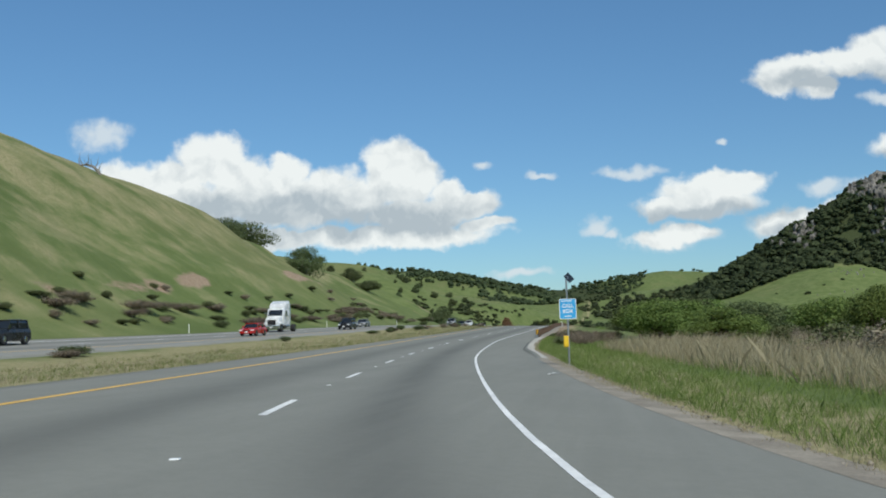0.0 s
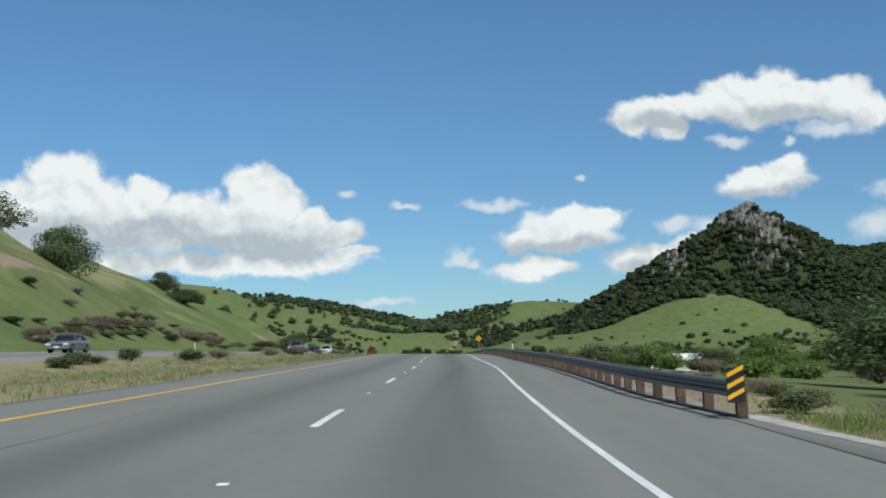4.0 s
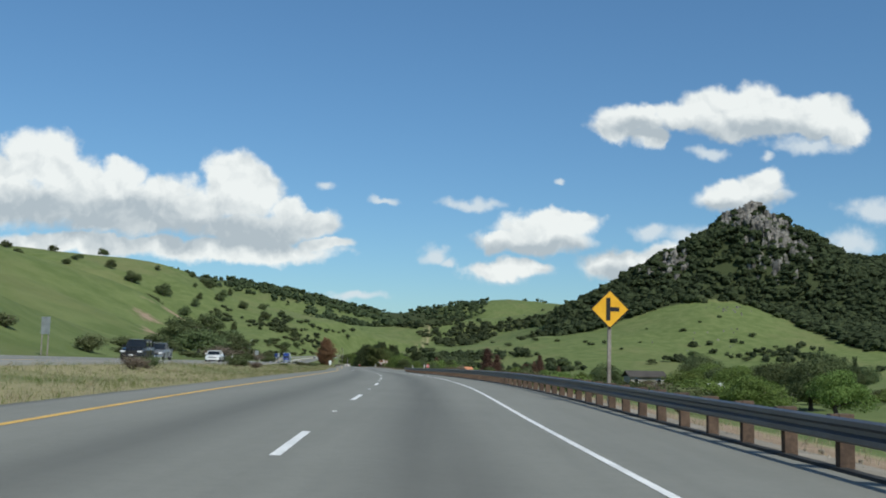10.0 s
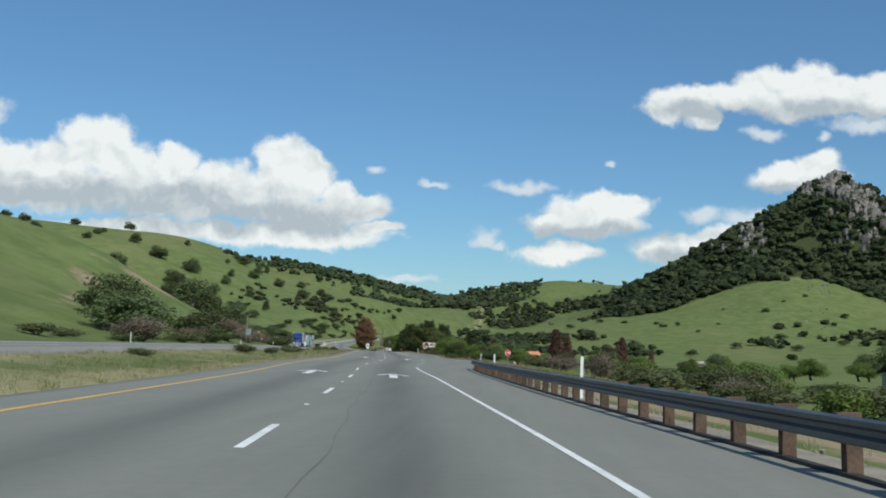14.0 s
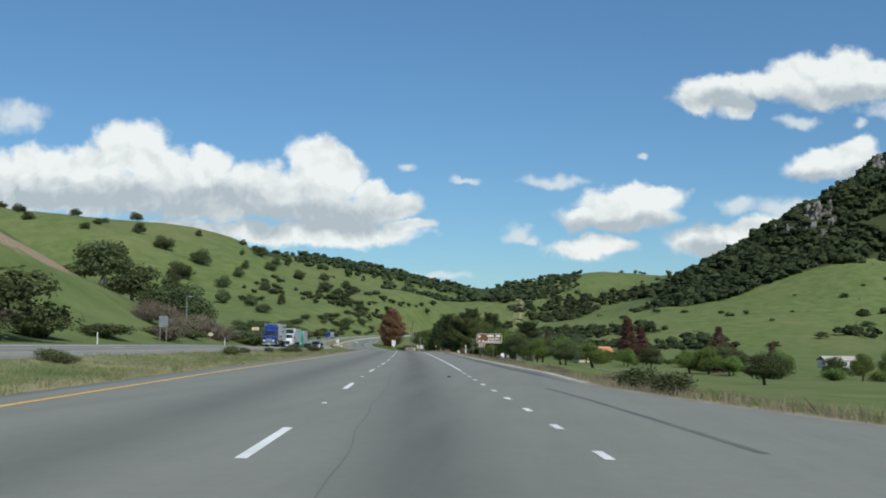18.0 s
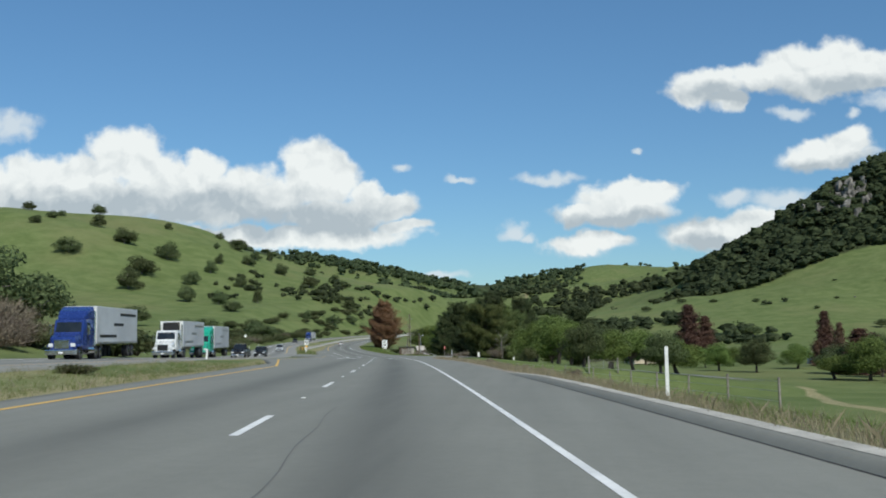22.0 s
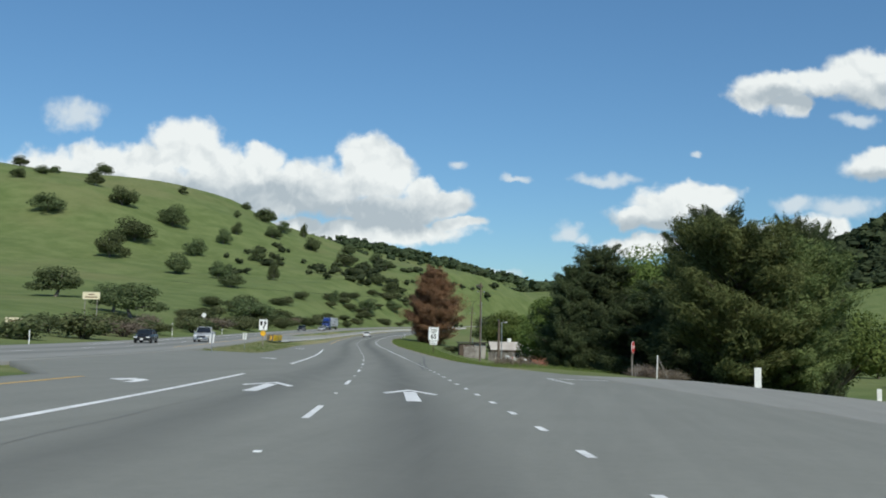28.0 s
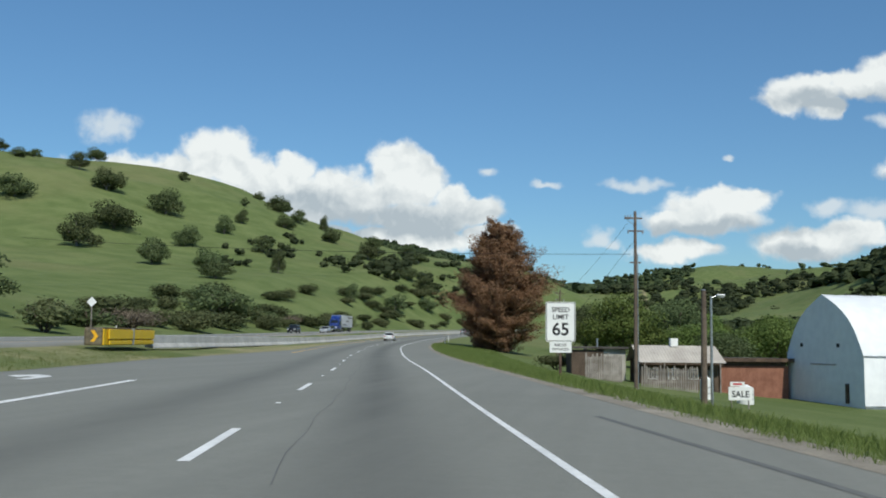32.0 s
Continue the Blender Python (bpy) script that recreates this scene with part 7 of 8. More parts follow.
for s, u, h, r, kind, v in ((925, -50, 8.0, 8.0, "oak", 1), (935, -57, 7.0, 6.5, "oak", 2), (1012, -42, 8.0, 8.5, "oak", 0), (1025, -48, 7.0, 7.0, "oak", 3), (985, -90, 9.0, 9.0, "oak", 1), (690, -50, 9.0, 8, "oak", 2),
                            (655, -46, 7.5, 7, "oak", 0), (640, -54, 8.5, 7, "oak", 1), (712, -52, 9.5, 8, "oak", 3), (672, -56, 9, 8, "oak", 2), (416, -35, 4.0, 4.0, "oak", 1), (745, -60, 6, 6, "oak", 0)):
    at_road(kind, s, u, h, r, v)
scrub = []
for i in range(60):
    s = rng.uniform(940, 1290)
    o = float(np.interp(s, *OPP_U))
    scrub.append(by_road(("dark_bush", "bush")[i % 2], s, o - rng.uniform(9, 34), rng.uniform(2.2, 4.5), rng.uniform(3, 5.5), i % 3))
thicket("far_bank_scrub", scrub, "dark scrub on the bank beyond the far carriageway")
scrub = []
for i in range(90):
    scrub.append(by_road(("bush", "bush", "dark_bush", "dry_bush")[i % 4], 40 + 2.9 * i + rng.uniform(-2, 2), rng.uniform(-51, -39.5), rng.uniform(0.7, 1.3), rng.uniform(0.9, 1.7), i % 3))
thicket("hill_scrub", scrub, "low olive scrub at the foot of the grassy hill")
# bare grey thickets beyond the opposite carriageway
for i in range(20):
    at_road("brush", 628 + 5.4 * i + rng.uniform(-2, 2), rng.uniform(-46, -37), rng.uniform(3.0, 4.8), rng.uniform(2.6, 4.0), i % 3, label="tall bare grey thicket beyond the opposite carriageway")
for i in range(26):
    at_road(("brush", "dry_bush")[i % 2], 90 + 7.5 * i + rng.uniform(-3, 3), rng.uniform(-47, -39), rng.uniform(0.9, 1.8), rng.uniform(1.6, 3.0), i % 3)
# shrubs on the green knoll
for x, y, h, w in ((265, 1373, 5, 13), (271, 1446, 5, 12), (253, 1327, 5, 15), (102, 1220, 8, 16), (300, 1480, 3, 6), (210, 1400, 2.5, 5), (330, 1500, 4, 8), (180, 1350, 3, 7), (236, 1490, 2.5, 5), (350, 1430, 5, 12),
                   (150, 1420, 4, 9), (120, 1450, 4, 10), (95, 1470, 5, 12), (60, 1440, 5, 12), (360, 1360, 5, 13), (330, 1330, 6, 14), (300, 1290, 6, 13), (190, 1240, 6, 13), (240, 1230, 6, 14), (140, 1180, 6, 13)):
    plant("oak" if h > 4 else "dark_bush", x, y, h, w / 2, int(x) % 3)


def dead_oak():
    x, y = -96.0, 176.0
    r = thing("dead_oak", "bare fallen grey oak on the skyline of the grassy hill", "tree", pose(x, y, ground_z(x, y) - 0.3, 0, 0, 20))
    bm = bmesh.new()
    tube(bm, [(0, 0, -0.3), (-0.4, 0, 1.0), (-1.4, 0.2, 2.0), (-3.0, 0.2, 2.4), (-4.6, 0, 2.0)], [0.4, 0.34, 0.27, 0.18, 0.08])
    part("trunk", bm, BARK_GREY, r)
    rn = random.Random(5)
    for k in range(9):
        a = Vector((-0.4 - 0.42 * k, 0.1, 1.0 + min(k, 4) * 0.32))
        d = Vector((rn.uniform(-1, 0.9), rn.uniform(-0.6, 0.6), rn.uniform(0.2, 1.4)))
        bm = bmesh.new()
        tube(bm, [tuple(a), tuple(a + d * 0.8), tuple(a + d * 1.4 + Vector((rn.uniform(-0.5, 0.5), 0, 0.4)))], [0.12, 0.07, 0.02], 5)
        part("limb", bm, BARK_GREY, r)


dead_oak()


def bare_tree(s, u, h):
    """Leafless grey tree with forked crooked limbs."""
    x, y, _ = road_at(s, u)
    r = thing("bare_tree", "small leafless pale grey tree in the roadside brush", "tree", pose(float(x), float(y), ground_z(float(x), float(y)), 0, 0, 30))
    rn = random.Random(8)
    bm = bmesh.new()
    tube(bm, [(0, 0, -0.3), (0.05, 0, h * 0.25), (-0.1, 0.05, h * 0.55), (0.05, 0, h * 0.95)], [0.11, 0.09, 0.06, 0.015])
    part("trunk", bm, BARK_GREY, r)
    for k in range(15):
        z = h * (0.2 + 0.045 * k)
        a, ln = 2.4 * k, h * rn.uniform(0.22, 0.42)
        d = Vector((math.cos(a), math.sin(a), rn.uniform(0.5, 1.2))).normalized()
        bm = bmesh.new()
        p = Vector((0, 0, z))
        q = p + d * ln * 0.55 + Vector((rn.uniform(-0.1, 0.1), rn.uniform(-0.1, 0.1), 0))
        e = p + d * ln + Vector((rn.uniform(-0.2, 0.2), rn.uniform(-0.2, 0.2), 0.2))
        tube(bm, [tuple(p), tuple(q), tuple(e)], [0.035, 0.022, 0.006], 5)
        for _ in range(4):
            w = q.lerp(e, rn.uniform(0, 0.8))
            tube(bm, [tuple(w), tuple(w + Vector((rn.uniform(-0.4, 0.4), rn.uniform(-0.4, 0.4), rn.uniform(0.1, 0.5))))], [0.012, 0.004], 4)
        part("limb", bm, BARK_GREY, r)


bare_tree(756.5, 24.0, 5.2)


# ---- far woods: low lumpy crowns by the thousand ----
def ball(n_lat=4, n_lon=7):
    v, f = [(0, 0, 1.0)], []
    for i in range(1, n_lat):
        a = math.pi * i / n_lat
        v += [(math.sin(a) * math.cos(2 * math.pi * (j + 0.5 * (i % 2)) / n_lon), math.sin(a) * math.sin(2 * math.pi * (j + 0.5 * (i % 2)) / n_lon), math.cos(a)) for j in range(n_lon)]
    v.append((0, 0, -1.0))
    f += [(0, 1 + j, 1 + (j + 1) % n_lon) for j in range(n_lon)]
    for i in range(n_lat - 2):
        a, b = 1 + i * n_lon, 1 + (i + 1) * n_lon
        for j in range(n_lon):
            k = (j + 1) % n_lon
            f += [(a + j, b + j, a + k), (a + k, b + j, b + k)]
    e = len(v) - 1
    f += [(e, e - n_lon + (j + 1) % n_lon, e - n_lon + j) for j in range(n_lon)]
    return np.array(v), np.array(f)


def far_wood(name, pts, h0, h1, label, lobes=3, loose=26, seed=1):
    """Many small crowns on the land in one object: each a few lumps under loose leaf clumps."""
    g = np.random.default_rng(seed)
    bv, bf = ball()
    vs, fs, k = [], [], 0
    z = land(pts[:, 0], pts[:, 1])
    quads_v, quads_o = [], []
    for (x, y), z0 in zip(pts, z):
        h = g.uniform(h0, h1)
        for j in range(lobes):
            r = h * g.uniform(0.28, 0.45)
            c = np.array([x + g.normal() * h * 0.33, y + g.normal() * h * 0.33, z0 + h * g.uniform(0.25, 0.6)])
            w = bv * (1 + 0.28 * g.normal(size=(len(bv), 1))) * r * np.array([1.15, 1.15, 0.8]) + c
            vs.append(w)
            fs.append(bf + k)
            k += len(bv)
        if loose:
            d = g.normal(size=(loose, 3))
            d /= np.linalg.norm(d, axis=1, keepdims=True)
            quads_o.append(d)
            quads_v.append(np.array([x, y, z0 + h * 0.48]) + d * h * g.uniform(0.4, 0.72, (loose, 1)) * np.array([1.1, 1.1, 0.75]))
    v, f = np.concatenate(vs), np.concatenate(fs)
    faces = f.tolist()
    if loose:
        qv, qf = cards(g, np.concatenate(quads_v), (h0 + h1) * 0.062, np.concatenate(quads_o))
        faces += (qf + len(v)).tolist()
        v = np.concatenate([v, qv])
    ob = new(name, mesh_from(name, v, faces, WOOD_LEAF, False))
    tagged(ob, label, "woodland", kind="stuff")


def scatter(n, x0, x1, y0, y1, keep, seed):
    g = np.random.default_rng(seed)
    p = np.stack([g.uniform(x0, x1, n), g.uniform(y0, y1, n)], 1)
    return p[keep(p[:, 0], p[:, 1]) > g.random(n)]


def peak_cover(x, y):
    bare = (np.exp(-(((x - 458) / 46) ** 2 + ((y - 1700) / 40) ** 2)) + 0.8 * np.exp(-(((x - 305) / 22) ** 2 + ((y - 1668) / 18) ** 2))
            + 1.1 * np.exp(-(((x - 462) / 34) ** 2 + ((y - 1762) / 20) ** 2)) + 0.7 * np.exp(-(((x - 420) / 26) ** 2 + ((y - 1735) / 20) ** 2)))
    return chaparral(x, y) * (1 - np.clip(bare, 0, 0.95))


far_wood("mountain_oak_wood", scatter(13500, 120, 1050, 1330, 1960, peak_cover, 3), 6.0, 13.5, "dense dark green oak woodland over the rocky mountain", 3, 16, 5)
far_wood("far_ridge_wood", scatter(8500, -900, 760, 2050, 3300, lambda x, y: np.clip(fbm(x, y, 200.0, 4) * 3.2 + np.where(x < -60, 0.16, -0.22), 0, 1), 4), 7.0, 15.0, "dark oak clumps scattered over distant green ridges", 2, 0, 6)
far_wood("hill_foot_scrub", scatter(520, -260, -125, 1120, 1700, lambda x, y: np.clip(0.25 + fbm(x, y, 60.0) * 2.2, 0, 1) * np.clip((x + 300) / 120, 0, 1), 7), 2.5, 5.5, "low dark scrub along the foot of the oak hill", 3, 20, 8)
far_wood("valley_oak_wood", scatter(900, -60, 420, 1150, 1420, lambda x, y: np.clip(0.12 + fbm(x, y, 70.0) * 2.6, 0, 1), 9), 4.0, 8.0, "dark oaks along the foot of the green knoll", 3, 26, 10)
far_wood("mid_valley_wood", scatter(3400, -240, 320, 1600, 2200, lambda x, y: np.clip(fbm(x, y, 120.0) * 2.8 - 0.36, 0, 1), 12), 5.0, 11.5, "dark oak clumps in the green valley head", 2, 14, 13)


# ---- crags of the rocky peak ----
def boulder_mesh(seed):
    g = np.random.default_rng(seed)
    bv, bf = ball(5, 8)
    w = np.sign(bv) * np.abs(bv) ** 0.55 * (1 + 0.2 * g.normal(size=(len(bv), 1))) * np.array([g.uniform(0.5, 0.9), g.uniform(0.5, 0.9), 1.0])
    return mesh_from("boulder", w, bf.tolist(), ROCK, False)


BOULDERS = [boulder_mesh(100 + k) for k in range(7)]


def crag(name, x0, y0, spread, count, size, label, seed, tall=1.0):
    """An outcrop: sharp-edged boulders leaning together on the slope."""
    g = np.random.default_rng(seed)
    root = thing(name, label, "rock outcrop", pose(x0, y0, ground_z(x0, y0)), group="crags of the peak")
    back = root.matrix_world.inverted()
    p = np.array([x0, y0]) + g.normal(size=(count, 2)) * spread
    z = land(p[:, 0], p[:, 1])
    for i in range(count):
        r = size * g.uniform(0.45, 1.25)
        m = pose(p[i, 0], p[i, 1], z[i] + r * 0.2, g.uniform(-14, 14), g.uniform(-14, 14), g.uniform(0, 360)) @ Matrix.Diagonal((r, r, r * g.uniform(0.8, 1.7) * tall, 1))
        part("boulder", BOULDERS[i % 7], None, root, "", back @ m)


crag("rock_outcrop", 460, 1766, (17, 8), 70, 4.4, "jagged grey rock crags on the summit", 1)
crag("rock_outcrop", 458, 1692, (22, 20), 190, 5.6, "broad pale grey cliff face below the summit", 2, 1.25)
crag("rock_outcrop", 432, 1738, (12, 12), 60, 5.0, "steep grey crags beside the summit", 8, 1.3)
crag("rock_outcrop", 305, 1668, (14, 11), 46, 5.0, "grey rock knob on the mountain shoulder", 3)
crag("rock_outcrop", 400, 1722, (16, 14), 44, 4.6, "grey crags along the mountain flank", 4)
crag("rock_outcrop", 500, 1752, (16, 10), 34, 4.4, "grey crags along the mountain's far flank", 9)
crag("rock_outcrop", 360, 1545, (22, 14), 16, 1.8, "scattered pale boulders on the green knoll", 5, 0.6)
crag("rock_outcrop", 300, 1400, (30, 30), 14, 1.3, "scattered pale boulders on the green knoll", 6, 0.6)
crag("rock_outcrop", -118, 262, (9, 9), 26, 1.3, "pale boulders on the grassy hill beside the oaks", 7, 0.6)


# ---- vehicles on the opposite carriageway ----
def paint(name, a):
    return two_tone(name, a, tuple(min(1.0, c * 1.15 + 0.004) for c in a), 0.8, 6.0, 0.28, 0.25, spec=0.6)


PAINTS = {"black": paint("black_car_paint", (0.014, 0.015, 0.017)), "white": paint("white_car_paint", (0.72, 0.72, 0.71)), "red": paint("red_car_paint", (0.42, 0.02, 0.018)), "grey": paint("grey_car_paint", (0.16, 0.17, 0.18)),
          "blue": paint("deep_blue_paint", (0.02, 0.045, 0.20)), "green": paint("sea_green_paint", (0.03, 0.40, 0.26)), "silver": paint("silver_car_paint", (0.40, 0.41, 0.42))}
TRIM = two_tone("black_trim", (0.012, 0.012, 0.013), (0.022, 0.022, 0.023), 2.0, 12.0, 0.6)
BOX_GREY = two_tone("pale_grey_trailer_panel", (0.50, 0.51, 0.53), (0.62, 0.63, 0.64), 0.25, 3.0, 0.45, 0.2)


def wheel(root, x, y, r, w):
    t = part("wheel", rodded((x - w / 2, y, r), (x + w / 2, y, r), r, seg=18), RUBBER, root)
    d = 1 if x > 0 else -1
    part("rim", rodded((x + d * (w / 2 - 0.02), y, r), (x + d * (w / 2 + 0.012), y, r), r * 0.62, r * 0.5, 14), CHROME, t)


def lofted(sections, bevel=0.0):
    """A hull through cross sections (y, half width, z low, z high), with tucked corners."""
    bm = bmesh.new()
    rings = []
    for y, w, z0, z1 in sections:
        h = z1 - z0
        sh = [(-w, z0 + 0.12 * h), (-w * 0.94, z0), (w * 0.94, z0), (w, z0 + 0.12 * h), (w, z0 + 0.72 * h), (w * 0.92, z1), (-w * 0.92, z1), (-w, z0 + 0.72 * h)]
        rings.append([bm.verts.new((x, y, z)) for x, z in sh])
    for a, b in zip(rings, rings[1:]):
        for k in range(8):
            bm.faces.new((a[k], a[(k + 1) % 8], b[(k + 1) % 8], b[k]))
    bm.faces.new(rings[0])
    bm.faces.new(rings[-1][::-1])
    bmesh.ops.recalc_face_normals(bm, faces=bm.faces[:])
    return bm


def car(s, u, colour, style, label, away=False):
    """A car whose front looks along -y."""
    r = thing({"pickup": "pickup_truck", "suv": "sport_utility_car", "sedan": "car"}[style], label, "pickup" if style == "pickup" else "car", on_road(s, u, 0.0, 180 if away else 0), group="traffic")
    P = PAINTS[colour]
    hi = {"sedan": 1.42, "suv": 1.74, "pickup": 1.86}[style]
    belt = {"sedan": 0.92, "suv": 1.08, "pickup": 1.14}[style]
    w = {"sedan": 0.88, "suv": 0.95, "pickup": 0.99}[style]
    L = {"sedan": 2.3, "suv": 2.35, "pickup": 2.85}[style]
    part("body", lofted([(-L, w * 0.86, 0.34, belt * 0.74), (-L + 0.16, w * 0.96, 0.26, belt * 0.84), (-L * 0.45, w, 0.24, belt * 0.98), (0.0, w, 0.24, belt), (L * 0.6, w, 0.24, belt), (L - 0.12, w * 0.97, 0.28, belt), (L, w * 0.9, 0.36, belt * 0.92)]), P, r)
    y0, y1 = {"sedan": (-1.05, 1.75), "suv": (-0.95, 2.2), "pickup": (-1.0, 0.75)}[style]
    part("cabin_glass", lofted([(y0, w * 0.86, belt - 0.04, belt + 0.02), (y0 + 0.62, w * 0.80, belt - 0.04, hi - 0.06), (y1 - (0.6 if style == "sedan" else 0.22), w * 0.80, belt - 0.04, hi - 0.06), (y1, w * 0.86, belt - 0.04, belt + (0.02 if style == "sedan" else 0.12))]), GLASS_DARK, r, "dark glazed cabin")
    part("roof", lofted([(y0 + 0.55, w * 0.76, hi - 0.09, hi - 0.03), (y0 + 0.95, w * 0.80, hi - 0.09, hi), (y1 - (0.75 if style == "sedan" else 0.3), w * 0.80, hi - 0.09, hi), (y1 - (0.5 if style == "sedan" else 0.12), w * 0.76, hi - 0.1, hi - 0.04)]), P, r)
    for d in (-1, 1):
        for yy in (y0 + 0.3, (y0 + y1) / 2 + 0.1, y1 - 0.2):
            part("pillar", rodded((d * w * 0.87, yy - (0.22 if yy < 0 else -0.05), belt - 0.02), (d * w * 0.78, yy + (0.26 if yy < 0 else -0.02), hi - 0.06), 0.035, seg=6), P, r)
        h = part("headlight", boxed(d * w * 0.72 - 0.2, d * w * 0.72 + 0.18, -L - 0.015, -L + 0.14, belt * 0.6, belt * 0.74, bevel=0.03), LAMP_GLASS, r)
        part("tail_light", boxed(d * w * 0.78 - 0.13, d * w * 0.78 + 0.1, L - 0.08, L + 0.015, belt * 0.7, belt * 0.9, bevel=0.02), LAMP_RED, r)
        part("door_mirror", boxed(d * (w + 0.12) - 0.1, d * (w + 0.12) + 0.1, y0 + 0.35, y0 + 0.5, belt, belt + 0.16, bevel=0.03), P, r)
        for yy in (-L * 0.64, L * 0.6):
            wheel(r, d * (w - 0.1), yy, 0.33 if style == "sedan" else 0.38, 0.24)
    part("grille", boxed(-w * 0.5, w * 0.5, -L - 0.02, -L + 0.05, belt * 0.46, belt * 0.66, bevel=0.02), TRIM, r)
    part("front_bumper", boxed(-w * 0.9, w * 0.9, -L - 0.06, -L + 0.2, 0.26, 0.5, bevel=0.05), CHROME if style == "pickup" else P, r)
    part("number_plate", boxed(-0.16, 0.16, -L - 0.075, -L - 0.062, 0.36, 0.48), SIGN_WHITE, r)
    part("windscreen_shade", boxed(-w * 0.5, w * 0.5, y0 + 0.1, y0 + 0.14, belt, belt + 0.02), TRIM, r)
    if style == "pickup":
        part("load_bed", boxed(-w * 0.86, w * 0.86, 0.9, L - 0.15, belt + 0.004, belt + 0.01), TRIM, r)
        for d in (-1, 1):
            part("bed_side", boxed(d * w - 0.04 - 0.03 * d, d * w + 0.03 - 0.03 * d, 0.85, L - 0.05, belt * 0.9, belt + 0.09, bevel=0.015), P, r)


def truck(s, u, colour, label, trailer=True, roof_fairing=True, box_=True):
    """A long-nosed lorry whose front looks along -y."""
    r = thing("lorry", label, "lorry", on_road(s, u), group="traffic")
    P = PAINTS[colour]
    part("bonnet", lofted([(-3.6, 0.78, 0.75, 1.55), (-3.4, 0.95, 0.7, 1.72), (-2.2, 1.05, 0.7, 1.95)]), P, r)
    c = part("cab", lofted([(-2.25, 1.1, 0.8, 2.0), (-1.85, 1.15, 0.8, 2.95), (-1.5, 1.2, 0.8, 3.05), (0.3, 1.2, 0.8, 3.05)]), P, r)
    part("windscreen", lofted([(-2.22, 0.98, 2.02, 2.12), (-1.93, 0.98, 2.05, 2.82), (-1.8, 0.98, 2.05, 2.84)]), GLASS_DARK, c)
    for d in (-1, 1):
        part("side_window", boxed(d * 1.2 - 0.015, d * 1.2 + 0.015, -1.5, -0.75, 2.05, 2.75, bevel=0.01), GLASS_DARK, c)
        part("headlight", boxed(d * 0.8 - 0.17, d * 0.8 + 0.17, -3.66, -3.5, 0.98, 1.24, bevel=0.04), LAMP_GLASS, r)
        part("door_mirror", boxed(d * 1.42 - 0.09, d * 1.42 + 0.09, -1.95, -1.85, 1.9, 2.6, bevel=0.02), CHROME, r)
        part("fuel_tank", rodded((d * 0.95, -1.3, 0.68), (d * 0.95, 0.3, 0.68), 0.32, seg=14), CHROME, r)
        part("exhaust_pipe", rodded((d * 1.2, 0.42, 1.0), (d * 1.2, 0.42, 3.7), 0.07), CHROME, r)
        part("wing", boxed(d * 0.98 - 0.2, d * 0.98 + 0.2, -3.35, -2.3, 0.95, 1.15, bevel=0.08), P, r)
        wheel(r, d * 0.98, -2.8, 0.5, 0.3)
        for y in (0.9, 2.15) if trailer else (2.6,):
            wheel(r, d * 0.9, y, 0.5, 0.55)
    if roof_fairing:
        part("roof_fairing", lofted([(-1.6, 0.95, 3.02, 3.15), (-1.0, 1.1, 3.02, 3.7), (0.3, 1.2, 3.02, 4.05)]), P, r, "tall wind deflector")
    part("grille", boxed(-0.55, 0.55, -3.68, -3.55, 0.85, 1.5, bevel=0.03), CHROME if colour != "white" else TRIM, r)
    part("front_bumper", boxed(-1.15, 1.15, -3.85, -3.6, 0.4, 0.78, bevel=0.06), CHROME, r)
    part("number_plate", boxed(-0.16, 0.16, -3.87, -3.86, 0.5, 0.62), SIGN_WHITE, r)
    part("chassis", boxed(-0.45, 0.45, -3.4, 3.0, 0.6, 0.86, bevel=0.02), TRIM, r)
    if trailer:
        x = part("trailer_box", boxed(-1.28, 1.28, 0.75, 13.2, 1.15, 4.1, bevel=0.04), BOX_GREY, r, "pale grey box trailer")
        part("front_panel", boxed(-1.2, 1.2, 0.72, 0.748, 1.3, 4.0), WHITE_PAINT, x)
        part("cooling_unit", boxed(-0.9, 0.9, 0.42, 0.74, 2.7, 3.95, bevel=0.05), TRIM if colour == "white" else P, x)
        for d in (-1, 1):
            part("lower_rail", boxed(d * 1.28 - 0.02, d * 1.28 + 0.03, 0.8, 13.15, 1.16, 1.3), STEEL, x)
            for z, a, b in ((3.55, 7.5, 12.6), (1.75, 1.6, 6.4), (2.7, 5.6, 8.6)):
                part("bar", boxed(d * 1.285 - 0.004, d * 1.285 + 0.004, a, b, z - 0.12, z + 0.12), SIGN_BLACK if colour == "blue" else STEEL, x) if d > 0 or colour == "blue" else None
            for y in (10.4, 11.6):
                wheel(r, d * 0.98, y, 0.5, 0.5)
        part("landing_leg", boxed(-0.9, -0.75, 3.4, 3.55, 0.35, 1.15), STEEL, r)
        part("landing_leg", boxed(0.75, 0.9, 3.4, 3.55, 0.35, 1.15), STEEL, r)


def opp_lane(s, side):
    return float(np.interp(s, *OPP_U)) + (1.85 if side == "inner" else -1.85)


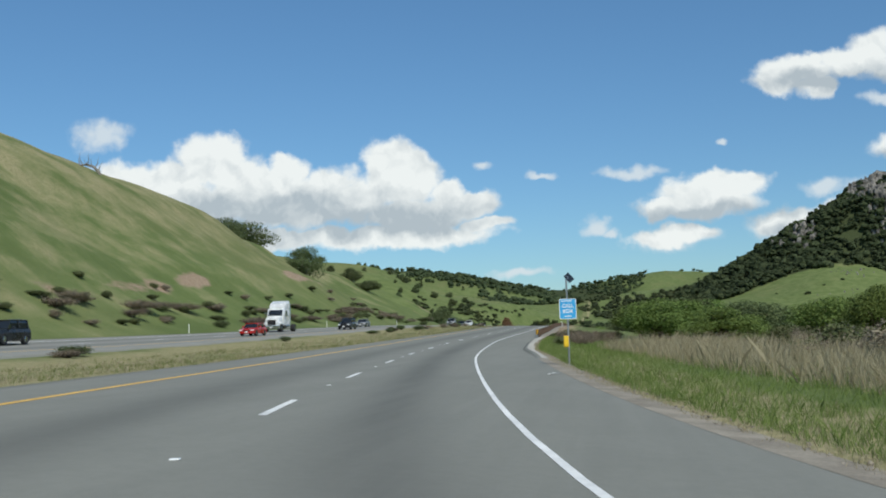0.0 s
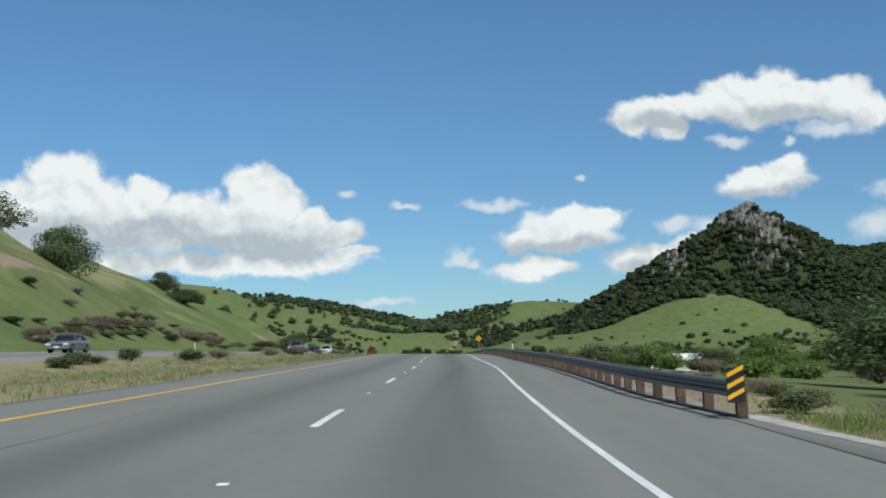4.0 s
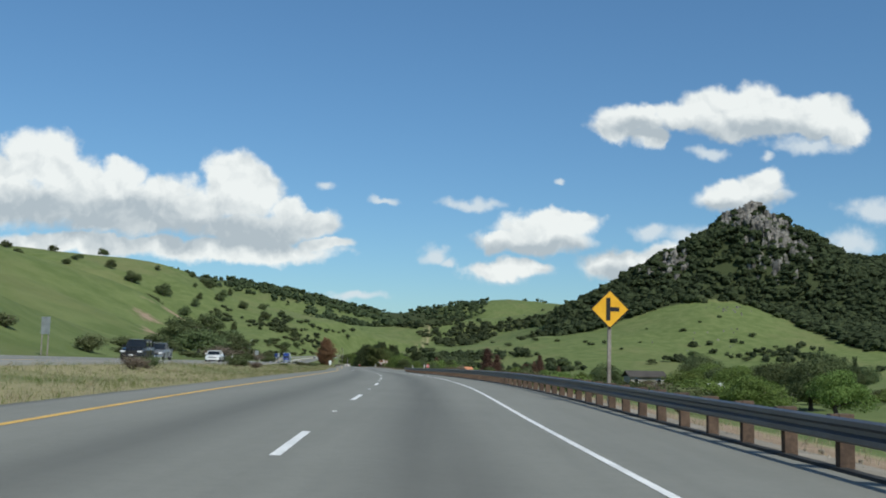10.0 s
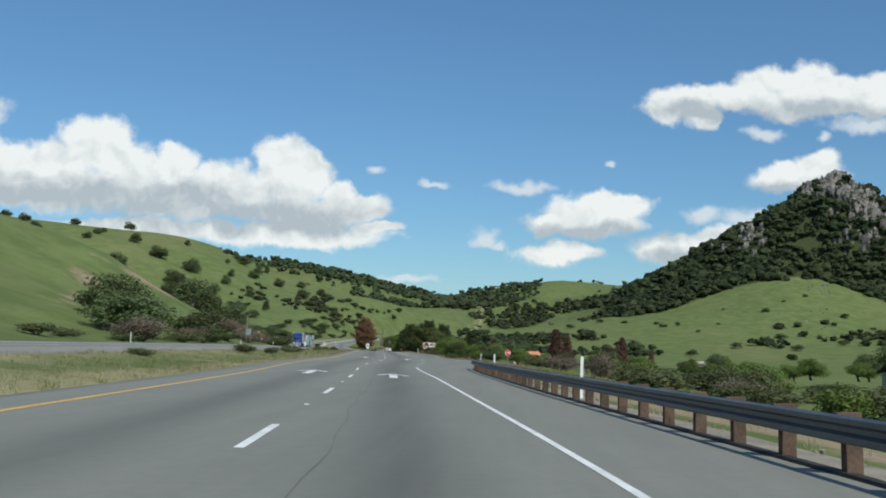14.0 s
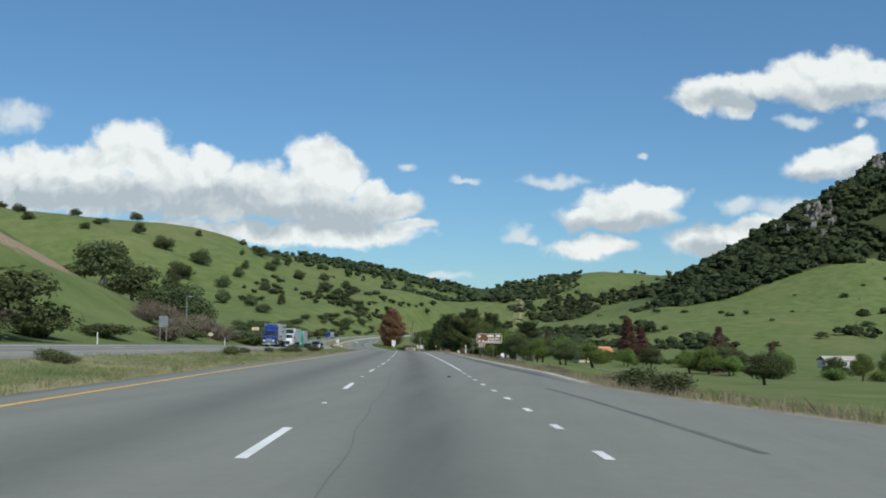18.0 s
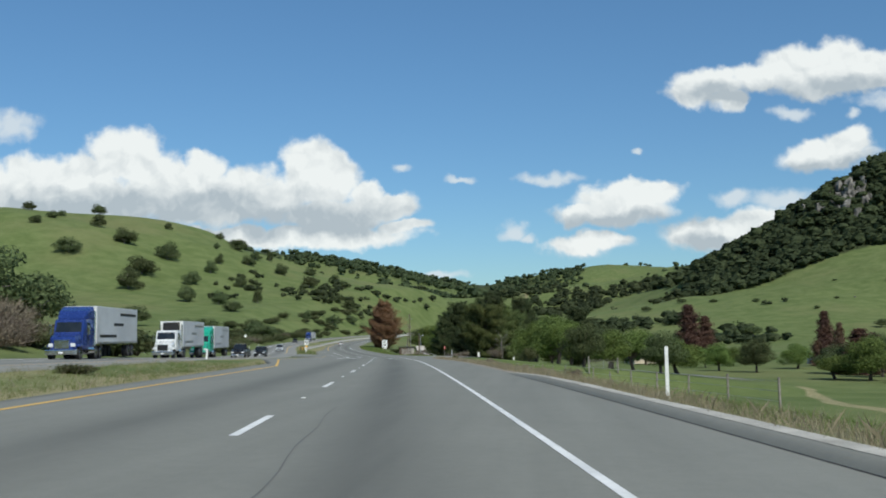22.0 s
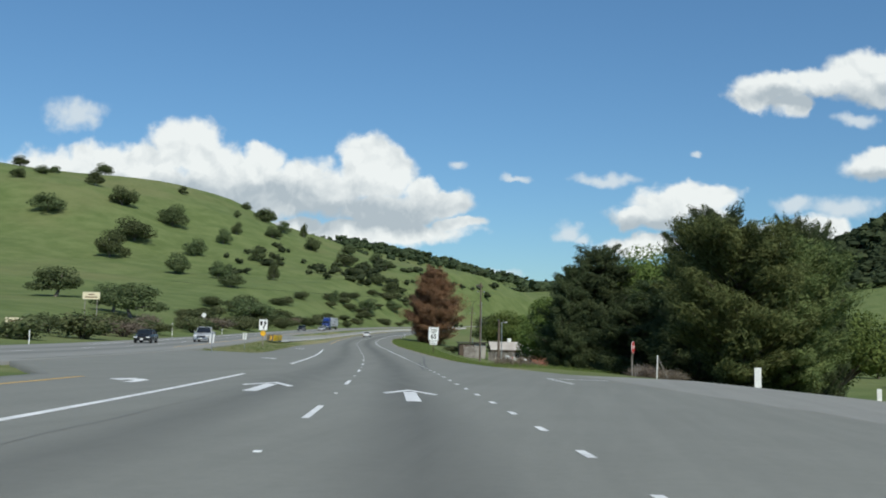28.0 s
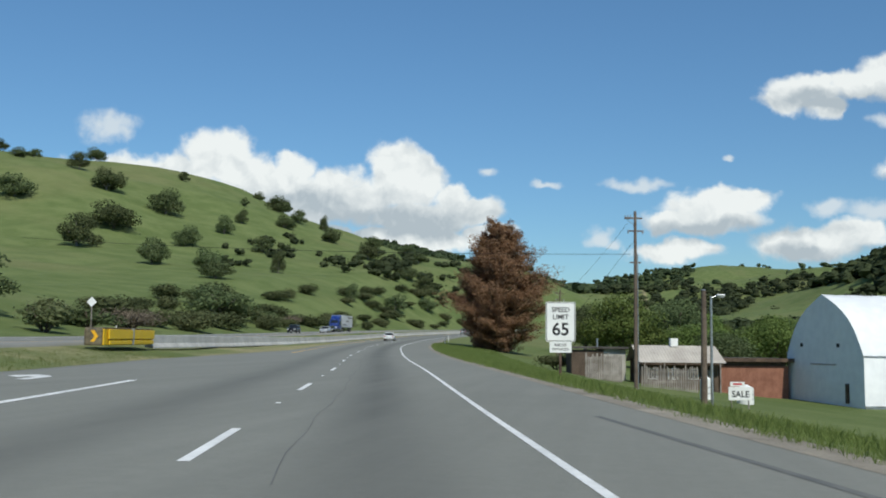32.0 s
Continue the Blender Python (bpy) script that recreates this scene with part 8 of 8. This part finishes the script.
def traffic():
    for s, lane, colour, style, label in (
            (66, "outer", "black", "suv", "dark sport utility car on the opposite carriageway"), (174, "outer", "grey", "sedan", "grey car on the opposite carriageway"),
            (148, "inner", "black", "suv", "black boxy off-road car on the opposite carriageway"), (108, "inner", "red", "sedan", "red car ahead of a white lorry on the opposite carriageway"),
            (254, "inner", "grey", "pickup", "grey pickup truck on the opposite carriageway"), (288, "inner", "white", "suv", "white sport utility car on the opposite carriageway"),
            (299, "outer", "black", "suv", "black sport utility car behind a white one"), (336, "inner", "black", "suv", "black sport utility car on the opposite carriageway"),
            (362, "outer", "grey", "pickup", "grey pickup truck in a line of traffic"), (378, "inner", "white", "sedan", "white car in a line of traffic"), (410, "outer", "black", "sedan", "black car in a line of traffic"),
            (706, "inner", "black", "pickup", "black pickup truck on the opposite carriageway"), (737, "inner", "black", "suv", "dark car near the median opening"), (750, "outer", "black", "sedan", "black car following another near the median opening"),
            (821, "outer", "black", "sedan", "dark car beyond the median opening"), (838, "inner", "silver", "pickup", "silver pickup truck near the crash cushion"),
            (1010, "outer", "black", "suv", "dark car far along the opposite carriageway"), (1024, "inner", "silver", "sedan", "pale car far along the opposite carriageway")):
        car(s, opp_lane(s, lane), colour, style, label)
    truck(128, opp_lane(128, "outer"), "white", "white bare lorry tractor with a tall wind deflector", trailer=False)
    truck(644, opp_lane(644, "outer"), "blue", "deep blue long-nosed lorry with pale lettered trailer")
    truck(678, opp_lane(678, "outer"), "white", "white long-nosed lorry with pale grey trailer", roof_fairing=False)
    truck(698, opp_lane(698, "outer"), "green", "sea-green long-nosed lorry with pale grey trailer")
    truck(1052, opp_lane(1052, "outer"), "blue", "distant blue lorry with pale trailer")
    car(985, -3.7, "white", "sedan", "white car driving ahead far along the highway", True)
    car(1120, -3.7, "silver", "suv", "silver car driving ahead far along the highway", True)


traffic()


# ---- grass of the verges ----
def blades(name, pts, h0, h1, mat, label, per=7, seed=1, width=0.0052):
    g = np.random.default_rng(seed)
    z = land(pts[:, 0], pts[:, 1])
    n = len(pts) * per
    base = np.repeat(np.column_stack([pts, z]), per, 0) + np.column_stack([g.normal(0, 0.09, n), g.normal(0, 0.09, n), np.full(n, -0.03)])
    h = g.uniform(h0, h1, (n, 1)) * np.repeat(g.uniform(0.5, 1.2, (len(pts), 1)), per, 0)
    lean = np.column_stack([g.normal(0, 0.28, n), g.normal(0, 0.28, n), np.ones(n)])
    side = g.normal(size=(n, 3)) * np.array([1, 1, 0])
    side *= width / np.linalg.norm(side, axis=1, keepdims=True)
    mid = base + lean * h * 0.55
    tip = base + lean * h * np.array([1.35, 1.35, 1.0])
    v = np.stack([base - side, base + side, mid + side * 0.8, tip, mid - side * 0.8], 1).reshape(-1, 3)
    ob = new(name, mesh_from(name, v, np.arange(5 * n).reshape(-1, 5), mat, False))
    tagged(ob, label, "grass", kind="stuff")


def verge(n, s0, s1, u0, u1, seed, near=1.6):
    g = np.random.default_rng(seed)
    s = g.uniform(s0, s1, n)
    u = u0 + (u1 - u0) * g.random(n) ** near
    q = road_at(s, np.interp(s, *RIGHT_EDGE) + u if u0 > 0 else np.interp(s, *LEFT_EDGE) + u)
    keep = ~((s > 700) & (s < 783) & (u0 > 0))
    keep &= ~((s > 750) & (s < 803) & (u0 < 0))
    return q[keep][:, :2]


blades("verge_grass", verge(12000, 0, 118, 0.9, 8.0, 1), 0.12, 0.36, GRASS_BLADE, "tall green verge grass beside the shoulder", seed=1)
blades("verge_grass_field", verge(12000, 418, 705, 1.5, 8.0, 2, 1.0), 0.10, 0.28, GRASS_BLADE, "green verge grass beside the field", seed=2)
blades("verge_grass_yard", verge(17000, 783, 960, 0.2, 9.0, 3, 1.3), 0.12, 0.36, GRASS_BLADE, "lush green verge grass before the yard", seed=3)
blades("dry_verge_grass", verge(2600, 0, 118, 0.3, 3.0, 4), 0.06, 0.22, STRAW, "straw-coloured dry verge grass", seed=4)
blades("dry_verge_grass_rail", verge(1500, 118, 420, 0.6, 4.5, 5), 0.08, 0.25, STRAW, "straw-coloured grass behind the guard rail", seed=5)
blades("dry_verge_grass_field", verge(9500, 418, 705, 0.15, 3.4, 6, 1.2), 0.12, 0.45, STRAW, "straw-coloured grass along the field edge", seed=6)
reeds = verge(3600, 8, 70, 4.5, 12.0, 14, 1.0)
blades("dry_reeds", reeds, 0.5, 1.15, STRAW, "tall pale dry reeds between the verge and the brush", per=6, seed=14, width=0.008)
blades("median_grass", verge(14000, 0, 640, -0.4, -10.5, 7, 1.1), 0.08, 0.26, GRASS_BLADE, "green grass of the median", seed=7)
blades("dry_median_grass", verge(9000, 0, 640, -0.3, -10.5, 8, 1.0), 0.10, 0.32, STRAW, "straw-coloured grass of the median", seed=8)
blades("median_nose_grass", verge(1600, 803, 868, -0.3, -5.0, 9, 1.0), 0.06, 0.2, GRASS_BLADE, "short grass on the median nose", seed=9)


def shoulder_gravel():
    """Loose pale stones along the edge of the asphalt."""
    g = np.random.default_rng(21)
    bv, bf = ball(3, 5)
    n = 5200
    s = g.uniform(0, 960, n)
    keep = ~((s > 700) & (s < 795))
    s = s[keep]
    u = np.interp(s, *RIGHT_EDGE) + np.abs(g.normal(0.15, 0.4, len(s)))
    q = road_at(s, u)
    z = land(q[:, 0], q[:, 1])
    r = g.uniform(0.015, 0.05, len(s))
    v = (bv[None] * (1 + 0.2 * g.normal(size=(len(s), len(bv), 1)))) * r[:, None, None] + np.column_stack([q[:, :2], z + r * 0.4])[:, None]
    f = (bf[None] + (np.arange(len(s)) * len(bv))[:, None, None]).reshape(-1, 3)
    tagged(new("shoulder_gravel", mesh_from("shoulder_gravel", v, f, GRAVEL, False)), "loose pale gravel along the edge of the asphalt", "gravel", kind="stuff")
    for a, b in ((-20, 698), (798, 1000)):
        t = np.arange(a, b, 3.0)
        e = np.interp(t, *RIGHT_EDGE)
        w = 0.55 + 0.3 * fbm(t, t * 0.3, 9.0) + 2.0 * np.exp(-(((t - 50) / 11) ** 2))
        lo, hi = road_at(t, e - 0.25, 0.004), road_at(t, e + w, 0.0)
        hi[:, 2] = np.minimum(hi[:, 2], land(hi[:, 0], hi[:, 1]) + 0.03)
        md = road_at(t, e + 0.02, 0.006)
        p = np.stack([lo, md, hi], 1)
        part("gravel_edge", mesh_from("gravel_edge", p, grid_faces(len(t), 3), GRAVEL, False), None, ROAD, "pale gravel edge of the shoulder")


shoulder_gravel()
